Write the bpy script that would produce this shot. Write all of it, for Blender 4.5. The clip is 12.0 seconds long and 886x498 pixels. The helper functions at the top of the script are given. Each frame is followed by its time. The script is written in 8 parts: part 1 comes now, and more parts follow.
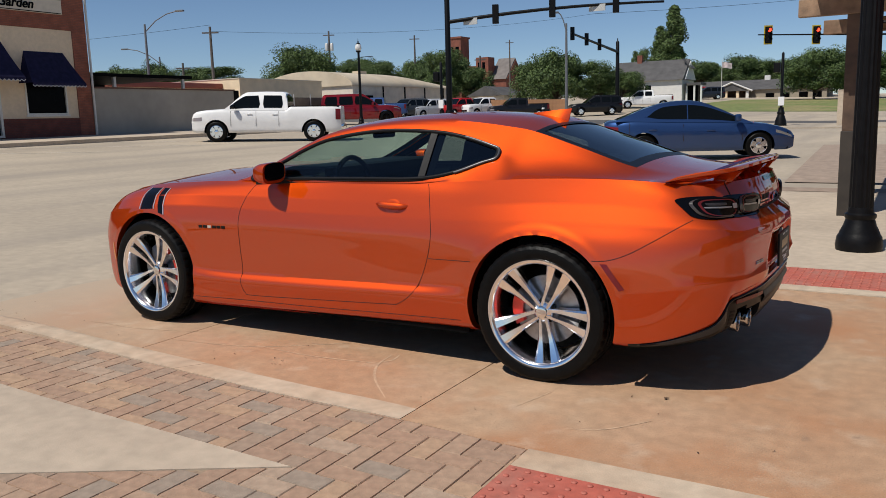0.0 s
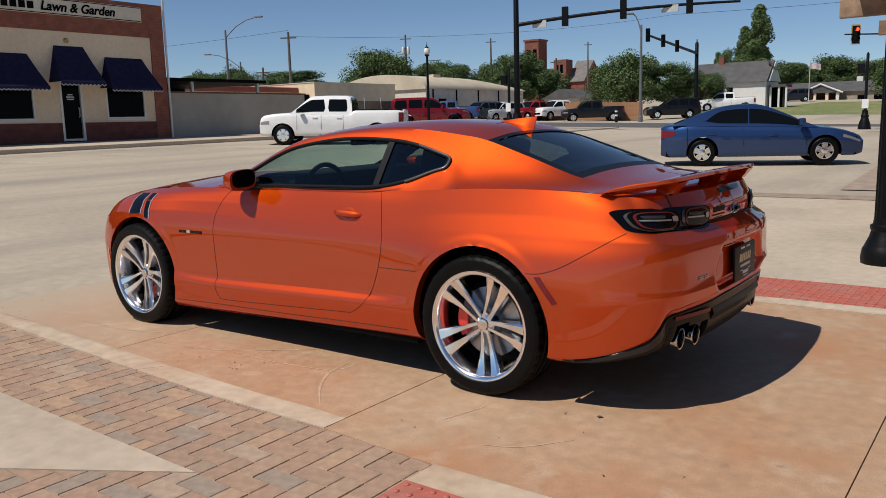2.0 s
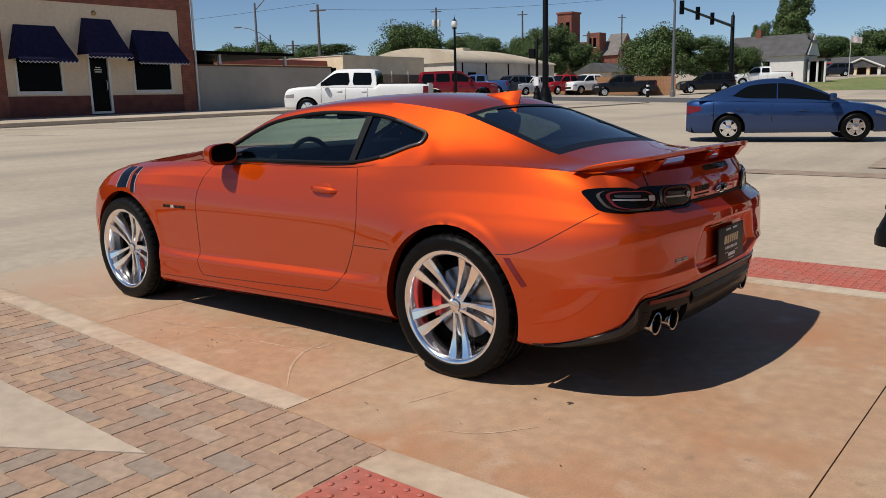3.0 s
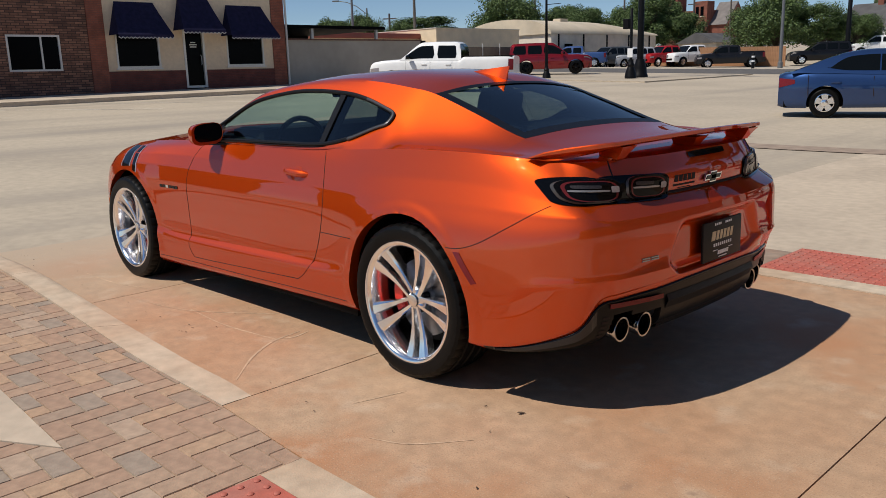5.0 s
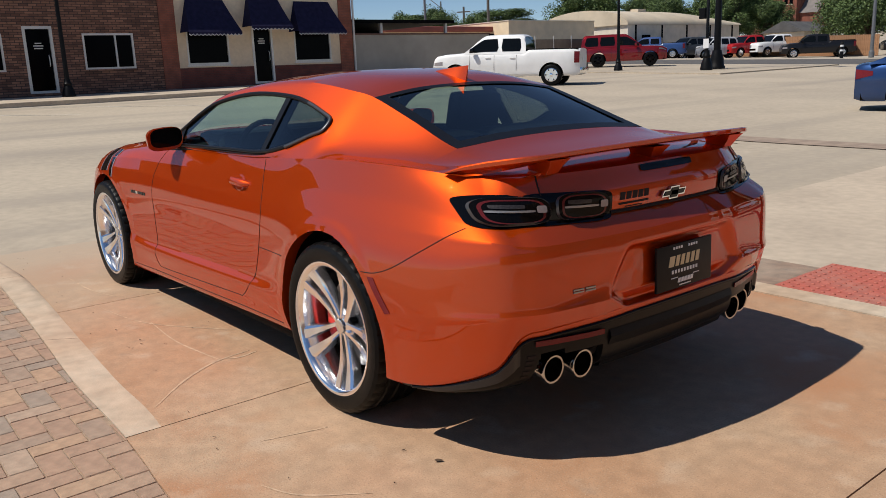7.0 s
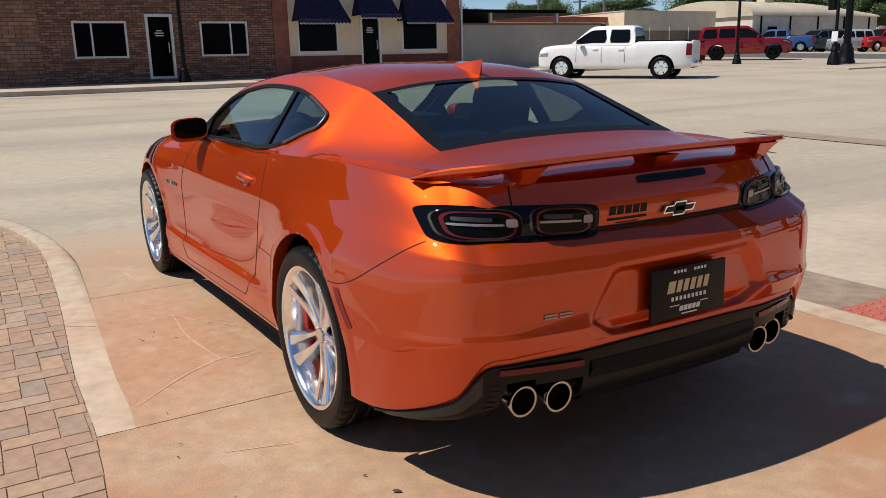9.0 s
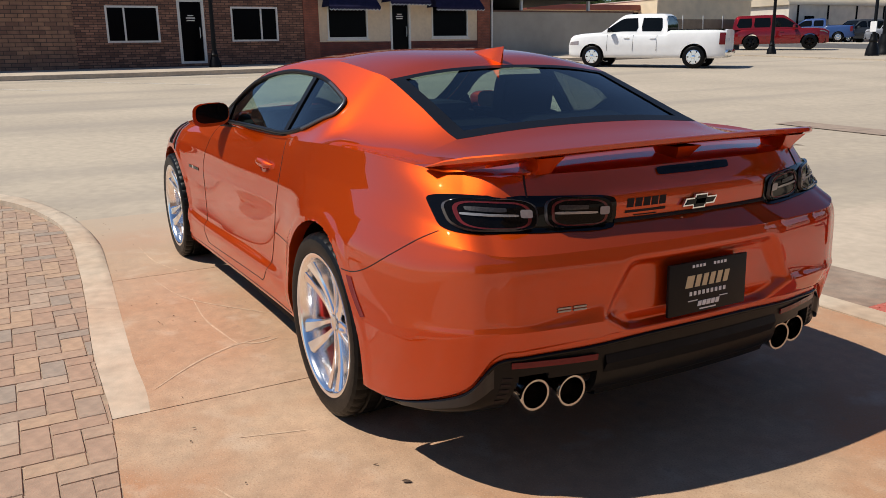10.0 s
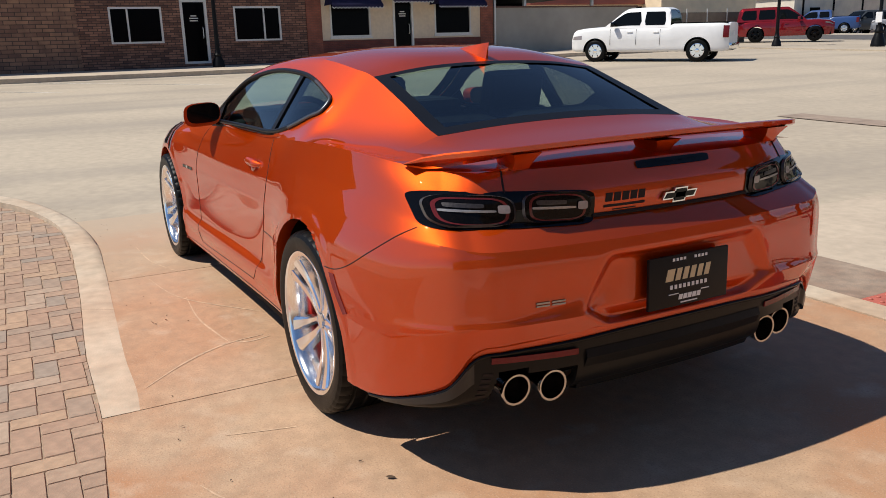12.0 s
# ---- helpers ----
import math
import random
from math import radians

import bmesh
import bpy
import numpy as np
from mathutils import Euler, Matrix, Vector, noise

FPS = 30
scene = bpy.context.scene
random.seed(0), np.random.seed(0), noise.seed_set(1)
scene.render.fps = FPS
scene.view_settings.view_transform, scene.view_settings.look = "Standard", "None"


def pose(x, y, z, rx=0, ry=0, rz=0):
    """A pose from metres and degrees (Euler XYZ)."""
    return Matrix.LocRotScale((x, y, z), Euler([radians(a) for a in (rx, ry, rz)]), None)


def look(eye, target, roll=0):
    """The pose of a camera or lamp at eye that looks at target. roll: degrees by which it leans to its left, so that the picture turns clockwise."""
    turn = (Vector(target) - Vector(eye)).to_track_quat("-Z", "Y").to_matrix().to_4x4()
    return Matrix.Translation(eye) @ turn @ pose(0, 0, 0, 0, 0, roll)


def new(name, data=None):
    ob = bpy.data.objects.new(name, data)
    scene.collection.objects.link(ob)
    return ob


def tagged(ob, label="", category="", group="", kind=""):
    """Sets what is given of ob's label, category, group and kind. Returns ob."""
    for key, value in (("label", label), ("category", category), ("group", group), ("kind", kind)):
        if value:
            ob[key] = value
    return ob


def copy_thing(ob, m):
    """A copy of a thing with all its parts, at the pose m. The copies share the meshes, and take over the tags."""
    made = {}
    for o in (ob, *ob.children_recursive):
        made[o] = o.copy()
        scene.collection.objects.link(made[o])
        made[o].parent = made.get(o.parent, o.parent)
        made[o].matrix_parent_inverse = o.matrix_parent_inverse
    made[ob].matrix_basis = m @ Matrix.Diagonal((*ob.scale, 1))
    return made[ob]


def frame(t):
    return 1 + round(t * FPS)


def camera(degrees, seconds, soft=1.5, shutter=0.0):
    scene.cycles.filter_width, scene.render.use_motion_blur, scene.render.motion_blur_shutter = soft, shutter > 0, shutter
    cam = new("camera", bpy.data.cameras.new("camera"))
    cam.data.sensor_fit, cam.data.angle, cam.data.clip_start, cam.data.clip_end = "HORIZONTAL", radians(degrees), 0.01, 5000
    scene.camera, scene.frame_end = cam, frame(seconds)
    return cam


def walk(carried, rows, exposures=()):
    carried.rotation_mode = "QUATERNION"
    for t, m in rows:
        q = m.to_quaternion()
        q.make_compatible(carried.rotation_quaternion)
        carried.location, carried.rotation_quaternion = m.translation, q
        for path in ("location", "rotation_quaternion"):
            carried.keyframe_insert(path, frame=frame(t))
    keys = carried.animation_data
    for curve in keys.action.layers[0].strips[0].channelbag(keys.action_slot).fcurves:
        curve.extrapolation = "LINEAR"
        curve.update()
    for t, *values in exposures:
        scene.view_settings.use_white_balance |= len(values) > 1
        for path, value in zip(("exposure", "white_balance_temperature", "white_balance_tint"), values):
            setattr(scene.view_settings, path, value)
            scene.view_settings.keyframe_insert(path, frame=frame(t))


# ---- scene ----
cam = camera(57.8, 12.0, 0.7)
METRES, EYE, TILT, LEAN, TURN = 3.165, 1.36, 0.0, 0.0, 30.0
PATH = [
    (0, (0.081, 0.038, 1.313), (-0.934, 1.731, 0.989), -1.6),
    (0.5, (0.196, 0.117, 1.313), (-0.859, 1.785, 0.992), -1.8),
    (1, (0.3, 0.248, 1.32), (-0.787, 1.897, 1.003), -1.7),
    (1.5, (0.465, 0.36, 1.321), (-0.667, 1.979, 1.009), -1.8),
    (2, (0.621, 0.435, 1.325), (-0.555, 2.022, 1.013), -1.6),
    (2.5, (0.691, 0.554, 1.309), (-0.505, 2.125, 0.992), -1.3),
    (3, (0.769, 0.704, 1.316), (-0.462, 2.235, 0.944), -1.4),
    (3.5, (0.885, 0.857, 1.321), (-0.425, 2.312, 0.912), -1.7),
    (3.7, (0.941, 0.914, 1.318), (-0.378, 2.359, 0.9), -1.3),
    (5.3, (1.088, 1.439, 1.326), (-0.351, 2.76, 0.895), -1.8),
    (5.5, (1.134, 1.503, 1.329), (-0.329, 2.796, 0.896), -1.8),
    (6, (1.181, 1.658, 1.327), (-0.305, 2.922, 0.887), -2.0),
    (6.5, (1.16, 1.842, 1.33), (-0.342, 3.087, 0.892), -2.1),
    (6.7, (1.158, 1.92, 1.336), (-0.353, 3.155, 0.897), -2.2),
    (8.3, (1.213, 2.427, 1.328), (-0.424, 3.489, 0.889), -1.9),
    (8.5, (1.213, 2.466, 1.334), (-0.437, 3.507, 0.894), -2.0),
    (9, (1.216, 2.557, 1.337), (-0.462, 3.544, 0.883), -1.5),
    (9.5, (1.214, 2.597, 1.335), (-0.484, 3.544, 0.866), -1.1),
    (10, (1.209, 2.608, 1.334), (-0.497, 3.533, 0.852), -1.0),
    (10.5, (1.214, 2.623, 1.336), (-0.495, 3.539, 0.846), -1.0),
    (11, (1.22, 2.638, 1.334), (-0.491, 3.549, 0.843), -1.2),
    (11.5, (1.241, 2.653, 1.338), (-0.472, 3.562, 0.848), -1.5),
    (12, (1.256, 2.678, 1.332), (-0.458, 3.586, 0.843), -1.8),
]
walk(cam, [(t, look(eye, target, roll)) for t, eye, target, roll in PATH],
     ((0.0, -0.12), (2.5, -0.12), (3.7, -0.1), (5.5, -0.1), (6.5, -0.05), (8.5, 0.09), (12.0, 0.20)))
from mathutils.bvhtree import BVHTree

# ---- world, sun, exposure ----
SUN_WAY = Vector((-0.25, -0.61, 1.0)).normalized()
SUN_EL = math.asin(SUN_WAY.z)
SUN_AZ = math.atan2(SUN_WAY.x, SUN_WAY.y)
world = bpy.data.worlds.new("sky")
scene.world = world
world.use_nodes = True
wt = world.node_tree
sky = wt.nodes.new("ShaderNodeTexSky")
sky.sky_type = "NISHITA"
sky.sun_disc = False
sky.sun_elevation = SUN_EL
sky.sun_rotation = SUN_AZ
sky.air_density, sky.dust_density, sky.ozone_density = 1.0, 0.0, 4.5
sky.altitude = 2500
wt.nodes["Background"].inputs["Strength"].default_value = 0.088
wt.links.new(sky.outputs[0], wt.nodes["Background"].inputs["Color"])
sun = new("sun", bpy.data.lights.new("sun", "SUN"))
sun.data.energy, sun.data.angle, sun.data.color = 4.5, radians(0.53), (1.0, 0.95, 0.87)
sun.matrix_world = look(SUN_WAY * 60, (0, 0, 0))


# ---- mesh helpers ----
def link(name, bm, mats, parent=None, label="", smooth=False):
    me = bpy.data.meshes.new(name)
    bm.to_mesh(me)
    bm.free()
    for m in mats if isinstance(mats, (list, tuple)) else [mats]:
        me.materials.append(m)
    if smooth:
        me.shade_smooth()
        if smooth != 1:
            me.set_sharp_from_angle(angle=radians(smooth))
    ob = new(name, me)
    if parent:
        ob.parent = parent
    if label:
        ob["label"] = label
    return ob


def part(name, bm, mats, parent, label="", smooth=False):
    return link(name, bm, mats, parent, label, smooth)


def thing(name, m, label, category, group=""):
    ob = new(name)
    ob.empty_display_size = 0.1
    ob.matrix_world = m
    return tagged(ob, label, category, group)


def box(bm, x0, x1, y0, y1, z0, z1, bevel=0.0, m=None):
    vs = [bm.verts.new((x, y, z)) for z in (z0, z1) for y in (y0, y1) for x in (x0, x1)]
    fs = [bm.faces.new([vs[i] for i in q]) for q in
          ((0, 2, 3, 1), (4, 5, 7, 6), (0, 1, 5, 4), (2, 6, 7, 3), (0, 4, 6, 2), (1, 3, 7, 5))]
    if bevel:
        es = {e for f in fs for e in f.edges}
        out = bmesh.ops.bevel(bm, geom=list(es), offset=bevel, segments=2, affect="EDGES", profile=0.6)
        vs = list({v for f in out["faces"] for v in f.verts} | {v for v in vs if v.is_valid})
    if m is not None:
        bmesh.ops.transform(bm, matrix=m, verts=[v for v in vs if v.is_valid])
    return vs


def lathe(bm, prof, n=24, m=None, cap=True):
    """prof: (radius, height) rows, turned about z."""
    rings = []
    for r, h in prof:
        rings.append([bm.verts.new((r * math.cos(2 * math.pi * i / n), r * math.sin(2 * math.pi * i / n), h)) for i in range(n)])
    for a, b in zip(rings, rings[1:]):
        for i in range(n):
            bm.faces.new((a[i], a[(i + 1) % n], b[(i + 1) % n], b[i]))
    if cap:
        bm.faces.new(rings[0][::-1])
        bm.faces.new(rings[-1])
    vs = [v for r in rings for v in r]
    if m is not None:
        bmesh.ops.transform(bm, matrix=m, verts=vs)
    return vs


def tube(bm, pts, r, n=8, closed=False, r1=None):
    """A round bar along the points; r1: radius at its end."""
    pts = [Vector(p) for p in pts]
    k = len(pts)
    rings = []
    ref = None
    for i, p in enumerate(pts):
        if closed:
            d = pts[(i + 1) % k] - pts[i - 1]
        else:
            d = pts[min(i + 1, k - 1)] - pts[max(i - 1, 0)]
        d.normalize()
        if ref is None:
            ref = Vector((0, 0, 1)) if abs(d.z) < 0.9 else Vector((1, 0, 0))
        a = d.cross(ref).normalized()
        b = d.cross(a).normalized()
        ref = a.cross(d)
        rr = r if r1 is None else r + (r1 - r) * i / max(1, k - 1)
        rings.append([bm.verts.new(p + rr * (math.cos(2 * math.pi * j / n) * a + math.sin(2 * math.pi * j / n) * b)) for j in range(n)])
    for i in range(k if closed else k - 1):
        a, b = rings[i], rings[(i + 1) % k]
        for j in range(n):
            bm.faces.new((a[j], a[(j + 1) % n], b[(j + 1) % n], b[j]))
    if not closed:
        bm.faces.new(rings[0][::-1])
        bm.faces.new(rings[-1])


def extrude_poly(bm, pts, h, m=None):
    """A flat outline in the xy plane (counter-clockwise), given thickness h upwards."""
    lo = [bm.verts.new((x, y, 0)) for x, y in pts]
    hi = [bm.verts.new((x, y, h)) for x, y in pts]
    bm.faces.new(lo[::-1])
    bm.faces.new(hi)
    k = len(pts)
    for i in range(k):
        bm.faces.new((lo[i], lo[(i + 1) % k], hi[(i + 1) % k], hi[i]))
    if m is not None:
        bmesh.ops.transform(bm, matrix=m, verts=lo + hi)
    return lo + hi


def crom(p0, p1, p2, p3, t):
    return 0.5 * ((2 * p1) + (p2 - p0) * t + (2 * p0 - 5 * p1 + 4 * p2 - p3) * t * t + (3 * p1 - p0 - 3 * p2 + p3) * t ** 3)


def spline(rows, n):
    """Catmull-Rom through the rows (numpy), n steps between two of them."""
    rows = np.asarray(rows, float)
    ext = np.concatenate([[2 * rows[0] - rows[1]], rows, [2 * rows[-1] - rows[-2]]])
    out = []
    for i in range(1, len(ext) - 2):
        for j in range(n):
            out.append(crom(ext[i - 1], ext[i], ext[i + 1], ext[i + 2], j / n))
    out.append(rows[-1])
    return np.array(out)


def grid_mesh(bm, P, keep=None):
    """P: rows x columns x 3; keep(i, j): whether the face is made."""
    V = [[bm.verts.new(p) for p in row] for row in P]
    fs = {}
    for i in range(len(P) - 1):
        for j in range(len(P[0]) - 1):
            if keep is None or keep(i, j):
                fs[i, j] = bm.faces.new((V[i][j], V[i][j + 1], V[i + 1][j + 1], V[i + 1][j]))
    bmesh.ops.delete(bm, geom=[v for v in bm.verts if not v.link_faces], context="VERTS")
    return V, fs


def skirt(bm, h):
    """Turn a sheet upwards and give it sides h deep."""
    bmesh.ops.recalc_face_normals(bm, faces=bm.faces[:])
    if sum(f.normal.z for f in bm.faces) < 0:
        bmesh.ops.reverse_faces(bm, faces=bm.faces[:])
    out = bmesh.ops.extrude_edge_only(bm, edges=[e for e in bm.edges if len(e.link_faces) == 1])["geom"]
    for v in out:
        if isinstance(v, bmesh.types.BMVert):
            v.co.z -= h


# ---- materials ----
def mat(name, color, rough=0.6, metal=0.0, var=0.15, scale=8.0, bump=0.0, bscale=60.0, coat=0.0, spec=0.5, tone=None, tscale=0.6):
    """A surface with variation at two scales: fine grain and broad stains."""
    m = bpy.data.materials.new(name)
    m.use_nodes = True
    nt = m.node_tree
    b = nt.nodes["Principled BSDF"]
    b.inputs["Roughness"].default_value = rough
    b.inputs["Metallic"].default_value = metal
    b.inputs["Specular IOR Level"].default_value = spec
    b.inputs["Coat Weight"].default_value = coat
    b.inputs["Coat Roughness"].default_value = 0.03
    tc = nt.nodes.new("ShaderNodeTexCoord")
    col = nt.nodes.new("ShaderNodeRGB")
    col.outputs[0].default_value = (*color, 1)
    cur = col.outputs[0]
    if tone:
        cur = mix_noise(nt, tc, cur, tone, tscale, 0.42, 0.62, 3.0)
    if var:
        n = nt.nodes.new("ShaderNodeTexNoise")
        n.inputs["Scale"].default_value = scale
        n.inputs["Detail"].default_value = 6
        nt.links.new(tc.outputs["Object"], n.inputs["Vector"])
        r = nt.nodes.new("ShaderNodeMapRange")
        r.inputs["To Min"].default_value = 1 - var
        r.inputs["To Max"].default_value = 1 + var
        r.inputs["From Min"].default_value, r.inputs["From Max"].default_value = 0.3, 0.7
        nt.links.new(n.outputs["Fac"], r.inputs["Value"])
        mx = nt.nodes.new("ShaderNodeMix")
        mx.data_type, mx.blend_type = "RGBA", "MULTIPLY"
        mx.inputs["Factor"].default_value = 1
        nt.links.new(cur, mx.inputs["A"])
        nt.links.new(r.outputs[0], mx.inputs["B"])
        cur = mx.outputs["Result"]
        rr = nt.nodes.new("ShaderNodeMapRange")
        rr.inputs["To Min"].default_value = max(0.02, rough * 0.85)
        rr.inputs["To Max"].default_value = min(1, rough * 1.15)
        nt.links.new(n.outputs["Fac"], rr.inputs["Value"])
        nt.links.new(rr.outputs[0], b.inputs["Roughness"])
    nt.links.new(cur, b.inputs["Base Color"])
    if bump:
        nb = nt.nodes.new("ShaderNodeTexNoise")
        nb.inputs["Scale"].default_value = bscale
        nb.inputs["Detail"].default_value = 5
        nt.links.new(tc.outputs["Object"], nb.inputs["Vector"])
        bp = nt.nodes.new("ShaderNodeBump")
        bp.inputs["Strength"].default_value = bump
        bp.inputs["Distance"].default_value = 0.01
        nt.links.new(nb.outputs["Fac"], bp.inputs["Height"])
        nt.links.new(bp.outputs[0], b.inputs["Normal"])
    return m


def mix_noise(nt, tc, cur, color, scale, lo, hi, detail=4.0, coord="Object"):
    n = nt.nodes.new("ShaderNodeTexNoise")
    n.inputs["Scale"].default_value = scale
    n.inputs["Detail"].default_value = detail
    nt.links.new(tc.outputs[coord], n.inputs["Vector"])
    r = nt.nodes.new("ShaderNodeMapRange")
    r.inputs["From Min"].default_value, r.inputs["From Max"].default_value = lo, hi
    nt.links.new(n.outputs["Fac"], r.inputs["Value"])
    mx = nt.nodes.new("ShaderNodeMix")
    mx.data_type = "RGBA"
    nt.links.new(r.outputs[0], mx.inputs["Factor"])
    nt.links.new(cur, mx.inputs["A"])
    mx.inputs["B"].default_value = (*color, 1)
    return mx.outputs["Result"]


def glow(name, color, strength):
    m = bpy.data.materials.new(name)
    m.use_nodes = True
    b = m.node_tree.nodes["Principled BSDF"]
    b.inputs["Base Color"].default_value = (*color, 1)
    b.inputs["Emission Color"].default_value = (*color, 1)
    b.inputs["Emission Strength"].default_value = strength
    return m


def glass(name, tint, ior=1.5, rough=0.0):
    """A thin pane: tinted see-through with a mirror gloss by Fresnel."""
    m = bpy.data.materials.new(name)
    m.use_nodes = True
    nt = m.node_tree
    nt.nodes.remove(nt.nodes["Principled BSDF"])
    out = nt.nodes["Material Output"]
    tr = nt.nodes.new("ShaderNodeBsdfTransparent")
    tr.inputs[0].default_value = (*tint, 1)
    gl = nt.nodes.new("ShaderNodeBsdfGlossy")
    gl.inputs["Roughness"].default_value = rough
    lw = nt.nodes.new("ShaderNodeLayerWeight")
    pw = nt.nodes.new("ShaderNodeMath")
    pw.operation = "POWER"
    pw.inputs[1].default_value = 4.5
    nt.links.new(lw.outputs["Facing"], pw.inputs[0])
    fr = nt.nodes.new("ShaderNodeMapRange")
    f0 = 1.6 * ((ior - 1) / (ior + 1)) ** 2
    fr.inputs["To Min"].default_value = f0
    nt.links.new(pw.outputs[0], fr.inputs["Value"])
    mx = nt.nodes.new("ShaderNodeMixShader")
    nt.links.new(fr.outputs[0], mx.inputs[0])
    nt.links.new(tr.outputs[0], mx.inputs[1])
    nt.links.new(gl.outputs[0], mx.inputs[2])
    nt.links.new(mx.outputs[0], out.inputs["Surface"])
    return m


def car_paint(name, color, flake=0.5, metal=0.5, rough=0.42, coat_rough=0.01, coat_ior=1.55):
    m = mat(name, color, rough, metal, 0.0, coat=1.0)
    m.node_tree.nodes["Principled BSDF"].inputs["Coat IOR"].default_value = coat_ior
    m.node_tree.nodes["Principled BSDF"].inputs["Coat Roughness"].default_value = coat_rough
    m.node_tree.nodes["Principled BSDF"].inputs["Specular IOR Level"].default_value = 0.0
    m.node_tree.nodes["Principled BSDF"].inputs["Specular Tint"].default_value = (*[min(1, c * 1.4) for c in color], 1)
    nt = m.node_tree
    b = nt.nodes["Principled BSDF"]
    tc = nt.nodes["Texture Coordinate"]
    v = nt.nodes.new("ShaderNodeTexVoronoi")
    v.inputs["Scale"].default_value = 1600
    nt.links.new(tc.outputs["Object"], v.inputs["Vector"])
    hs = nt.nodes.new("ShaderNodeMix")
    hs.data_type, hs.blend_type = "RGBA", "OVERLAY"
    hs.inputs["Factor"].default_value = flake * 0.3
    hs.inputs["A"].default_value = (*color, 1)
    nt.links.new(v.outputs["Color"], hs.inputs["B"])
    nt.links.new(hs.outputs["Result"], b.inputs["Base Color"])
    return m


ORANGE = car_paint("orange_metallic_paint", (0.57, 0.066, 0.0045), 0.5, 0.86, 0.53, 0.01, 1.6)
BLACK_GLOSS = mat("gloss_black_plastic", (0.003, 0.003, 0.0035), 0.08, 0, 0.1, 40, spec=0.25)
BLACK_MATT = mat("matt_black_plastic", (0.003, 0.003, 0.003), 0.6, 0, 0.25, 30, 0.1, 300, spec=0.06)
VALANCE = mat("grey_black_valance", (0.007, 0.0069, 0.0069), 0.36, 0, 0.2, 30, 0.06, 300, spec=0.2)
# lighter than the valance: the sheen of the sky is in this colour
FLANGE = mat("sky_sheen_flange", (0.017, 0.0175, 0.019), 0.3, 0, 0.1, 40, spec=0.5)
RUBBER = mat("tyre_rubber", (0.0035, 0.0035, 0.0035), 0.42, 0, 0.3, 25, 0.10, 200, spec=0.14)
POLISHED = mat("polished_aluminium", (0.92, 0.92, 0.93), 0.17, 1.0, 0.04, 30)
CHROME = mat("chrome", (0.8, 0.8, 0.8), 0.06, 1.0, 0.03, 20)
STEEL = mat("brushed_steel", (0.35, 0.35, 0.36), 0.35, 1.0, 0.15, 40)
CALIPER = mat("red_caliper_paint", (0.65, 0.03, 0.015), 0.35, 0, 0.1, 30, coat=0.5)
GLASS_DARK = glass("tinted_glass", (0.52, 0.63, 0.60), 1.75)
GLASS_SIDE = glass("lightly_tinted_glass", (0.68, 0.84, 0.81), 1.45)
GLASS_QUARTER = glass("dark_quarter_glass", (0.20, 0.25, 0.25), 1.6)
INTERIOR = mat("dark_interior", (0.010, 0.011, 0.012), 0.7, 0, 0.3, 20, 0.15, 200, spec=0.15)
ASPHALT = mat("asphalt", (0.10, 0.092, 0.085), 0.9, 0, 0.3, 3, 0.2, 80)


def street_material():
    """Worn pale concrete with dark wheel tracks, patches and fine grain."""
    m = mat("street_concrete", (0.45, 0.375, 0.28), 0.85, 0, 0.10, 9, 0.05, 120, tone=(0.39, 0.325, 0.245), tscale=0.25)
    nt = m.node_tree
    b = nt.nodes["Principled BSDF"]
    tc = nt.nodes["Texture Coordinate"]
    src = b.inputs["Base Color"].links[0].from_socket
    mp = nt.nodes.new("ShaderNodeMapping")
    mp.inputs["Scale"].default_value = (0.55, 0.035, 1)
    nt.links.new(tc.outputs["Object"], mp.inputs["Vector"])
    n = nt.nodes.new("ShaderNodeTexNoise")
    n.inputs["Scale"].default_value = 1.0
    n.inputs["Detail"].default_value = 5
    nt.links.new(mp.outputs[0], n.inputs["Vector"])
    r = nt.nodes.new("ShaderNodeMapRange")
    r.inputs["From Min"].default_value, r.inputs["From Max"].default_value = 0.5, 0.72
    r.inputs["To Max"].default_value = 0.75
    nt.links.new(n.outputs["Fac"], r.inputs["Value"])
    mx = nt.nodes.new("ShaderNodeMix")
    mx.data_type = "RGBA"
    nt.links.new(r.outputs[0], mx.inputs["Factor"])
    nt.links.new(src, mx.inputs["A"])
    mx.inputs["B"].default_value = (0.28, 0.24, 0.195, 1)
    nt.links.new(mx.outputs["Result"], b.inputs["Base Color"])
    return m


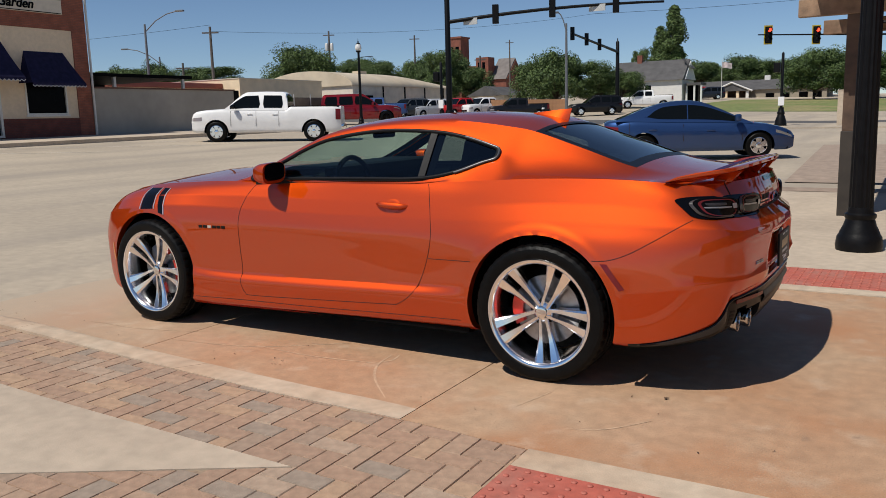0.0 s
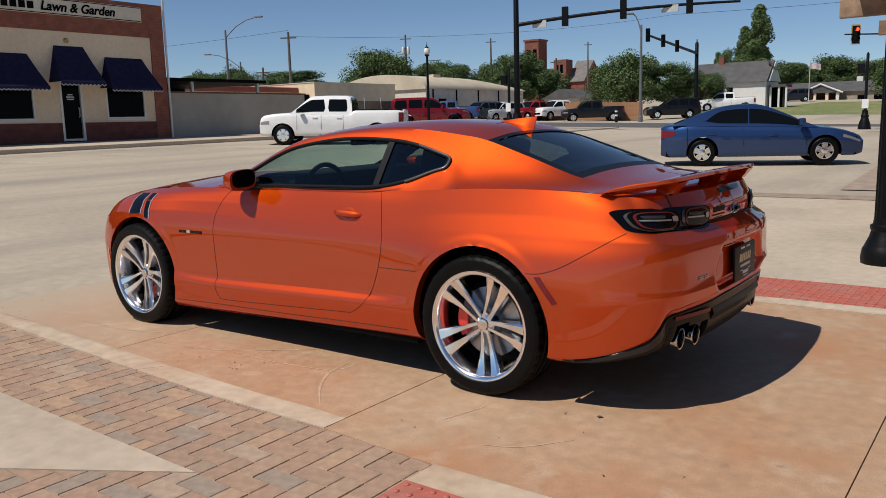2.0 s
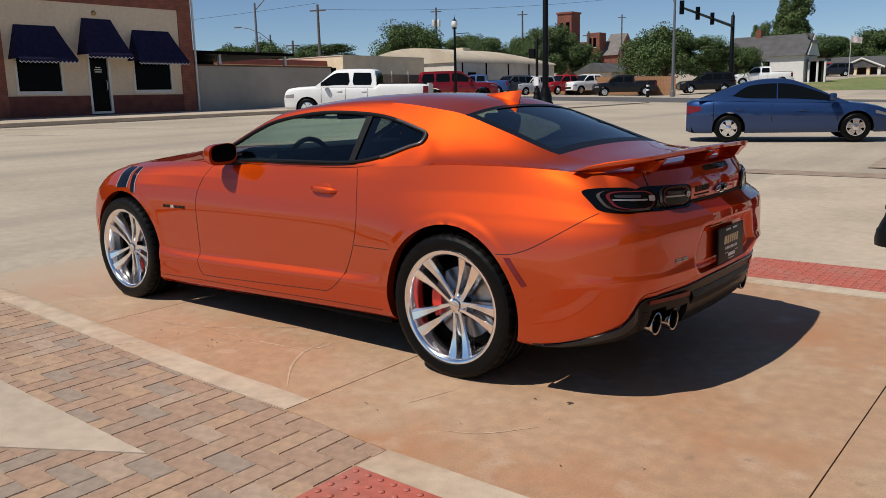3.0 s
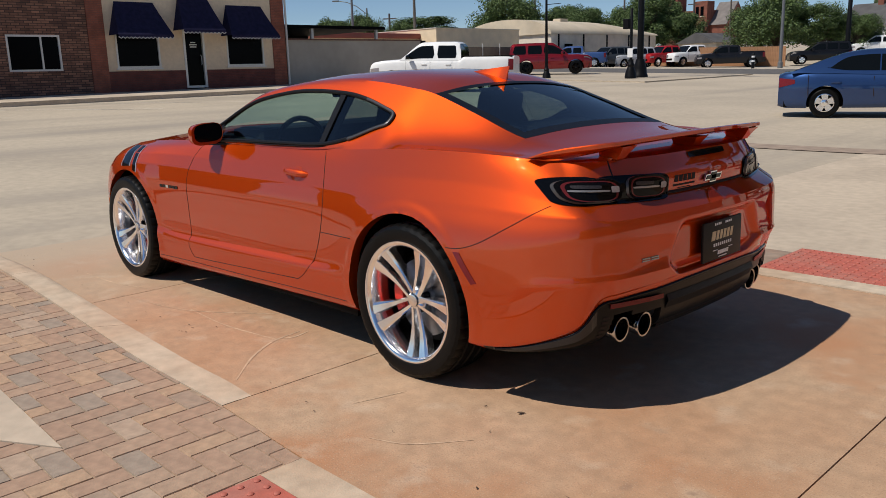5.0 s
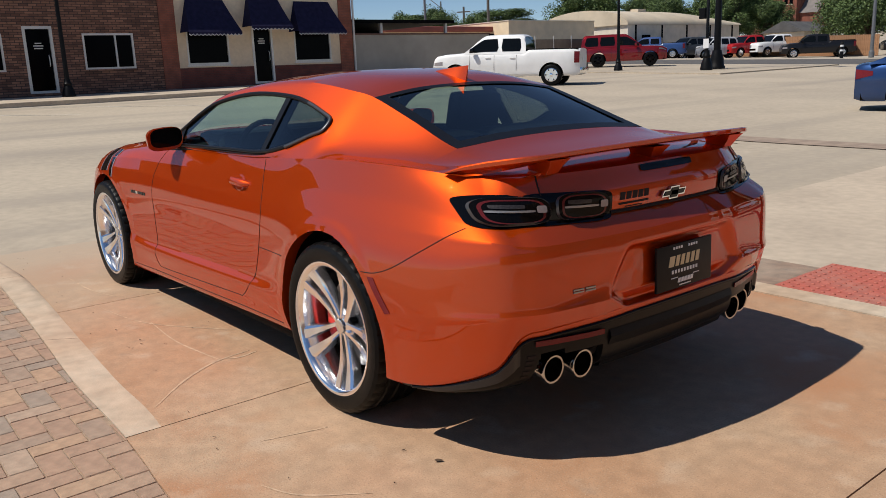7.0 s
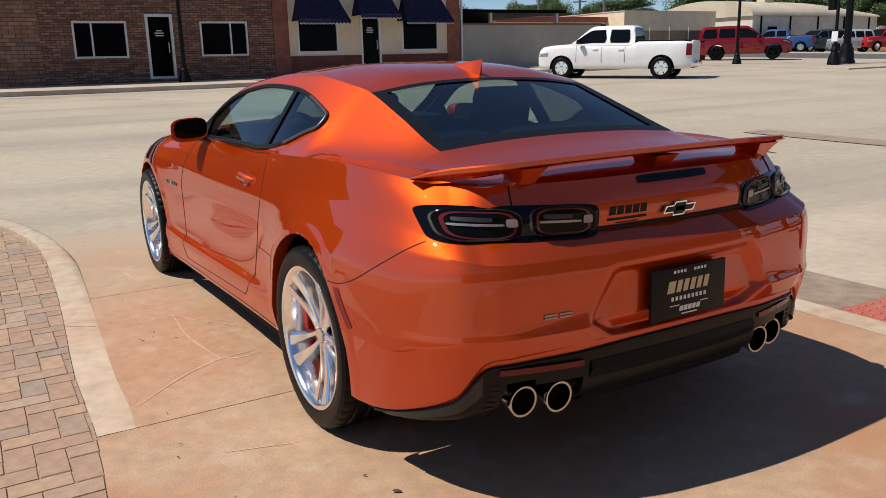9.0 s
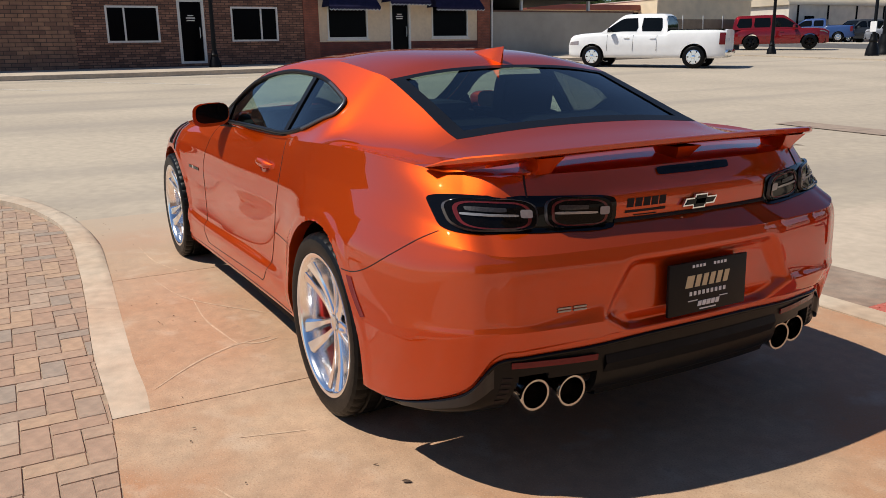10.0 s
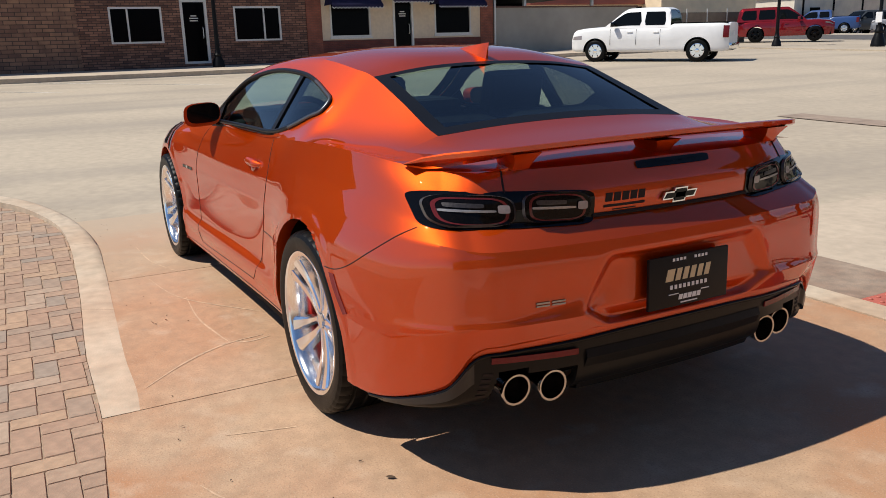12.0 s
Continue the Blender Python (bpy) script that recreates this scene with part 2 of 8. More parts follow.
def slab_material():
    """Tan concrete with rust-coloured stains and pale scuffs."""
    m = mat("stained_concrete", (0.42, 0.242, 0.136), 0.8, 0, 0.13, 14, 0.12, 160, tone=(0.44, 0.298, 0.188), tscale=0.8)
    nt = m.node_tree
    b = nt.nodes["Principled BSDF"]
    tc = nt.nodes["Texture Coordinate"]
    cur = b.inputs["Base Color"].links[0].from_socket
    cur = mix_noise(nt, tc, cur, (0.42, 0.205, 0.10), 1.3, 0.50, 0.68, 7)
    cur = mix_noise(nt, tc, cur, (0.51, 0.37, 0.255), 4.5, 0.58, 0.78, 9)
    cur = mix_noise(nt, tc, cur, (0.27, 0.17, 0.11), 9.0, 0.66, 0.80, 6)
    cur = mix_noise(nt, tc, cur, (0.30, 0.18, 0.11), 130.0, 0.52, 0.80, 3)
    cur = mix_noise(nt, tc, cur, (0.55, 0.42, 0.30), 190.0, 0.58, 0.85, 3)
    # the slabs nearest the street are bleached to its colour
    sep = nt.nodes.new("ShaderNodeSeparateXYZ")
    nt.links.new(tc.outputs["Object"], sep.inputs[0])
    fade = nt.nodes.new("ShaderNodeMapRange")
    fade.inputs["From Min"].default_value, fade.inputs["From Max"].default_value = -3.2, -6.0
    fade.inputs["To Max"].default_value = 0.85
    nt.links.new(sep.outputs["X"], fade.inputs["Value"])
    bl = nt.nodes.new("ShaderNodeMix")
    bl.data_type = "RGBA"
    nt.links.new(fade.outputs[0], bl.inputs["Factor"])
    nt.links.new(cur, bl.inputs["A"])
    bl.inputs["B"].default_value = (0.44, 0.355, 0.26, 1)
    nt.links.new(bl.outputs["Result"], b.inputs["Base Color"])
    return m


def paver_material():
    """Clay pavers: each its own tint, weathered."""
    m = mat("clay_paver", (0.34, 0.20, 0.13), 0.88, 0, 0.16, 22, 0.25, 140)
    nt = m.node_tree
    b = nt.nodes["Principled BSDF"]
    cur = b.inputs["Base Color"].links[0].from_socket
    info = nt.nodes.new("ShaderNodeObjectInfo")
    ramp = nt.nodes.new("ShaderNodeValToRGB")
    cr = ramp.color_ramp
    cr.interpolation = "CONSTANT"
    tints = [(0.0, (0.36, 0.235, 0.16)), (0.2, (0.375, 0.255, 0.175)), (0.38, (0.325, 0.235, 0.17)), (0.52, (0.405, 0.27, 0.175)), (0.68, (0.34, 0.225, 0.155)), (0.84, (0.30, 0.235, 0.18)), (0.92, (0.39, 0.285, 0.205))]
    cr.elements[0].position, cr.elements[0].color = tints[0][0], (*tints[0][1], 1)
    cr.elements[1].position, cr.elements[1].color = tints[1][0], (*tints[1][1], 1)
    for p, c in tints[2:]:
        e = cr.elements.new(p)
        e.color = (*c, 1)
    nt.links.new(info.outputs["Random"], ramp.inputs[0])
    src = next(n for n in nt.nodes if n.type == "RGB").outputs[0]
    for l in list(src.links):
        nt.links.new(ramp.outputs[0], l.to_socket)
    return m


STREET = street_material()
SLAB = slab_material()
PAVER = paver_material()
CONC = mat("pale_concrete", (0.50, 0.41, 0.31), 0.85, 0, 0.10, 11, 0.12, 130, tone=(0.43, 0.35, 0.265), tscale=0.7)
KERB = mat("kerb_concrete", (0.52, 0.42, 0.31), 0.85, 0, 0.14, 12, 0.15, 120, tone=(0.46, 0.335, 0.23), tscale=1.3)
TACTILE = mat("red_tactile", (0.44, 0.11, 0.075), 0.75, 0, 0.16, 18, 0.15, 150, tone=(0.40, 0.15, 0.11), tscale=3)
JOINT = mat("dark_joint", (0.20, 0.14, 0.10), 0.95, 0, 0.3, 20)
# ---- the orange coupe: x ahead from the rear axle, y to its left, z up ----
CAR = pose(-1.5, 4.482, 0.0, 0, 0, 180)
car = thing("sports_coupe", CAR, "metallic orange two-door sports coupe parked on the concrete driveway", "car")

# Upright profiles round the body, from the middle of the tail by the left side to the middle of the nose.
# Each: place of the profile, the way inwards, then (inset, height) from the lower edge to the shoulder.
body_cols = []


def column(x, y, wx, wy, *rows):
    body_cols.append([(x + wx * d, y - wy * d, z) for d, z in rows])


column(-0.995, 0.0, 1, 0, (.13, .275), (.05, .335), (.03, .485), (.022, .515), (.0, .560), (.002, .64), (.004, .72), (.012, .772), (.075, .827), (.072, .90), (.105, .985))
column(-0.99, 0.22, 1, 0, (.13, .275), (.05, .335), (.03, .483), (.022, .513), (.0, .560), (.002, .64), (.005, .72), (.014, .771), (.077, .827), (.074, .90), (.107, .983))
column(-0.975, 0.42, 1, 0.05, (.13, .275), (.05, .335), (.03, .475), (.022, .505), (.0, .555), (.014, .61), (.014, .72), (.024, .769), (.088, .827), (.087, .90), (.125, .980))
column(-0.94, 0.62, 1, 0.12, (.13, .272), (.065, .33), (.045, .462), (.032, .49), (.004, .550), (.011, .585), (.014, .72), (.024, .768), (.104, .827), (.120, .90), (.165, .975))
column(-0.905, 0.715, .95, .3, (.12, .268), (.065, .318), (.05, .446), (.036, .475), (.005, .548), (.011, .585), (.014, .72), (.026, .772), (.104, .828), (.130, .905), (.18, .975))
column(-0.845, 0.80, .85, .5, (.11, .262), (.060, .288), (.045, .350), (.032, .385), (.005, .545), (.011, .582), (.016, .72), (.036, .788), (.090, .829), (.142, .91), (.20, .975))
column(-0.68, 0.895, .55, .83, (.09, .243), (.050, .255), (.04, .288), (.026, .315), (.0, .535), (.008, .575), (.022, .70), (.050, .79), (.082, .850), (.122, .93), (.17, .985))
column(-0.45, 0.935, .1, 1, (.09, .212), (.05, .220), (.028, .236), (.012, .27), (.0, .50), (.0, .60), (.018, .71), (.052, .80), (.090, .885), (.118, .955), (.138, 1.0))
column(-0.22, 0.948, .02, 1, (.08, .24), (.05, .25), (.03, .265), (.018, .29), (.0, .48), (.0, .60), (.018, .71), (.052, .80), (.092, .89), (.118, .96), (.134, 1.006))
column(0.05, 0.95, 0, 1, (.09, .22), (.05, .24), (.03, .28), (.02, .33), (.002, .48), (.0, .60), (.019, .71), (.053, .80), (.092, .885), (.116, .955), (.132, 1.003))
column(0.30, 0.942, 0, 1, (.10, .205), (.05, .24), (.03, .30), (.02, .37), (.014, .48), (.012, .60), (.027, .70), (.054, .785), (.087, .87), (.109, .937), (.127, .99))
column(0.55, 0.922, 0, 1, (.10, .195), (.04, .235), (.015, .31), (.004, .385), (.022, .43), (.030, .60), (.040, .70), (.058, .78), (.080, .85), (.104, .92), (.130, .975))
column(0.90, 0.908, 0, 1, (.09, .185), (.03, .225), (.012, .30), (.0, .375), (.026, .418), (.032, .58), (.036, .69), (.054, .78), (.076, .86), (.096, .925), (.113, .968))
column(1.40, 0.905, 0, 1, (.08, .175), (.025, .215), (.010, .29), (.0, .36), (.027, .402), (.032, .58), (.034, .69), (.052, .78), (.078, .86), (.10, .92), (.115, .962))
column(1.95, 0.908, 0, 1, (.07, .165), (.025, .20), (.012, .27), (.002, .345), (.025, .388), (.030, .58), (.030, .69), (.048, .79), (.078, .87), (.11, .92), (.15, .955))
column(2.35, 0.915, 0, 1, (.06, .16), (.02, .195), (.012, .27), (.004, .345), (.022, .39), (.022, .58), (.026, .70), (.045, .80), (.08, .87), (.13, .915), (.20, .945))
column(2.60, 0.925, 0, 1, (.06, .16), (.02, .20), (.012, .28), (.006, .36), (.006, .46), (.006, .60), (.012, .71), (.03, .80), (.07, .865), (.13, .905), (.21, .935))
column(2.90, 0.925, .02, 1, (.06, .16), (.02, .20), (.012, .28), (.006, .36), (.002, .46), (.002, .60), (.010, .70), (.03, .785), (.07, .845), (.13, .885), (.22, .915))
column(3.15, 0.90, -.15, 1, (.06, .16), (.02, .20), (.01, .28), (.006, .36), (.0, .46), (.0, .58), (.012, .67), (.03, .75), (.07, .81), (.13, .855), (.22, .885))
column(3.36, 0.82, -.6, .8, (.08, .16), (.03, .20), (.01, .28), (.004, .36), (.0, .46), (.0, .56), (.012, .64), (.03, .71), (.07, .765), (.12, .81), (.20, .845))
column(3.52, 0.60, -.9, .4, (.10, .16), (.04, .20), (.01, .28), (.004, .36), (.0, .46), (.0, .56), (.012, .63), (.03, .69), (.07, .74), (.12, .78), (.20, .815))
column(3.60, 0.30, -1, .1, (.12, .16), (.05, .20), (.01, .28), (.004, .36), (.0, .46), (.0, .56), (.012, .63), (.03, .69), (.07, .735), (.12, .775), (.20, .81))
column(3.62, 0.0, -1, 0, (.12, .16), (.05, .20), (.01, .28), (.004, .36), (.0, .46), (.0, .56), (.012, .63), (.03, .69), (.07, .735), (.12, .775), (.20, .81))

HUBS = ((0.0, 0.345), (2.812, 0.35))
ARCH = 0.394
SU, SV = 16, 8
B0 = np.array(body_cols)
B1 = spline(B0, SU)                                              # along the body


def fair(A, lo, hi, passes):
    """Take the waves out of the rows between the columns lo and hi."""
    for _ in range(passes):
        M = A.copy()
        M[1:-1] = .25 * A[:-2] + .5 * A[1:-1] + .25 * A[2:]
        k = np.arange(len(A))
        w = np.clip(np.minimum(k - lo, hi - k) / 8.0, 0, 1)[:, None, None]
        A = A * (1 - w) + M * w
    return A


B1[:, :, 1:] = fair(B1[:, :, 1:], 5 * SU, 19 * SU, 100)
B2 = np.array([np.concatenate([spline(c[:5], SV), spline(c[4:8], SV)[1:], spline(c[7:9], SV)[1:], spline(c[8:], SV)[1:]]) for c in B1])   # up the side, creased at three lines
NU, NV = B2.shape[0], B2.shape[1]
B2[:, :, 1] = np.maximum(B2[:, :, 1], 0)


def step(v):
    v = min(1.0, max(0.0, v))
    return v * v * (3 - 2 * v)


recess = np.zeros((NU, NV))                                      # plate recess in the tail
for i in range(NU):
    for j in range(NV):
        x, y, z = B2[i, j]
        if x < -0.85:
            w = float(np.interp(z, (.50, .562, .72), (.285, .395, .305)))
            recess[i, j] = 0.034 * step((w - y) / 0.03) * step((z - 0.500) / 0.02) * step((0.724 - z) / 0.02)
for _ in range(3):
    pad = np.pad(recess, 1, mode="edge")
    recess = (pad[:-2, 1:-1] + pad[2:, 1:-1] + pad[1:-1, :-2] + pad[1:-1, 2:] + 2 * pad[1:-1, 1:-1]) / 6
B2[:, :, 0] += recess
for row in B2:
    for p in row:
        x, y, z = p
        if y > 0.6:                                              # flared arches
            for hx, hz in HUBS:
                r = math.hypot(x - hx, z - hz)
                if r < 0.48 and z > 0.24:
                    p[1] += 0.0035 * step((0.450 - r) / 0.025)
DIFF_U, DIFF_V = 7 * SU, 2 * SV                                  # the black lower tail ends here


def in_arch(x, z, r=ARCH):
    return any((x - hx) ** 2 + (z - hz) ** 2 < r * r for hx, hz in HUBS)


def mirrored(bm):
    geom = bmesh.ops.duplicate(bm, geom=list(bm.verts) + list(bm.edges) + list(bm.faces))["geom"]
    vs = [g for g in geom if isinstance(g, bmesh.types.BMVert)]
    for v in vs:
        v.co.y = -v.co.y
    bmesh.ops.reverse_faces(bm, faces=[g for g in geom if isinstance(g, bmesh.types.BMFace)])
    bmesh.ops.remove_doubles(bm, verts=list(bm.verts), dist=0.0008)


def side_keep(i, j):
    c = (B2[i, j] + B2[i + 1, j + 1] + B2[i, j + 1] + B2[i + 1, j]) / 4
    if c[1] > 0.5 and in_arch(c[0], c[2]):
        return False
    return not (i < DIFF_U and j < DIFF_V)


def snap_arches(bm, depth=0.05):
    """Draw the cut edges on to a true circle and turn a lip inwards."""
    rim = []
    for e in bm.edges:
        if len(e.link_faces) == 1:
            ok = True
            for v in e.verts:
                ok &= v.co.y > 0.5 and in_arch(v.co.x, v.co.z, ARCH + 0.045) and v.co.z > 0.17
            if ok:
                rim.append(e)
    for v in {v for e in rim for v in e.verts}:
        hx, hz = min(HUBS, key=lambda h: abs(h[0] - v.co.x))
        d = Vector((v.co.x - hx, v.co.z - hz))
        if d.length > 0.3:
            d *= ARCH / d.length
            v.co.x, v.co.z = hx + d.x, hz + d.y
    out = bmesh.ops.extrude_edge_only(bm, edges=rim)["geom"]
    for v in out:
        if isinstance(v, bmesh.types.BMVert):
            v.co.y -= depth


bm = bmesh.new()
grid_mesh(bm, B2[:, :, :], side_keep)
snap_arches(bm)
mirrored(bm)
bmesh.ops.recalc_face_normals(bm, faces=bm.faces[:])
body = part("body", bm, ORANGE, car, "glossy orange metallic body shell", 32)
dg = bpy.context.evaluated_depsgraph_get()
bm = bmesh.new()
grid_mesh(bm, B2, None)
SIDE = BVHTree.FromBMesh(bm)
bm.free()


def on_side(x, z, out=0.0):
    """The place on the left side at (x, z), lifted by out."""
    p, n, _, _ = SIDE.ray_cast(Vector((x, 2.0, z)), Vector((0, -1, 0)))
    if p is None:
        p, n = Vector((x, 0.85, z)), Vector((0, 1, 0))
    if n.y < 0:
        n = -n
    return p + n * out


def on_tail(y, z, out=0.0):
    p, n, _, _ = SIDE.ray_cast(Vector((-2.0, abs(y), z)), Vector((1, 0, 0)))
    if p is None:
        p, n = Vector((-0.95, abs(y), z)), Vector((-1, 0, 0))
    if n.x > 0:
        n = -n
    q = p + n * out
    if y < 0:
        q.y = -q.y
    return q


# black lower tail, cut out round the exhaust tips
def valance_keep(i, j):
    c = (B2[i, j] + B2[i + 1, j + 1]) / 2
    return not (.395 < c[1] < .655 - .35 * max(0, c[2] - .33) and c[2] < .392)


bm = bmesh.new()
grid_mesh(bm, B2[:DIFF_U + 1, :DIFF_V + 1], valance_keep)
mirrored(bm)
bmesh.ops.recalc_face_normals(bm, faces=bm.faces[:])
bmesh.ops.solidify(bm, geom=bm.faces[:], thickness=0.03)
part("diffuser", bm, VALANCE, car, "matt black lower rear valance", 40)
bm = bmesh.new()
box(bm, -.72, -.68, -.66, .66, .285, .46)
# hidden boot floor, added to keep sun from leaking into the car's shadow
box(bm, -.76, -.25, -.72, .72, .50, .54)
part("rear_bulkhead", bm, BLACK_MATT, car, "dark panel behind the exhausts and hidden light block")
for sy in (1, -1):
    bm = bmesh.new()                                             # gloss piping under the orange edge
    tube(bm, [(B2[i, DIFF_V][0] - .001, sy * B2[i, DIFF_V][1], B2[i, DIFF_V][2] - .006) for i in range(0, DIFF_U - 2, 2)], .0065, 8)
    part("valance_piping", bm, BLACK_GLOSS, car, "gloss black piping", 60)
    bm = bmesh.new()                                             # corner flange, lighter grey paints in the sky's sheen
    j0, j1 = DIFF_V - 5, DIFF_V - 1
    P = []
    for i in range(int(4.1 * SU), int(6.9 * SU)):
        f = (i - 4.1 * SU) / (2.8 * SU)
        o = .012 * step(f / .1) * step((1 - f) / .2)
        P.append([(B2[i, j][0] - o * .8, sy * (B2[i, j][1] + o * .6), B2[i, j][2]) for j in range(j0, j1 + 1)])
    grid_mesh(bm, P)
    bmesh.ops.recalc_face_normals(bm, faces=bm.faces[:])
    bmesh.ops.solidify(bm, geom=bm.faces[:], thickness=.012)
    part("valance_flange", bm, FLANGE, car, "corner flange with sky sheen in its grey", 40)

# ---- cabin: cross-sections from the cowl to the tail deck ----
# rows: belt, window foot, window head, glass edge, roof half-way, roof middle
cabin = []


def section(x, *rows):
    cabin.append((x, rows))


section(2.16, (.755, .945), (.735, .95), (.72, .953), (.69, .957), (.36, .985), (0, .99))
section(2.00, (.775, .95), (.76, .962), (.745, .985), (.705, 1.005), (.37, 1.045), (0, 1.052))
section(1.78, (.786, .957), (.775, .972), (.735, 1.06), (.685, 1.10), (.37, 1.145), (0, 1.155))
section(1.60, (.79, .961), (.78, .976), (.70, 1.145), (.65, 1.185), (.355, 1.23), (0, 1.24))
section(1.42, (.792, .964), (.782, .98), (.668, 1.205), (.61, 1.25), (.34, 1.29), (0, 1.30))
section(1.10, (.795, .967), (.785, .984), (.632, 1.245), (.575, 1.29), (.32, 1.325), (0, 1.333))
section(0.76, (.80, .972), (.787, .99), (.622, 1.236), (.562, 1.298), (.31, 1.334), (0, 1.342))
section(0.55, (.81, .978), (.768, 1.022), (.632, 1.205), (.556, 1.286), (.305, 1.325), (0, 1.333))
section(0.33, (.822, .987), (.702, 1.09), (.650, 1.142), (.545, 1.256), (.30, 1.30), (0, 1.308))
section(0.18, (.83, .990), (.725, 1.030), (.64, 1.100), (.530, 1.226), (.29, 1.258), (0, 1.268))
section(-0.08, (.828, .995), (.745, 1.003), (.645, 1.046), (.536, 1.140), (.285, 1.165), (0, 1.175))
section(-0.37, (.81, .99), (.742, .996), (.648, 1.012), (.545, 1.042), (.285, 1.060), (0, 1.066))
section(-0.60, (.775, .985), (.69, .994), (.60, 1.0), (.50, 1.006), (.285, 1.018), (0, 1.022))
section(-0.84, (.62, .977), (.56, .980), (.52, .982), (.47, .984), (.285, .989), (0, .991))
CS, CV = 6, 4
C0 = np.array([[(x, y, z) for y, z in rows] for x, rows in cabin])
C1 = spline(C0, CS)
top = B2[:, -1]
side_top = np.array([p for p in top if p[1] > 0.55 and p[0] < 2.6])
order = np.argsort(side_top[:, 0])
for row in C1:                                                   # the belt follows the shoulder of the body
    if row[0][0] > -0.775:
        row[0][1] = np.interp(row[0][0], side_top[order, 0], side_top[order, 1])
        row[0][2] = np.interp(row[0][0], side_top[order, 0], side_top[order, 2])
        if row[0][0] < -0.5:
            for k in (1, 2, 3):
                row[k][1] = min(row[k][1], row[0][1] - .03 * k)
tail_top = np.array([p for p in top if p[0] < -0.5])
order = np.argsort(tail_top[:, 1])
for k, y in enumerate((.70, .62, .55, .47, .285, 0)):            # the deck ends on the tail's upper edge
    C1[-1][k] = (np.interp(y, tail_top[order, 1], tail_top[order, 0]), y, np.interp(y, tail_top[order, 1], tail_top[order, 2]))
C2 = np.array([np.concatenate([spline(c[:4], CV), spline(np.concatenate([c[3:], c[4:5] * (1, -1, 1)]), CV)[1:2 * CV + 1]]) for c in C1])
SX = [s[0] for s in cabin]


def station(x):
    return SX.index(x) * CS


def cabin_keep(i, j):
    if CV <= j < 2 * CV and station(2.00) <= i < station(0.33):
        return False
    if j >= 3 * CV and station(2.16) <= i < station(1.42):
        return False
    if j >= 3 * CV and station(0.18) <= i < station(-0.37):
        return False
    return True


bm = bmesh.new()
grid_mesh(bm, C2[:station(-0.37) + 1], cabin_keep)
mirrored(bm)
bmesh.ops.recalc_face_normals(bm, faces=bm.faces[:])
roof = part("roof", bm, ORANGE, car, "orange roof and pillars", 35)


def inward(bm, d):
    """Move a sheet towards the inside of the car."""
    bm.normal_update()
    flip = 1 if sum(f.normal.dot(f.calc_center_median() - Vector((.8, 0, .7))) for f in bm.faces) > 0 else -1
    ns = [v.normal.copy() for v in bm.verts]
    for v, q in zip(bm.verts, ns):
        v.co -= q * d * flip


bm = bmesh.new()
grid_mesh(bm, C2[:station(-0.37) + 1], cabin_keep)
mirrored(bm)
bmesh.ops.recalc_face_normals(bm, faces=bm.faces[:])
inward(bm, .012)
part("headliner", bm, INTERIOR, car, "dark cabin lining", 40)
for sy in (1, -1):
    bm = bmesh.new()
    grid_mesh(bm, B2, lambda i, j: -0.45 < B2[i, j][0] < 2.35 and j >= 6 * SV and B2[i, j][1] > .5 and not in_arch(B2[i, j][0], B2[i, j][2], ARCH + .05))
    for v in bm.verts:
        v.co.y = sy * (v.co.y - .016)
        v.co.z -= .004
    bmesh.ops.recalc_face_normals(bm, faces=bm.faces[:])
    part("side_lining", bm, INTERIOR, car, "dark cabin side lining", 40)
bm = bmesh.new()
grid_mesh(bm, C2[station(-0.37):])
mirrored(bm)
bmesh.ops.recalc_face_normals(bm, faces=bm.faces[:])
part("trunk_lid", bm, ORANGE, car, "orange tail deck", 35)


def pane(name, i0, i1, j0, j1, m, mirror, label, inset=0.004):
    bm = bmesh.new()
    grid_mesh(bm, C2[i0:i1 + 1, j0:j1 + 1])
    if mirror == "join":
        mirrored(bm)
    bmesh.ops.recalc_face_normals(bm, faces=bm.faces[:])
    for v in bm.verts:
        v.co.z -= inset * (0.3 if mirror != "join" else 1)
        if mirror != "join":
            v.co.y -= inset
    if mirror == "right":
        for v in bm.verts:
            v.co.y = -v.co.y
    return part(name, bm, m, car, label, 40)


pane("windshield", station(2.16), station(1.42), 3 * CV, 5 * CV, GLASS_SIDE, "join", "tinted windscreen")
pane("rear_window", station(0.18), station(-0.37), 3 * CV, 5 * CV, GLASS_DARK, "join", "dark tinted rear window")
for sd in ("left", "right"):
    pane("side_window", station(2.00), station(0.76), CV, 2 * CV, GLASS_SIDE, sd, "tinted door window")
    pane("quarter_window", station(0.76), station(0.33), CV, 2 * CV, GLASS_QUARTER, sd, "dark quarter window")

# hood
bm = bmesh.new()
hood_rows = []
shoulder = [B2[i, -1] for i in range(NU) if B2[i, -1][0] > 2.02]
for p in shoulder:
    x, y, z = p
    crown = 0.045 * min(1, y / 0.7)
    row = []
    for k in range(9):
        f = k / 8
        bulge = 0.016 * math.exp(-((abs(1 - f) * y - 0.0) / 0.28) ** 2) * min(1, max(0, (3.3 - x) / 0.5))
        row.append((x + (0.02 * f * min(1, y)), y * (1 - f), z + crown * (1 - (1 - f) ** 2) + bulge))
    hood_rows.append(row)
grid_mesh(bm, hood_rows)
mirrored(bm)
bmesh.ops.recalc_face_normals(bm, faces=bm.faces[:])
part("hood", bm, ORANGE, car, "orange bonnet", 40)

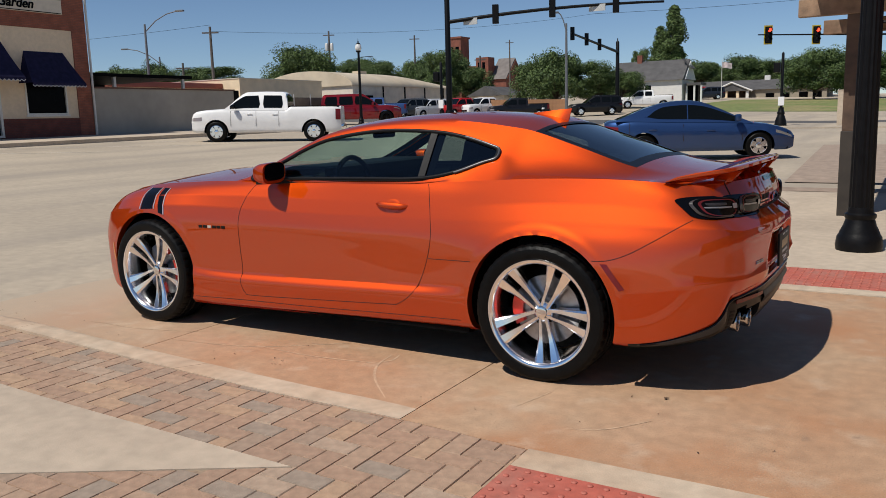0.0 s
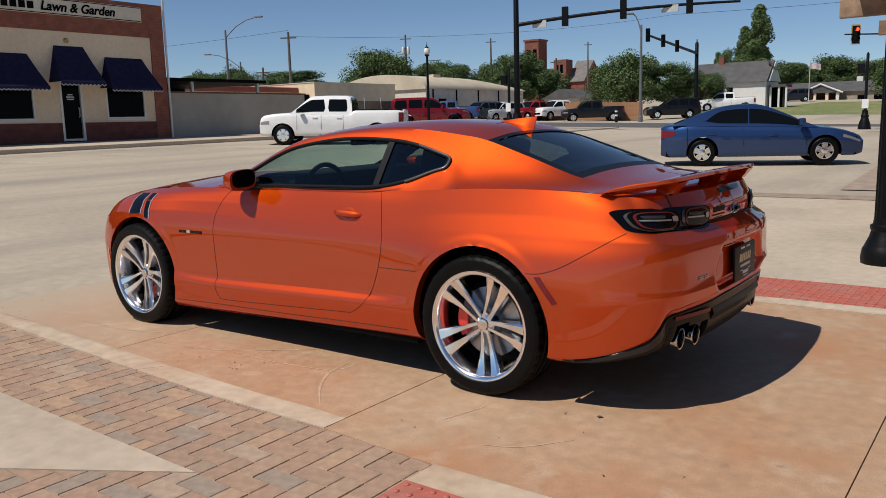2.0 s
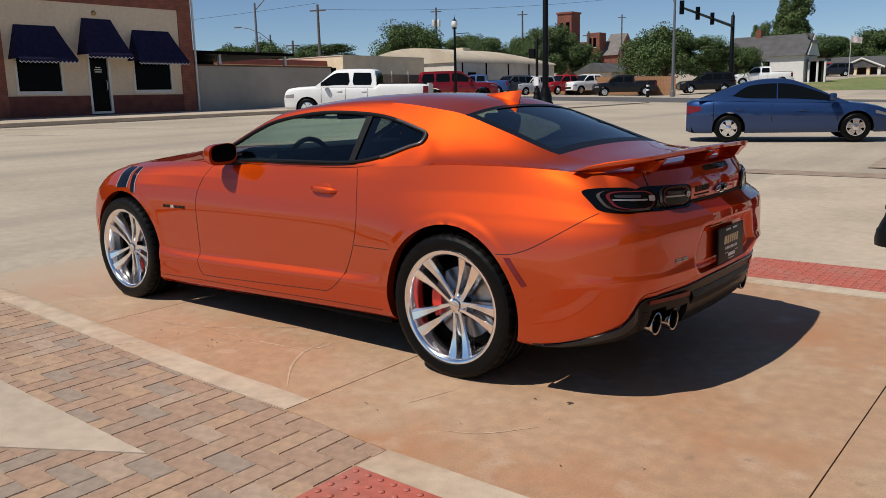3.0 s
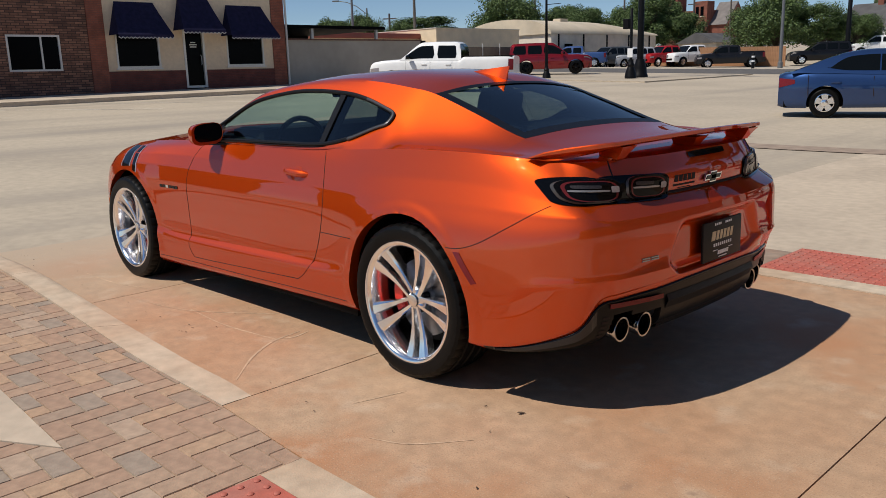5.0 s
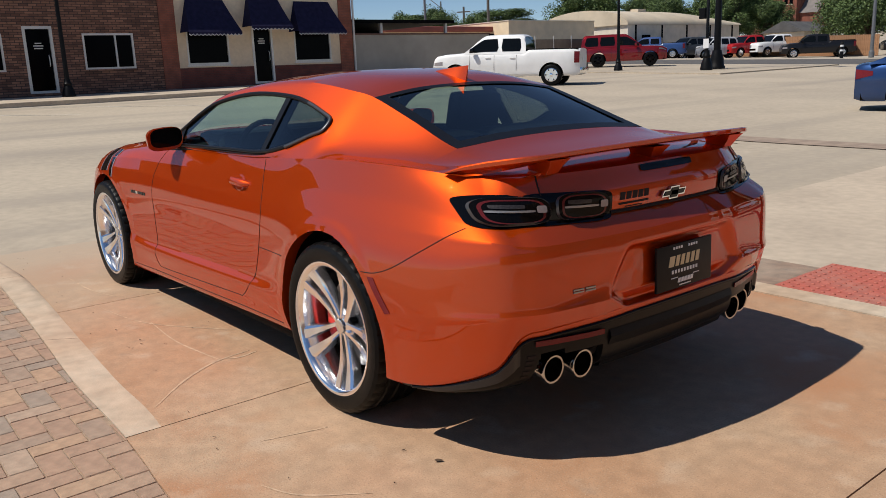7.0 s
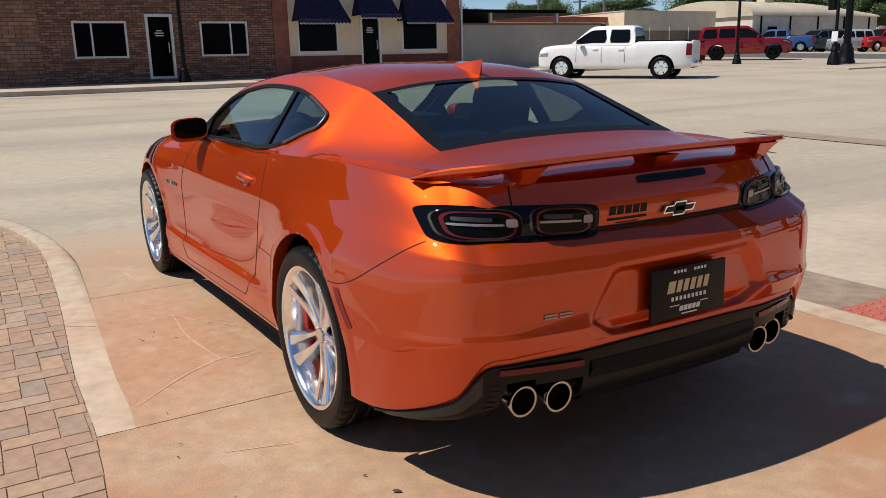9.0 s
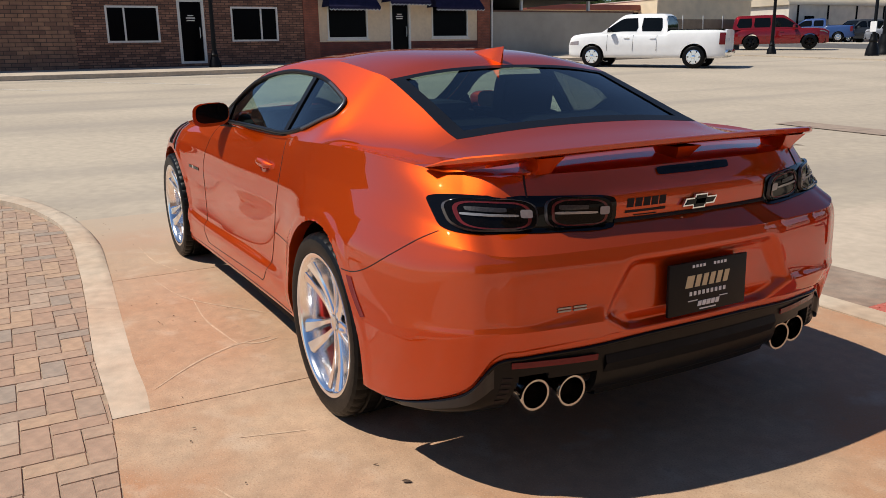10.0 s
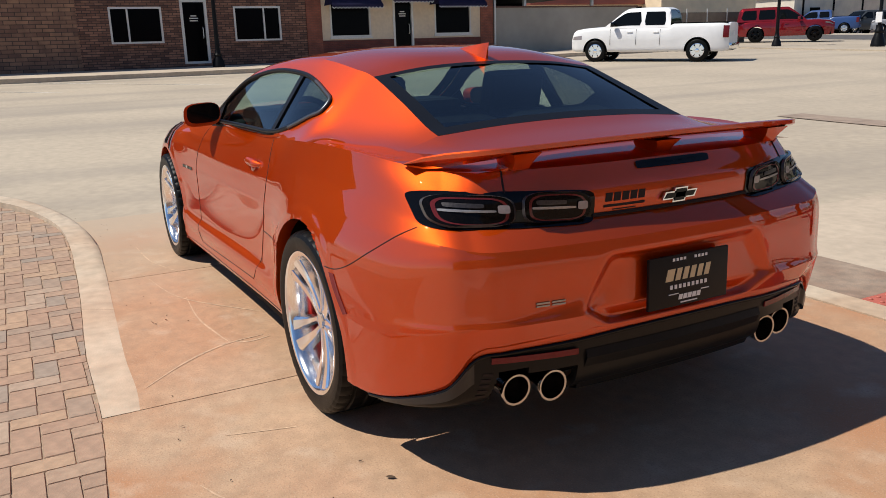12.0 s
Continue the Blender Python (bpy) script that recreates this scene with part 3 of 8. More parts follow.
# floor pan and dark wheel housings
bm = bmesh.new()
box(bm, 0.40, 3.40, -0.72, 0.72, 0.17, 0.235)
box(bm, -0.60, 0.42, -0.60, 0.60, 0.20, 0.29)
box(bm, 0.42, 2.40, -0.86, 0.86, 0.185, 0.235)
box(bm, -0.74, -0.36, -0.68, 0.68, 0.285, 0.33)
part("floor_pan", bm, BLACK_MATT, car, "dark underbody")
for hx, hz in HUBS:
    for sy in (1, -1):
        bm = bmesh.new()
        n = 24
        rows = []
        for yy in (0.56, 0.875):
            rows.append([(hx + 0.400 * math.cos(math.pi * (1.16 * k / n - 0.08)), sy * yy, hz + 0.400 * math.sin(math.pi * (1.16 * k / n - 0.08))) for k in range(n + 1)])
        grid_mesh(bm, rows)
        vs = [bm.verts.new(p) for p in rows[0]]
        bm.faces.new(vs)
        part("wheel_housing", bm, BLACK_MATT, car, "black arch liner")


# ---- wheels ----
def tyre_mesh():
    bm = bmesh.new()
    prof = [(.262, .10), (.268, .122), (.278, .131), (.305, .137), (.325, .134), (.338, .126), (.3445, .116), (.348, .10), (.3485, .086), (.3415, .082), (.3415, .074), (.3495, .070),
            (.35, .035), (.343, .031), (.343, .021), (.35, .017), (.35, -.017), (.343, -.021), (.343, -.031), (.35, -.035), (.3495, -.070), (.3415, -.074), (.3415, -.082), (.3485, -.086),
            (.348, -.10), (.338, -.126), (.30, -.137), (.268, -.122), (.262, -.10)]
    n = 168
    rings = []
    for k, (r, h) in enumerate(prof):
        ring = []
        for i in range(n):
            cut = (0.0055 if k in (6, 7, 8) else 0.0025) if (i % 4 == 0 and k in (4, 5, 6, 7, 8, 24)) or (i % 4 == 2 and k in (11, 12, 20)) else 0
            a = 2 * math.pi * i / n
            ring.append(bm.verts.new(((r - cut) * math.cos(a), h, (r - cut) * math.sin(a))))
        rings.append(ring)
    for a, b in zip(rings, rings[1:]):
        for i in range(n):
            bm.faces.new((a[i], a[(i + 1) % n], b[(i + 1) % n], b[i]))
    bmesh.ops.recalc_face_normals(bm, faces=bm.faces[:])
    return bm


def ring_y(bm, prof, n=64, cap=False):
    """Turned about the wheel's axle (y)."""
    return lathe(bm, prof, n, pose(0, 0, 0, -90, 0, 0), cap)


def spoke_mesh(lean):
    """A blade that is slim by the hub and spreads to the rim, with a bright face and a sloped flank to the pair's gap."""
    bm = bmesh.new()
    rows = []
    for k in range(11):
        f = k / 10
        r = 0.030 + (0.258 - 0.030) * f
        w = 0.0090 + 0.0045 * f + 0.021 * max(0, f - .28) ** 1.25
        h = 0.078 + 0.042 * f - 0.012 * math.sin(math.pi * f)
        cx = lean * (0.017 + 0.026 * f + 0.005 * f * f)
        row = []
        for u, d in ((-1.15, -.045), (-1.02, -.005), (-.93, 0), (.5, -.0005), (.97, -.006), (1.05, -.010), (1.2, -.045)):
            row.append((cx + lean * u * w, h + d, r))
        rows.append(row)
    grid_mesh(bm, rows)
    bmesh.ops.recalc_face_normals(bm, faces=bm.faces[:])
    return bm


TYRE = None


def wheel(hx, hz, side, caliper_at):
    global TYRE
    w = new("wheel")
    w.parent = car
    w.matrix_local = pose(hx, side * 0.795, hz, 0, 0, 0 if side > 0 else 180)
    w["label"] = "polished twin-spoke wheel with a low black tyre"
    if TYRE is None:
        t = part("tyre", tyre_mesh(), RUBBER, w, "black low-profile tyre", 22)
        bm = bmesh.new()
        ring_y(bm, [(.262, .112), (.274, .126), (.272, .131), (.262, .130), (.254, .124), (.248, .108), (.240, .06), (.232, -.10), (.250, -.118), (.26, -.118)])
        r = part("rim", bm, POLISHED, w, "polished alloy rim", 40)
        bm = bmesh.new()
        ring_y(bm, [(.175, -.012), (.175, .012), (.07, .012), (.07, .03), (.02, .03)], 48, True)
        d = part("brake_disc", bm, STEEL, w, "grey brake disc", 40)
        bm = bmesh.new()
        ring_y(bm, [(.215, -.06), (.215, -.05), (.05, -.05)], 32, True)
        bk = part("backing_plate", bm, BLACK_MATT, w, "dark plate behind the disc", 40)
        bm = bmesh.new()
        ring_y(bm, [(.058, .02), (.058, .050), (.046, .066), (.034, .074)], 32, True)
        hb = part("hub", bm, POLISHED, w, "", 40)
        bm = bmesh.new()
        ring_y(bm, [(.030, .070), (.028, .0845), (.022, .0865)], 28, True)
        cp = part("centre_cap", bm, CHROME, w, "chrome centre cap", 40)
        sp = [part("spoke", spoke_mesh(s), POLISHED, w, "", 14) for s in (1, -1)]
        bm = bmesh.new()
        ring_y(bm, [(.011, .05), (.011, .082), (.007, .086)], 6, True)
        nut = part("lug_nut", bm, BLACK_GLOSS, w)
        nut.matrix_local = pose(0, -0.004, 0)
        TYRE = (t, r, d, bk, hb, cp, sp, nut)
        first = True
    else:
        first = False
        for o in (*TYRE[:6],):
            c = o.copy()
            scene.collection.objects.link(c)
            c.parent = w
    for k in range(5):
        for q in TYRE[6]:
            if first and k == 0:
                continue
            c = q.copy()
            scene.collection.objects.link(c)
            c.parent = w
            c.matrix_local = pose(0, 0, 0, 0, 72 * k - 26, 0)
    for k in range(5):
        c = TYRE[7] if first and k == 0 else TYRE[7].copy()
        if not (first and k == 0):
            scene.collection.objects.link(c)
        c.parent = w
        a = math.radians(72 * k - 26 + 36)
        c.matrix_local = pose(0.056 * math.sin(a), -0.018, 0.056 * math.cos(a))
    if first:
        TYRE[6][0].matrix_local = TYRE[6][1].matrix_local = pose(0, 0, 0, 0, -26, 0)
    bm = bmesh.new()
    s = 1 if side > 0 else -1
    rows = []
    for k in range(9):
        a = math.radians(-29 + 58 * k / 8)
        rows.append([(s * caliper_at * rr * math.cos(a), yy, rr * math.sin(a)) for rr, yy in ((.125, -.01), (.125, .030), (.134, .040 - .008 * (k in (3, 4, 5))), (.170, .040 - .008 * (k in (3, 4, 5))), (.182, .030), (.182, -.01))])
    grid_mesh(bm, rows)
    for rr in (rows[0], rows[-1]):
        bm.faces.new([bm.verts.new(p) for p in rr])
    bmesh.ops.recalc_face_normals(bm, faces=bm.faces[:])
    part("caliper", bm, CALIPER, w, "red brake caliper", 40)


for side in (1, -1):
    wheel(HUBS[0][0], HUBS[0][1], side, 1)
    wheel(HUBS[1][0], HUBS[1][1], side, -1)

# ---- seams, handles, lamps and badges ----
SEAM = mat("dark_seam", (0.012, 0.005, 0.003), 0.8, 0, 0.0)
RED_LENS = mat("red_lens", (0.15, 0.014, 0.016), 0.15, 0, 0.1, 60, spec=0.3)
SMOKED = mat("smoked_lens", (0.004, 0.0035, 0.0035), 0.08, 0, 0.2, 50, spec=0.14)
LENS_WHITE = mat("clear_reverse_lens", (0.27, 0.24, 0.24), 0.15, 0, 0.1, 80, coat=0.3)
GREY_BAR = mat("grey_light_bar", (0.30, 0.29, 0.29), 0.25, 0.4, 0.1, 80)
PLATE_BLACK = mat("plate_black", (0.008, 0.008, 0.009), 0.45, 0, 0.1, 30, spec=0.2)
PLATE_GOLD = mat("plate_cream_script", (0.62, 0.50, 0.30), 0.5, 0, 0.05, 30)
PLATE_WHITE = mat("plate_white_print", (0.75, 0.75, 0.75), 0.5, 0, 0.05, 30)
RING = mat("dark_ruby_lens", (0.11, 0.014, 0.015), 0.1, 0, 0.1, 60, spec=0.4)
LENS_EDGE = mat("smoked_lens_edge", (0.055, 0.050, 0.050), 0.12, 0, 0.2, 60, spec=0.35)
SILVER = mat("silver_edge", (0.6, 0.6, 0.62), 0.3, 0.6, 0.05, 40)


def seam(name, pts, n=6, r=0.0017, both=True, tail=False):
    """A dark shut line drawn on the body through (x, z), or (y, z) on the tail."""
    rows = spline([(a, b) for a, b in pts], n)
    for sy in (1, -1) if both else (1,):
        bm = bmesh.new()
        if tail:
            ps = [on_tail(a, b, 0.0003) for a, b in rows]
        else:
            ps = [on_side(a, b, 0.0003) for a, b in rows]
        if sy < 0:
            for p in ps:
                p.y = -p.y
        tube(bm, ps, r, 6)
        part(name, bm, SEAM, car)


seam("door_seam", [(1.93, .95), (1.985, .86), (2.022, .74), (2.018, .56), (2.005, .43), (2.01, .36), (1.985, .275), (1.90, .262), (1.4, .282), (.92, .305), (.84, .315), (.735, .39), (.665, .53), (.632, .68), (.645, .80), (.672, .93), (.685, .962)], 5)
seam("quarter_seam", [(.645, .575), (.5, .578), (.375, .582)])
seam("bumper_seam", [(-.285, .634), (-.36, .640), (-.45, .672), (-.56, .735), (-.66, .797), (-.71, .826)])
seam("trunk_seam", [(.565, .975), (.572, .94), (.575, .915)], 5, 0.003, True, True)
seam("sill_seam", [(2.42, .215), (2.0, .225), (1.4, .235), (.9, .25), (.45, .262)])


def side_shape(name, pts, m, out=0.003, both=True, label="", rows=6):
    """A flat piece on the side: corners (x, z) top-left, top-right, bottom-right, bottom-left."""
    a, b, c, d = [np.array(p) for p in pts]
    for sy in (1, -1) if both else (1,):
        bm = bmesh.new()
        P = []
        for i in range(rows + 1):
            f = i / rows
            l, r = a + (d - a) * f, b + (c - b) * f
            P.append([on_side(*(l + (r - l) * k / 6), out) for k in range(7)])
        if sy < 0:
            P = [[Vector((p.x, -p.y, p.z)) for p in row] for row in P]
        grid_mesh(bm, P)
        bmesh.ops.recalc_face_normals(bm, faces=bm.faces[:])
        bmesh.ops.solidify(bm, geom=bm.faces[:], thickness=0.004)
        part(name, bm, m, car, label, 40)


side_shape("side_marker", [(-.325, .622), (-.355, .622), (-.44, .508), (-.415, .500)], RED_LENS, 0.003, True, "red side reflector")
side_shape("fender_stripe", [(2.90, .893), (2.79, .897), (2.765, .772), (2.88, .765)], BLACK_GLOSS, 0.003, True, "black fender stripe")
side_shape("fender_stripe", [(2.755, .897), (2.705, .897), (2.665, .738), (2.705, .748)], BLACK_GLOSS, 0.003, True, "black fender stripe")
for e in ((2.912, .765, .893, 2.895), (2.782, .772, .897, 2.757), (2.697, .738, .897, 2.660)):
    side_shape("stripe_edge", [(e[0], e[2]), (e[0] - .008, e[2]), (e[3] - .008, e[1]), (e[3], e[1])], SILVER, 0.004, True, "silver stripe outline")
# name badge on the fender, as plain bars
for k in range(6):
    x0 = 2.355 - k * 0.038
    side_shape("badge_bar", [(x0, .681), (x0 - .030, .681), (x0 - .032, .664), (x0 - .002, .664)], BLACK_GLOSS if k != 2 else CHROME, 0.003, True)
side_shape("front_marker", [(3.235, .52), (3.215, .52), (3.20, .40), (3.22, .40)], mat("amber_lens", (0.6, 0.16, 0.02), 0.15, 0, 0.1, 50, coat=1.0), 0.003, True, "amber side marker")


def tail_shape(name, cy, cz, a, b, p, s0, s1, o0, o1, m, skew=0.0, parent=None, label="", n=40, loops=5, zfun=None):
    """A rounded shape on the tail between the scales s0 and s1 of its outline."""
    for sy in (1, -1):
        bm = bmesh.new()
        P = []
        for i in range(loops + 1):
            s = s0 + (s1 - s0) * i / loops
            row = []
            for k in range(n + 1):
                th = 2 * math.pi * k / n
                c, q = math.cos(th), math.sin(th)
                y = cy + a * s * math.copysign(abs(c) ** (2 / p), c)
                z = cz + b * s * math.copysign(abs(q) ** (2 / p), q) + skew * (y - cy)
                if zfun and q < 0:
                    z += zfun(y) * s
                v = on_tail(y, z, o0 + (o1 - o0) * i / loops)
                v.y *= sy
                row.append(v)
            P.append(row)
        grid_mesh(bm, P)
        bmesh.ops.remove_doubles(bm, verts=bm.verts[:], dist=0.0003)
        bmesh.ops.recalc_face_normals(bm, faces=bm.faces[:])
        part(name, bm, m, parent[sy] if parent else car, label, 40)


lamps = {}
for sy in (1, -1):
    lamps[sy] = new("tail_lamp")
    lamps[sy].parent = car
    lamps[sy]["label"] = "smoked twin-oval tail lamp"
tail_shape("lamp_panel", .556, .868, .242, .052, 7, 0.02, 1, .004, .003, BLACK_GLOSS, .028, lamps, "gloss black lamp surround", 56, 8)
for cy, a in ((.666, .113), (.432, .104)):
    tail_shape("lens_rim", cy, .868, a, .0455, 3.4, 1.0, .94, .006, .014, LENS_EDGE, .028, lamps)
    tail_shape("lens_bowl", cy, .868, a, .0455, 3.4, .94, .82, .013, .011, SMOKED, .028, lamps)
    tail_shape("red_ring", cy, .868, a, .0455, 3.4, .82, .74, .0118, .0112, RING, .028, lamps, "dark red light ring")
    tail_shape("inner_lens", cy, .868, a, .0455, 3.4, .74, .02, .010, .008, SMOKED, .028, lamps, "smoked inner lens")
    tail_shape("light_bar", cy + .012, .870, a * .62, .0035, 6, 1, .02, .0125, .0125, GREY_BAR, .028, lamps)
    tail_shape("light_bar", cy + .02, .885, a * .42, .006, 6, 1, .02, .0115, .0115, mat("dark_grey_reflector", (0.045, 0.04, 0.04), 0.3, 0.3, 0.4, 200), .028, lamps)
    tail_shape("reverse_lens", cy - a * .70, .872, a * .15, .011, 5, 1, .02, .0145, .0145, LENS_WHITE, .028, lamps, "clear reversing lens")

# dark gap under the boot lid
bm = bmesh.new()
jg = 8 * SV
tube(bm, [(B2[i, jg][0] - .002, B2[i, jg][1], B2[i, jg][2] + .006) for i in range(int(1.5 * SU), -1, -1)] + [(B2[i, jg][0] - .002, -B2[i, jg][1], B2[i, jg][2] + .006) for i in range(1, int(1.5 * SU) + 1)], .0065, 6)
part("lid_gap", bm, SEAM, car, "dark gap under the boot lid")

# tail wing on three feet
bm = bmesh.new()
rows = []
for k in range(41):
    y = -0.775 + 1.55 * k / 40
    q = abs(y)
    tip = step((q - 0.60) / 0.18)
    lead = -0.715 - 0.02 * (1 - q) + 0.155 * tip
    trail = -0.905 + 0.05 * (q / 0.6) ** 2 + 0.235 * tip
    zt = 1.060 - 0.012 * (q / 0.6) ** 2 - 0.032 * tip
    th = 0.019
    ch = lead - trail
    rows.append([(lead, y, zt - 0.034 + 0.01 * tip), (lead - .12 * ch, y, zt - 0.016), (lead - .6 * ch, y, zt - 0.004), (trail + .01, y, zt + .004), (trail, y, zt + .001), (trail, y, zt - 0.012),
                 (trail + .012, y, zt - th), (trail + .5 * ch, y, zt - th - .012), (lead - .05, y, zt - 0.040)])
for r in rows:                                                   # the tips thin out to an edge
    f = 1 - .88 * step((abs(r[0][1]) - .715) / .06)
    zm = sum(p[2] for p in r) / len(r)
    r[:] = [(p[0], p[1], zm + (p[2] - zm) * f) for p in r]
rows = [r + [r[0]] for r in rows]
grid_mesh(bm, rows)
for r in (rows[0], rows[-1]):
    bm.faces.new([bm.verts.new(p) for p in r[:-1]])
bmesh.ops.remove_doubles(bm, verts=bm.verts[:], dist=0.0004)
bmesh.ops.recalc_face_normals(bm, faces=bm.faces[:])
wing = part("rear_wing", bm, ORANGE, car, "orange raised tail wing", 40)
for y in (0.515, 0.0, -0.515):
    bm = bmesh.new()
    rows = []
    for k in range(6):
        f = k / 5
        w = 0.028 + 0.022 * f ** 2
        ln = 0.04 + 0.02 * f
        c = -0.80 - 0.02 * f + 0.02 * (abs(y) / .5)
        rows.append([(c - ln, y - w, .978 + .052 * f), (c + ln, y - w, .985 + .042 * f), (c + ln, y + w, .985 + .042 * f), (c - ln, y + w, .978 + .052 * f), (c - ln, y - w, .978 + .052 * f)])
    grid_mesh(bm, rows)
    bmesh.ops.recalc_face_normals(bm, faces=bm.faces[:])
    part("wing_foot", bm, ORANGE, wing, "", 40)

# high brake lamp, plain cross-shaped badge and dealer script as bars
tail_shape("brake_light", 0.0, .966, .150, .012, 8, 1, .02, .004, .004, BLACK_GLOSS, 0, None, "smoked high-level brake lamp")
bm = bmesh.new()
for w, h, o in ((.066, .012, .010), (.026, .022, .010)):
    ps = [(-w - .006, -h), (w - .006, -h), (w + .006, h), (-w + .006, h)]
    extrude_poly(bm, ps, .008, Matrix.Translation(on_tail(0, .866, .004)) @ pose(0, 0, 0, 90, 0, -90))
part("badge_frame", bm, CHROME, car, "chrome badge frame")
bm = bmesh.new()
for w, h in ((.058, .0075), (.020, .0175)):
    ps = [(-w - .006, -h), (w - .006, -h), (w + .006, h), (-w + .006, h)]
    extrude_poly(bm, ps, .0102, Matrix.Translation(on_tail(0, .866, .004)) @ pose(0, 0, 0, 90, 0, -90))
part("badge_centre", bm, BLACK_GLOSS, car, "black badge centre")


def tail_bar(name, y0, y1, z0, z1, m, out=.0035, thick=.002, slant=0.0, label="", x=None):
    bm = bmesh.new()
    if x is None:
        q = [on_tail(y0, z0, out), on_tail(y1, z0, out), on_tail(y1 - slant, z1, out), on_tail(y0 - slant, z1, out)]
    else:
        q = [Vector((x, y0, z0)), Vector((x, y1, z0)), Vector((x, y1 - slant, z1)), Vector((x, y0 - slant, z1))]
    d = Vector((-thick, 0, 0))
    a = [bm.verts.new(p) for p in q]
    b = [bm.verts.new(p + d) for p in q]
    bm.faces.new(a)
    bm.faces.new(b[::-1])
    for i in range(4):
        bm.faces.new((a[i], b[i], b[(i + 1) % 4], a[(i + 1) % 4]))
    bmesh.ops.recalc_face_normals(bm, faces=bm.faces[:])
    return part(name, bm, m, car, label)


for k in range(5):
    y = .278 - k * .030
    tail_bar("dealer_script_bar", y, y - .024, .870, .896, SEAM, .001, .001, .004)
tail_bar("dealer_script_bar", .282, .132, .853, .861, SEAM, .001, .001)
tail_bar("dealer_script_bar", .25, .165, .843, .846, SEAM, .001, .001)
for k in range(2):
    y = .548 - k * .050
    for dz in (0, .0085):
        tail_bar("trim_badge_bar", y, y - .042, .597 + dz, .602 + dz, STEEL, .001, .003, .002)

# number-plate blank with plain bars in place of the dealer's lettering
bm = bmesh.new()
box(bm, -.006, .006, -.166, .166, -.083, .083, .004)
plate = part("plate", bm, PLATE_BLACK, car, "black dealer plate with cream script", 40)
plate.matrix_local = pose(-.984, 0, .607, 0, 1, 0)


def plate_bar(y0, y1, z0, z1, m, slant=0.0):
    bm = bmesh.new()
    box(bm, -.0075, -.0055, y1, y0, z0, z1)
    for v in bm.verts:
        v.co.y -= slant * (v.co.z - z0)
    part("plate_bar", bm, m, plate)


for k in range(6):
    w = .034 if k == 0 else .022
    y = .100 - (0 if k == 0 else .040 + .030 * (k - 1))
    z0, z1 = .002, .040
    plate_bar(y, y - w * .9, z0, z1, PLATE_GOLD, .25)
for k in range(9):
    plate_bar(.080 - k * .018, .070 - k * .018, -.025, -.012, PLATE_WHITE)
for k in range(10):
    if k not in (4, 5):
        plate_bar(.072 - k * .015, .063 - k * .015, .064, .073, PLATE_WHITE)
for k in range(5):
    plate_bar(.045 - k * .019, .030 - k * .019, -.062, -.046, PLATE_WHITE, .25)
plate_bar(.035, -.035, -.074, -.070, PLATE_WHITE)
plate_bar(.085, .045, -.043, -.040, PLATE_WHITE)
plate_bar(-.05, -.085, -.043, -.040, PLATE_WHITE)

# exhaust tips and lower reflectors
DARK_CHROME = mat("dark_chrome", (0.50, 0.49, 0.48), 0.16, 1.0, 0.1, 40)
for y in (.573, .460, -.460, -.573):
    bm = bmesh.new()
    ox = .045 if abs(y) > .55 else .015
    lathe(bm, [(.042, 0), (.045, .15), (.050, .18), (.051, .19), (.050, .194), (.0435, .193), (.042, .18), (.042, .02)], 32, pose(-.728 + ox, y, .330, 0, -92, 0), False)
    ex = part("exhaust_tip", bm, DARK_CHROME, car, "polished round exhaust tip", 40)
    bm = bmesh.new()
    lathe(bm, [(.0415, 0), (.0415, .004)], 24, pose(-.80 + ox, y, .328, 0, -92, 0))
    part("exhaust_bore", bm, SEAM, ex)
for sy in (1, -1):
    bm = bmesh.new()
    P = [[on_tail(sy * y, z, .006) for y in (.40, .47, .54, .61, .66)] for z in (.428, .447)]
    grid_mesh(bm, P)
    bmesh.ops.solidify(bm, geom=bm.faces[:], thickness=0.004)
    part("rear_reflector", bm, RED_LENS, car, "slim dark red reflector")
    for k in range(5):
        tail_bar("diffuser_slot", sy * (.655 + .004 * k), sy * (.682 + .004 * k), .385 - .018 * k, .394 - .018 * k, SEAM, .001, .0015)
bm = bmesh.new()
P = [[on_tail(y, z, .010 * (1 if 0 < j < 3 else 0) + .002) for y in np.linspace(-.37, .37, 13)] for j, z in enumerate((.278, .30, .41, .435))]
grid_mesh(bm, P)
bmesh.ops.recalc_face_normals(bm, faces=bm.faces[:])
part("diffuser_centre", bm, VALANCE, car, "matt black raised centre panel", 30)

# shark-fin aerial
bm = bmesh.new()
rows = []
for k in range(9):
    f = k / 8
    x = 0.455 - 0.25 * f
    h = 0.070 * f ** 0.9
    w = 0.030 * (1 - abs(2 * f - 1) ** 3) + 0.006
    zb = 1.265 + 0.18 * (x - 0.18)
    rows.append([(x, -w, zb), (x - .01 * f, -w * .45, zb + .6 * h), (x - .02 * f, 0, zb + h + .004), (x - .01 * f, w * .45, zb + .6 * h), (x, w, zb)])
grid_mesh(bm, rows)
bm.faces.new([bm.verts.new(p) for p in rows[-1]])
bmesh.ops.recalc_face_normals(bm, faces=bm.faces[:])
part("aerial_fin", bm, ORANGE, car, "orange shark-fin aerial", 40)

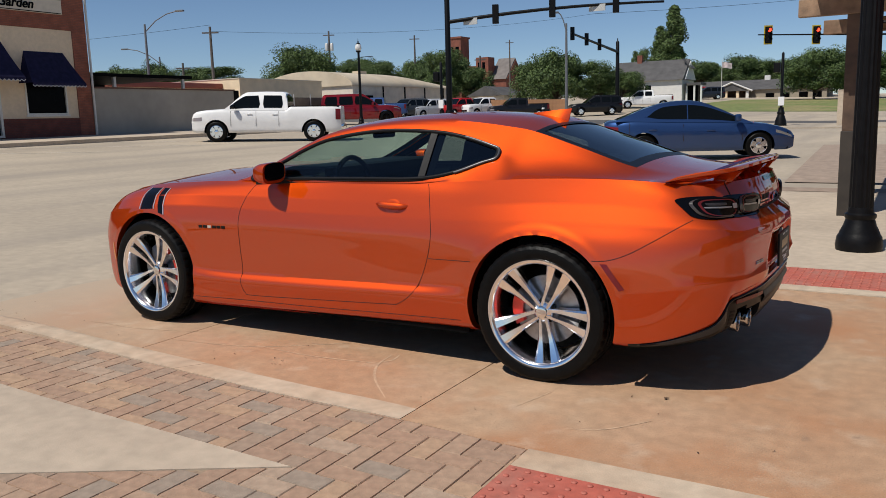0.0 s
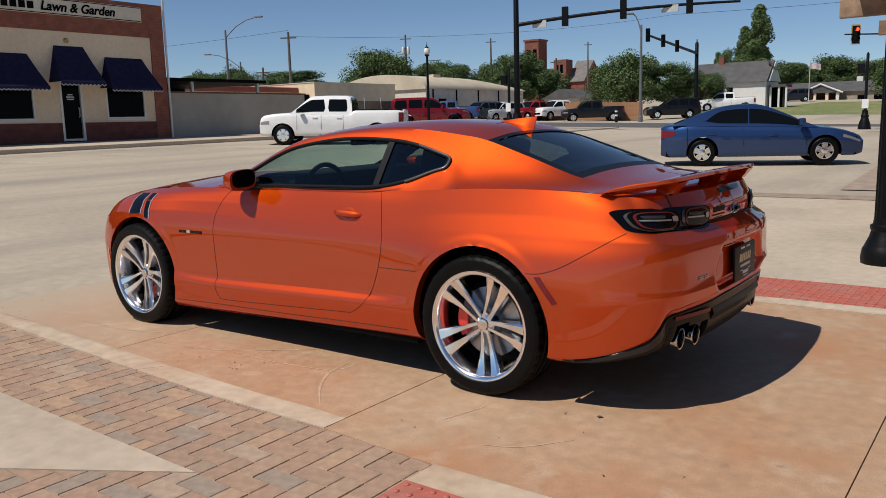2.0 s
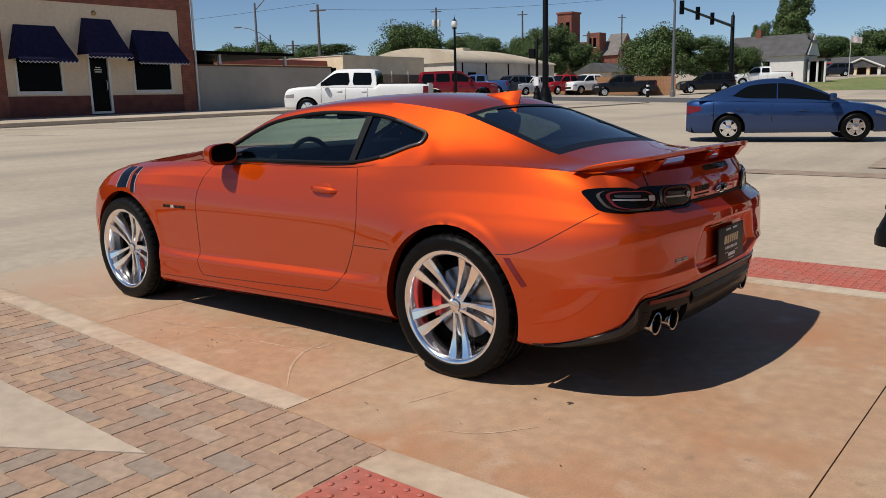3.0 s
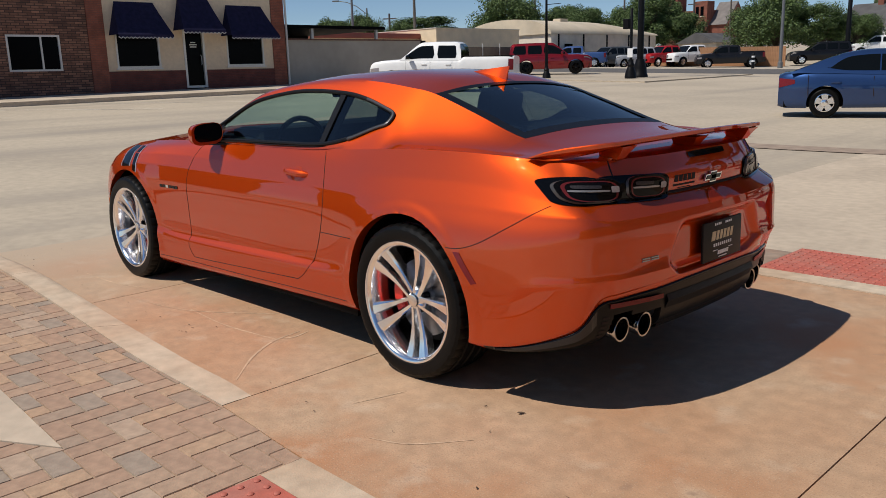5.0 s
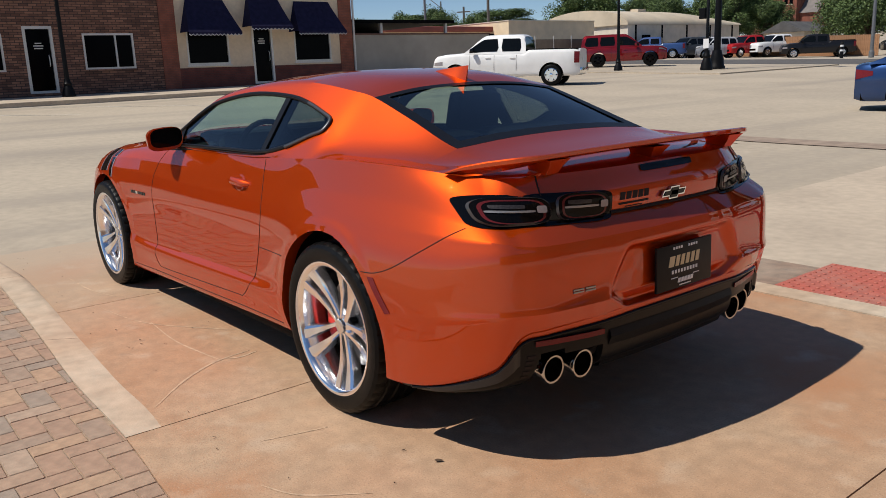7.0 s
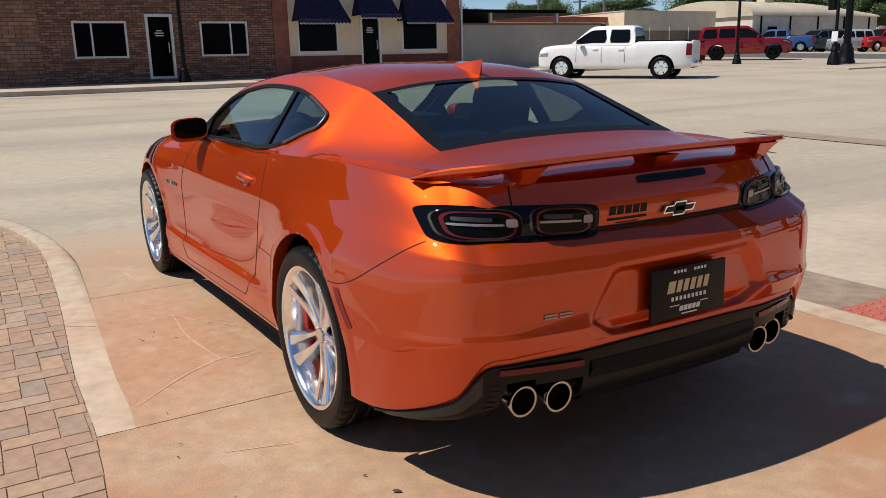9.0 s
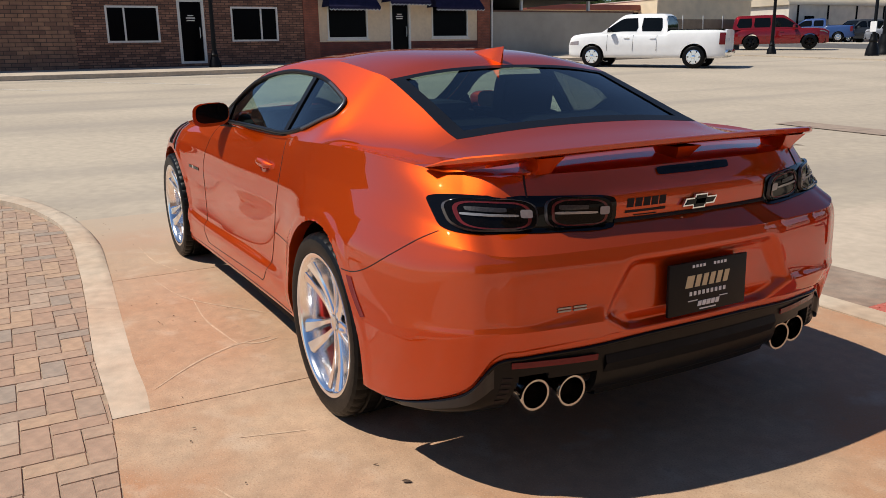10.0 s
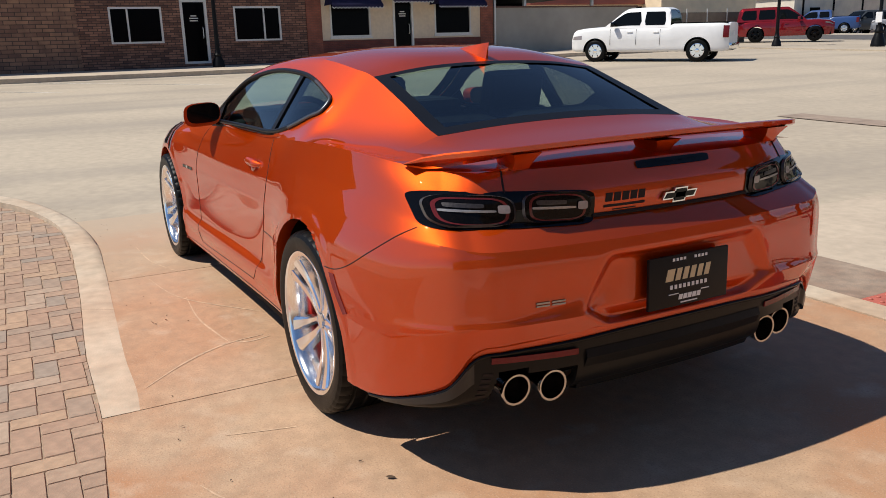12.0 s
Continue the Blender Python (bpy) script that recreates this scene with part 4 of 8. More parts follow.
# door handles and mirrors
for sy in (1, -1):
    bm = bmesh.new()
    c = on_side(.90, .842, 0.018)
    rows = []
    for k in range(13):
        f = k / 12
        x = .90 + .105 * (1 - 2 * f)
        e = 1 - abs(2 * f - 1) ** 4
        rr = .006 + .013 * e
        dy = .020 * e - .014
        rows.append([(x, sy * (c.y + dy - .006 + rr * .75 * math.cos(a)), c.z + .004 * (1 - 2 * f) + rr * math.sin(a)) for a in np.linspace(0, 2 * math.pi, 11)])
    grid_mesh(bm, rows)
    bmesh.ops.recalc_face_normals(bm, faces=bm.faces[:])
    part("door_handle", bm, ORANGE, car, "orange door handle", 50)
    bm = bmesh.new()
    P = []
    for s in (1.0, .75, .5, .02):
        row = []
        for k in range(25):
            th = 2 * math.pi * k / 24
            v = on_side(.895 + .052 * s * math.cos(th), .842 + .038 * s * math.sin(th), .0008 + .003 * s * s * (1 - s) * 4)
            v.y *= sy
            row.append(v)
        P.append(row)
    grid_mesh(bm, P)
    part("handle_cup", bm, ORANGE, car, "orange cup behind the handle", 40)
    # mirror
    mir = new("door_mirror")
    mir.parent = car
    mir["label"] = "orange door mirror with a black back"
    bm = bmesh.new()
    rows = []
    for k in range(9):
        f = k / 8
        x = 1.70 + .155 * f
        s = (1 - f ** 2.6) ** .5 if f < 1 else 0.02
        row = []
        for q in range(21):
            th = 2 * math.pi * q / 20
            cc, ss = math.cos(th), math.sin(th)
            yy = .882 + .098 * s * math.copysign(abs(cc) ** .6, cc) - .02 * f
            zz = 1.016 + .062 * s * math.copysign(abs(ss) ** .65, ss) + .010 * (.5 - (yy - .8) / .18)
            row.append((x, sy * yy, zz))
        rows.append(row)
    rim = [(p[0] + .002, sy * (.874 + (abs(p[1]) - .882) * .90), 1.020 + (p[2] - 1.012) * .84) for p in rows[0]]
    grid_mesh(bm, [rim] + rows)
    bmesh.ops.recalc_face_normals(bm, faces=bm.faces[:])
    part("mirror_shell", bm, ORANGE, mir, "orange mirror shell", 50)
    bm = bmesh.new()
    bm.faces.new([bm.verts.new((p[0] + .002, p[1], p[2])) for p in rim[:-1]])
    bmesh.ops.recalc_face_normals(bm, faces=bm.faces[:])
    part("mirror_face", bm, BLACK_GLOSS, mir, "black mirror face")
    bm = bmesh.new()
    tube(bm, [(1.76, sy * .80, .972), (1.755, sy * .77, .968), (1.75, sy * .74, .965)], .02, 8)
    part("mirror_foot", bm, BLACK_GLOSS, mir)

# black frames round the windows
def rounded(pts, closed, passes=3):
    """The line with even steps and soft corners."""
    p = np.array([tuple(q) for q in pts])
    if closed:
        p = np.concatenate([p, p[:1]])
    at = np.concatenate([[0], np.cumsum(np.linalg.norm(np.diff(p, axis=0), axis=1))])
    t = np.linspace(0, at[-1], int(at[-1] / .014))
    p = np.array([np.interp(t, at, p[:, k]) for k in range(3)]).T
    if closed:
        p = p[:-1]
    for _ in range(passes):
        m = (np.roll(p, 1, 0) + np.roll(p, -1, 0)) / 4 + p / 2
        if not closed:
            m[0], m[-1] = p[0], p[-1]
        p = m
    return p


TRIM = mat("black_window_trim", (0.007, 0.007, 0.008), 0.4, 0, 0.1, 40, spec=0.2)
i0, i1 = station(2.00), station(0.33)
for sy in (1, -1):
    loop = [C2[i][CV] for i in range(i0, i1 + 1)] + [C2[i1][j] for j in range(CV + 1, 2 * CV)] + [C2[i][2 * CV] for i in range(i1, i0 - 1, -1)] + [C2[i0][j] for j in range(2 * CV - 1, CV, -1)]
    loop = rounded(loop, True)
    bm = bmesh.new()
    tube(bm, [(p[0], sy * (p[1] + .001), p[2]) for p in loop], .011, 8, True)
    part("window_trim", bm, TRIM, car, "black window surround", 60)
    bm = bmesh.new()
    arc = [C2[i][2 * CV] for i in range(station(0.55), i1 + 1)] + [C2[i1][j] for j in range(2 * CV - 1, CV - 1, -1)] + [C2[i][CV] for i in range(i1 - 1, i1 - 7, -1)]
    arc = rounded(arc, False)
    tube(bm, [(p[0] - .011, sy * (p[1] + .007), p[2] + .002) for p in arc], .0075, 8)
    part("quarter_trim", bm, mat("satin_grey_trim", (0.11, 0.11, 0.115), 0.3, 0.6, 0.05, 30), car, "satin grey trim round the quarter window", 60)
    ib = station(0.76)
    bm = bmesh.new()
    P = []
    for j in range(CV, 2 * CV + 1):
        P.append([(C2[i][j][0], sy * (C2[i][j][1] + .003), C2[i][j][2]) for i in (ib, ib + 1)])
    grid_mesh(bm, P)
    bmesh.ops.solidify(bm, geom=bm.faces[:], thickness=0.008)
    part("door_pillar", bm, TRIM, car, "black pillar between the windows")
    bm = bmesh.new()
    P = [[(C2[i][j][0], sy * (C2[i][j][1] - .03), C2[i][j][2]) for j in range(CV, 2 * CV + 1)] for i in range(station(0.76), station(0.76) + 3)]
    grid_mesh(bm, P)
    bmesh.ops.solidify(bm, geom=bm.faces[:], thickness=0.01)
    part("pillar_lining", bm, INTERIOR, car, "dark lining behind the door")
    bm = bmesh.new()
    ia = station(1.78)
    P = [[(C2[i][j][0], sy * (C2[i][j][1] + .003), C2[i][j][2]) for j in range(CV, 2 * CV + 1)] for i in range(station(2.00), ia + 2)]
    grid_mesh(bm, P)
    part("mirror_sail", bm, TRIM, car, "black corner panel by the mirror")


def band(name, i_a, i_b, m, w=.05):
    """The black printed edge of the front or rear glass."""
    bm = bmesh.new()
    G = C2[min(i_a, i_b):max(i_a, i_b) + 1, 3 * CV:].copy()
    n0, n1 = G.shape[0] - 1, G.shape[1] - 1

    def at(u, v):
        a, b = min(n0 - 1e-6, u * n0), min(n1 - 1e-6, v * n1)
        i, j = int(a), int(b)
        fa, fb = a - i, b - j
        p = (G[i, j] * (1 - fa) + G[i + 1, j] * fa) * (1 - fb) + (G[i, j + 1] * (1 - fa) + G[i + 1, j + 1] * fa) * fb
        return Vector(p) + Vector((0, 0, .0006))
    top_e, bot_e, side_e = .07, .10, .115
    us = [0, top_e] + list(np.linspace(top_e, 1 - bot_e, 12))[1:] + [1]
    vs = [0, side_e] + list(np.linspace(side_e, 1, 10))[1:]
    P = [[at(u, v) for v in vs] for u in us]
    grid_mesh(bm, P, lambda i, j: i == 0 or i == len(us) - 2 or j == 0)
    mirrored(bm)
    bmesh.ops.recalc_face_normals(bm, faces=bm.faces[:])
    part(name, bm, m, car, "black glass border", 40)


band("rear_window_border", station(0.18), station(-0.37), TRIM)
band("windshield_border", station(2.16), station(1.42), TRIM)

# ---- cabin inside ----
bm = bmesh.new()
box(bm, -.30, 2.05, -.74, .74, .26, .32)
box(bm, -.30, .12, -.66, .66, .60, .98, .05)
box(bm, 1.58, 2.08, -.72, .72, .60, .985, .06)
box(bm, 1.52, 1.88, -.63, .63, .90, 1.035, .05)
part("cabin_tub", bm, INTERIOR, car, "dark cabin floor and dashboard")
for sy in (1, -1):
    bm = bmesh.new()
    box(bm, .40, 1.95, sy * .762 - .02, sy * .762 + .02, .30, .972, .012)
    part("door_card", bm, INTERIOR, car)
    seat = new("front_seat")
    seat.parent = car
    seat["label"] = "dark bucket seat"
    bm = bmesh.new()
    box(bm, .75, 1.30, sy * .37 - .25, sy * .37 + .25, .36, .54, .07)
    part("seat_cushion", bm, INTERIOR, seat, "", 50)
    bm = bmesh.new()
    box(bm, -.08, .08, -.24, .24, 0, .56, .06, pose(.78, sy * .37, .50, 0, -18, 0))
    part("backrest", bm, INTERIOR, seat, "", 50)
    bm = bmesh.new()
    box(bm, -.055, .055, -.155, .155, -.02, .21, .05, pose(.61, sy * .37, 1.01, 0, -14, 0))
    part("headrest", bm, INTERIOR, seat, "", 50)
    bm = bmesh.new()
    box(bm, .02, .28, sy * .30 - .29, sy * .30 + .29, .55, 1.06, .08)
    part("rear_seat", bm, INTERIOR, car, "", 50)
bm = bmesh.new()
ps = [(1.50 + .06 * math.cos(a) * .35, .37 + .18 * math.sin(a), .90 + .18 * math.cos(a)) for a in np.linspace(0, 2 * math.pi, 28)[:-1]]
tube(bm, ps, .016, 8, True)
tube(bm, [(1.52, .21, .90), (1.53, .37, .89), (1.52, .53, .90)], .018, 8)
tube(bm, [(1.53, .37, .89), (1.70, .37, .85)], .03, 8)
part("steering_wheel", bm, INTERIOR, car, "black steering wheel", 60)
bm = bmesh.new()
box(bm, 1.50, 1.53, -.12, .12, 1.19, 1.25, .02)
part("inside_mirror", bm, BLACK_MATT, car, "", 60)
# ---- ground ----
def soft(v, w=1.2):
    return w * math.log1p(math.exp(v / w)) if v < 25 * w else v


def ground_z(x, y):
    """The street rises gently away from the level driveway."""
    side = min(1.0, max(0.0, (-x - 14) / 16))
    return 0.028 * soft(-x - 5.5) + 0.008 * soft(y - 9.0) + 0.019 * soft(min(y, 170) - 60, 6) - 0.50 * math.exp(-((y - 73) / 10) ** 2) * side


def axis(lo, hi, near0, near1, step0):
    out = list(np.arange(near0, near1 + 1e-6, step0))
    v, s = near1, step0
    while v < hi:
        s *= 1.25
        v += s
        out.append(v)
    v, s = near0, step0
    while v > lo:
        s *= 1.25
        v -= s
        out.insert(0, v)
    return out


def sheet(bm, xs, ys, lift=0.0):
    grid_mesh(bm, [[(x, y, ground_z(x, y) + lift) for y in ys] for x in xs])


bm = bmesh.new()
sheet(bm, axis(-1500, 600, -40, 8, 1.0), axis(-600, 1800, -10, 90, 1.0), -0.012)
bmesh.ops.recalc_face_normals(bm, faces=bm.faces[:])
ground = tagged(link("ground", bm, STREET), "pale worn concrete street reaching far away", "ground", kind="structure")


def draped(name, x0, x1, y0, y1, m, lift, label, category, n=14, h=0.0, parent=None):
    """A slab that follows the ground: top at lift, sides h deep."""
    bm = bmesh.new()
    xs, ys = np.linspace(x0, x1, n), np.linspace(y0, y1, n)
    grid_mesh(bm, [[(x, y, ground_z(x, y) + lift) for y in ys] for x in xs])
    if h:
        skirt(bm, h)
    else:
        bmesh.ops.recalc_face_normals(bm, faces=bm.faces[:])
    ob = link(name, bm, m, parent)
    if not parent:
        tagged(ob, label, category, kind="structure")
    return ob


# ---- driveway: cast slabs with open joints ----
def kerb_lift(x):
    return 0.10 * step((-x - 3.0) / 5.2)


KIN = spline([(-1.2, 2.785), (-1.86, 2.832), (-2.6, 2.842), (-3.5, 2.892), (-4.3, 2.925), (-5.0, 2.935), (-5.6, 2.89), (-6.3, 2.70), (-6.8, 2.43), (-7.25, 2.0), (-7.6, 1.1), (-7.7, 0.1), (-7.7, -1.5)], 6)
KOUT = spline([(-1.2, 2.80), (-1.86, 2.968), (-2.5, 2.995), (-3.4, 3.045), (-4.2, 3.09), (-5.0, 3.115), (-5.8, 3.035), (-6.55, 2.82), (-7.1, 2.55), (-7.7, 2.0), (-8.1, 1.1), (-8.3, 0.1), (-8.3, -1.5)], 6)


def kerb_y(x):
    return float(np.interp(-x, -KIN[:, 0], KIN[:, 1]))


def drive_edge(x):
    return float(np.interp(-x, -KOUT[:, 0], KOUT[:, 1])) - 0.012 if x < -1.86 else (kerb_y(x) if x < -1.2 else 2.788)


driveway = tagged(new("driveway"), "tan concrete driveway slabs with rust stains", "driveway", kind="structure")
JX = [-5.86, -3.85, -1.84, 0.17, 2.18, 4.2]
for a, b in zip(JX, JX[1:]):
    for y0, y1 in ((1.2, 6.22),):
        bm = bmesh.new()
        g = 0.003
        n = 10
        xs = np.linspace(a + g, b - g, n)
        rows = [[(x, y, ground_z(x, y)) for y in np.linspace(drive_edge(x), y1, 20)] for x in xs]
        grid_mesh(bm, rows)
        skirt(bm, .02)
        part("slab", bm, SLAB, driveway)
draped("joint_bed", -5.86, 4.2, 2.7, 6.22, JOINT, -0.008, "dark joint filler under the slabs", "joint")

# pale scuff arcs left by tyres
SCUFF = mat("pale_scuff", (0.50, 0.345, 0.225), 0.85, 0, 0.25, 30)
for pts, r in (([(-2.05, 3.02), (-2.25, 3.22), (-2.38, 3.42), (-2.42, 3.62)], .010), ([(-3.25, 3.42), (-2.85, 3.40), (-2.55, 3.43), (-2.36, 3.46)], .007), ([(-2.40, 3.47), (-2.36, 3.54), (-2.38, 3.64)], .010),
               ([(-3.9, 3.28), (-3.3, 3.38), (-2.9, 3.62), (-2.55, 3.9)], .006), ([(-1.15, 3.05), (-1.0, 3.12), (-.85, 3.3)], .006), ([(-1.45, 3.2), (-1.38, 3.45)], .005), ([(-4.7, 3.35), (-4.2, 3.38), (-3.8, 3.5)], .006)):
    bm = bmesh.new()
    rows = []
    ps = spline(pts, 6)
    for i, p in enumerate(ps):
        d = ps[min(i + 1, len(ps) - 1)] - ps[max(0, i - 1)]
        d /= np.hypot(*d)
        w = .7 * r * (0.2 + 0.8 * math.sin(math.pi * (i + .5) / len(ps))) * (0.8 + 0.4 * random.random())
        z = ground_z(p[0], p[1]) + .0016
        rows.append([(p[0] - d[1] * w, p[1] + d[0] * w, z), (p[0] + d[1] * w, p[1] - d[0] * w, z)])
    grid_mesh(bm, rows)
    bmesh.ops.recalc_face_normals(bm, faces=bm.faces[:])
    part("scuff", bm, SCUFF, driveway, "pale tyre scuff")

# kerb that comes up out of the flush edge, in cast lengths
kerb = tagged(new("kerb"), "low curved pale concrete kerb beside the pavers", "kerb", kind="structure")
cuts = [6, 17, 29, 38, 52, len(KIN) - 1]
for a, b in zip(cuts, cuts[1:]):
    bm = bmesh.new()
    rows = []
    for i in range(a, b + 1):
        p, q = KIN[i].copy(), KOUT[i].copy()
        h = kerb_lift(p[0]) + 0.0015
        z0 = ground_z(*q)
        w = p - q
        rows.append([(*p, z0 - .06), (*p, z0 + h), (*(p - w * .5), z0 + h), (*(q + w * .28), z0 + h - .0006), (*(q + w * .12), z0 + h * .85), (*q, z0 + min(h * .3, .01)), (*q, z0 - .06)])
    rows[0] = [(u[0] + .02, u[1], u[2]) for u in rows[0]] if a == cuts[0] else rows[0]
    if b < len(KIN) - 1:
        rows[-1] = [tuple(np.array(u) * .97 + np.array(v) * .03) for u, v in zip(rows[-1], rows[-2])]
    grid_mesh(bm, rows)
    bmesh.ops.recalc_face_normals(bm, faces=bm.faces[:])
    part("kerb_length", bm, KERB, kerb, "", 50)

# flush strip and red tactile pads either side of the driveway
draped("edge_strip", -1.195, 3.5, 2.615, 2.785, KERB, 0.006, "pale flush concrete strip beside the driveway", "kerb", h=.03)
draped("edge_strip_far", -6.0, 3.5, 6.225, 6.405, KERB, 0.006, "pale flush concrete strip across the driveway", "kerb", h=.03)


def tactile_pad(x0, x1, y0, y1, lift, label):
    pad = thing("tactile_pad", pose(x0, y0, lift), label, "tactile paving", "tactile pads")
    bm = bmesh.new()
    box(bm, 0, x1 - x0, 0, y1 - y0, -.02, .005, .002)
    part("pad", bm, TACTILE, pad)
    bm = bmesh.new()
    lathe(bm, [(.0125, .0), (.0115, .003), (.008, .0055), (.004, .006)], 10)
    me = None
    nx, ny = int((x1 - x0) / .06), int((y1 - y0) / .06)
    k = 0
    for i in range(nx):
        for j in range(ny):
            if me is None:
                o = part("dome", bm, TACTILE, pad)
                o.data.shade_smooth()
                me = o.data
            else:
                o = new("dome", me)
                o.parent = pad
            o.matrix_local = pose((i + .5) * (x1 - x0) / nx, (j + .5) * (y1 - y0) / ny, .0048)
    return pad


tactile_pad(-1.195, -0.05, 2.0, 2.612, 0.004, "red tactile paving pad with raised domes")
tactile_pad(-1.21, 0.62, 6.41, 7.12, 0.004, "red tactile paving pad across the driveway")
draped("pavement_near", -9.0, 4.0, -6.0, 2.60, CONC, -0.03, "pale concrete pavement by the street", "pavement")
draped("pavement_far", -2.9, 6.0, 6.405, 13.4, CONC, 0.0, "pale concrete pavement across the driveway", "pavement", 20)
draped("pavement_ramp", -6.6, -1.215, 6.41, 6.97, mat("worn_paver_field", (0.31, 0.235, 0.175), 0.9, 0, 0.22, 12, 0.3, 90, tone=(0.26, 0.18, 0.13), tscale=3.0), .004, "worn brown ramp beside the tactile pad", "pavement")
draped("crossing_band", -7.6, 6.0, 13.45, 14.05, mat("brown_crossing", (0.30, 0.225, 0.17), 0.9, 0, 0.2, 6, 0.2, 80), 0.0, "brown paved crossing band over the street", "crossing", 20)

# brown paved strip from the pavement over the side street
bm = bmesh.new()
grid_mesh(bm, [[(-1.95 - .05 * (y - 15) + 3.4 * q / 5, y, ground_z(-1.95 - .05 * (y - 15) + 3.4 * q / 5, y) + .004) for q in range(6)] for y in np.linspace(14.9, 27.5, 14)])
bmesh.ops.recalc_face_normals(bm, faces=bm.faces[:])
tagged(link("pavement_crossing", bm, mat("brown_crossing_pavers", (0.33, 0.25, 0.19), 0.9, 0, 0.2, 6, 0.2, 80)), "brown paved strip over the side street", "crossing", kind="structure")
# unseen plain wall behind the camera, added to darken the tail's reflections
bm = bmesh.new()
box(bm, 12.5, 12.8, -14, 27, 0, 5.6)
tagged(link("wall_east", bm, mat("plain_brown_wall", (0.26, 0.16, 0.11), 0.9, 0, 0.15, 2, 0.1, 40, tone=(0.21, 0.125, 0.085), tscale=0.5)), "unseen plain brown wall added behind the pavement", "wall", kind="structure")

# concrete wedge between the paver fields
bm = bmesh.new()
rows = []
for k in range(25):
    x = -1.94 - 5.5 * (k / 24) ** 1.2
    y1, y0 = 2.225 - .029 * (x + 1.94), 2.225 + .585 * (x + 1.94)
    rows.append([(x, y0 + (y1 - y0) * q / 6, kerb_lift(x) + .004) for q in range(7)])
grid_mesh(bm, rows)
skirt(bm, .03)
tagged(link("pavement_wedge", bm, CONC), "pale concrete wedge between brick pavers", "pavement", kind="structure")
# ---- facade across the street: its front stands at x = FX ----
FX = -31.3
BASE = 0.98


def brick_material(name, c0, c1, mortar, w=0.2, h=0.067):
    m = mat(name, c0, 0.9, 0, 0.22, 3, 0.1, 60)
    nt = m.node_tree
    b = nt.nodes["Principled BSDF"]
    tc = nt.nodes["Texture Coordinate"]
    mp = nt.nodes.new("ShaderNodeMapping")
    mp.inputs["Rotation"].default_value = (radians(90), 0, radians(90))
    sx = nt.nodes.new("ShaderNodeSeparateXYZ")
    nt.links.new(tc.outputs["Object"], sx.inputs[0])
    cx = nt.nodes.new("ShaderNodeCombineXYZ")
    nt.links.new(sx.outputs["Y"], cx.inputs["X"])
    nt.links.new(sx.outputs["Z"], cx.inputs["Y"])
    bt = nt.nodes.new("ShaderNodeTexBrick")
    bt.inputs["Scale"].default_value = 1
    bt.inputs["Brick Width"].default_value, bt.inputs["Row Height"].default_value = w, h
    bt.inputs["Mortar Size"].default_value = 0.012
    bt.inputs["Color1"].default_value, bt.inputs["Color2"].default_value = (*c0, 1), (*c1, 1)
    bt.inputs["Mortar"].default_value = (*mortar, 1)
    nt.links.new(cx.outputs[0], bt.inputs["Vector"])
    src = next(n for n in nt.nodes if n.type == "RGB").outputs[0]
    for l in list(src.links):
        nt.links.new(bt.outputs["Color"], l.to_socket)
    bp = nt.nodes.new("ShaderNodeBump")
    bp.inputs["Strength"].default_value = 0.6
    bp.inputs["Distance"].default_value = 0.02
    nt.links.new(bt.outputs["Fac"], bp.inputs["Height"])
    bp.invert = True
    nt.links.new(bp.outputs[0], b.inputs["Normal"])
    return m


BRICK_BROWN = brick_material("brown_brick", (0.12, 0.056, 0.038), (0.31, 0.155, 0.098), (0.05, 0.033, 0.028), 0.30, 0.09)
BRICK_TAN = brick_material("tan_brown_brick", (0.32, 0.175, 0.105), (0.17, 0.09, 0.062), (0.07, 0.045, 0.035), 0.40, 0.14)
BRICK_RED = brick_material("red_brick", (0.255, 0.078, 0.046), (0.29, 0.095, 0.056), (0.20, 0.08, 0.055))
CREAM = mat("cream_stucco", (0.70, 0.57, 0.41), 0.9, 0, 0.06, 8, 0.1, 60, tone=(0.66, 0.53, 0.38), tscale=0.5)
ALU = mat("pale_aluminium_frame", (0.62, 0.60, 0.56), 0.45, 0.3, 0.08, 20)
DARKGLASS = mat("dark_shop_glass", (0.0015, 0.0015, 0.002), 0.2, 0, 0.2, 0.8, spec=0.05)
AWNING = mat("navy_canvas", (0.022, 0.021, 0.050), 0.8, 0, 0.2, 6, 0.1, 80, spec=0.05)
AWN_TRIM = mat("white_scallop_trim", (0.6, 0.6, 0.62), 0.7, 0, 0.1, 20)
IRON = mat("black_iron", (0.004, 0.004, 0.0045), 0.45, 0.0, 0.3, 14, 0.1, 60, spec=0.18)


def wall_with_holes(bm, x_front, depth, y0, y1, z0, z1, holes):
    """An upright wall facing +x, cut by the holes (y0, y1, z0, z1)."""
    ys = sorted({y0, y1, *[v for h in holes for v in h[:2]]})
    zs = sorted({z0, z1, *[v for h in holes for v in h[2:]]})
    for a, b in zip(ys, ys[1:]):
        for c, d in zip(zs, zs[1:]):
            if any(h[0] <= a and b <= h[1] and h[2] <= c and d <= h[3] for h in holes):
                continue
            box(bm, x_front - depth, x_front, a, b, c, d)
    bmesh.ops.remove_doubles(bm, verts=bm.verts[:], dist=0.0005)
    bmesh.ops.recalc_face_normals(bm, faces=bm.faces[:])


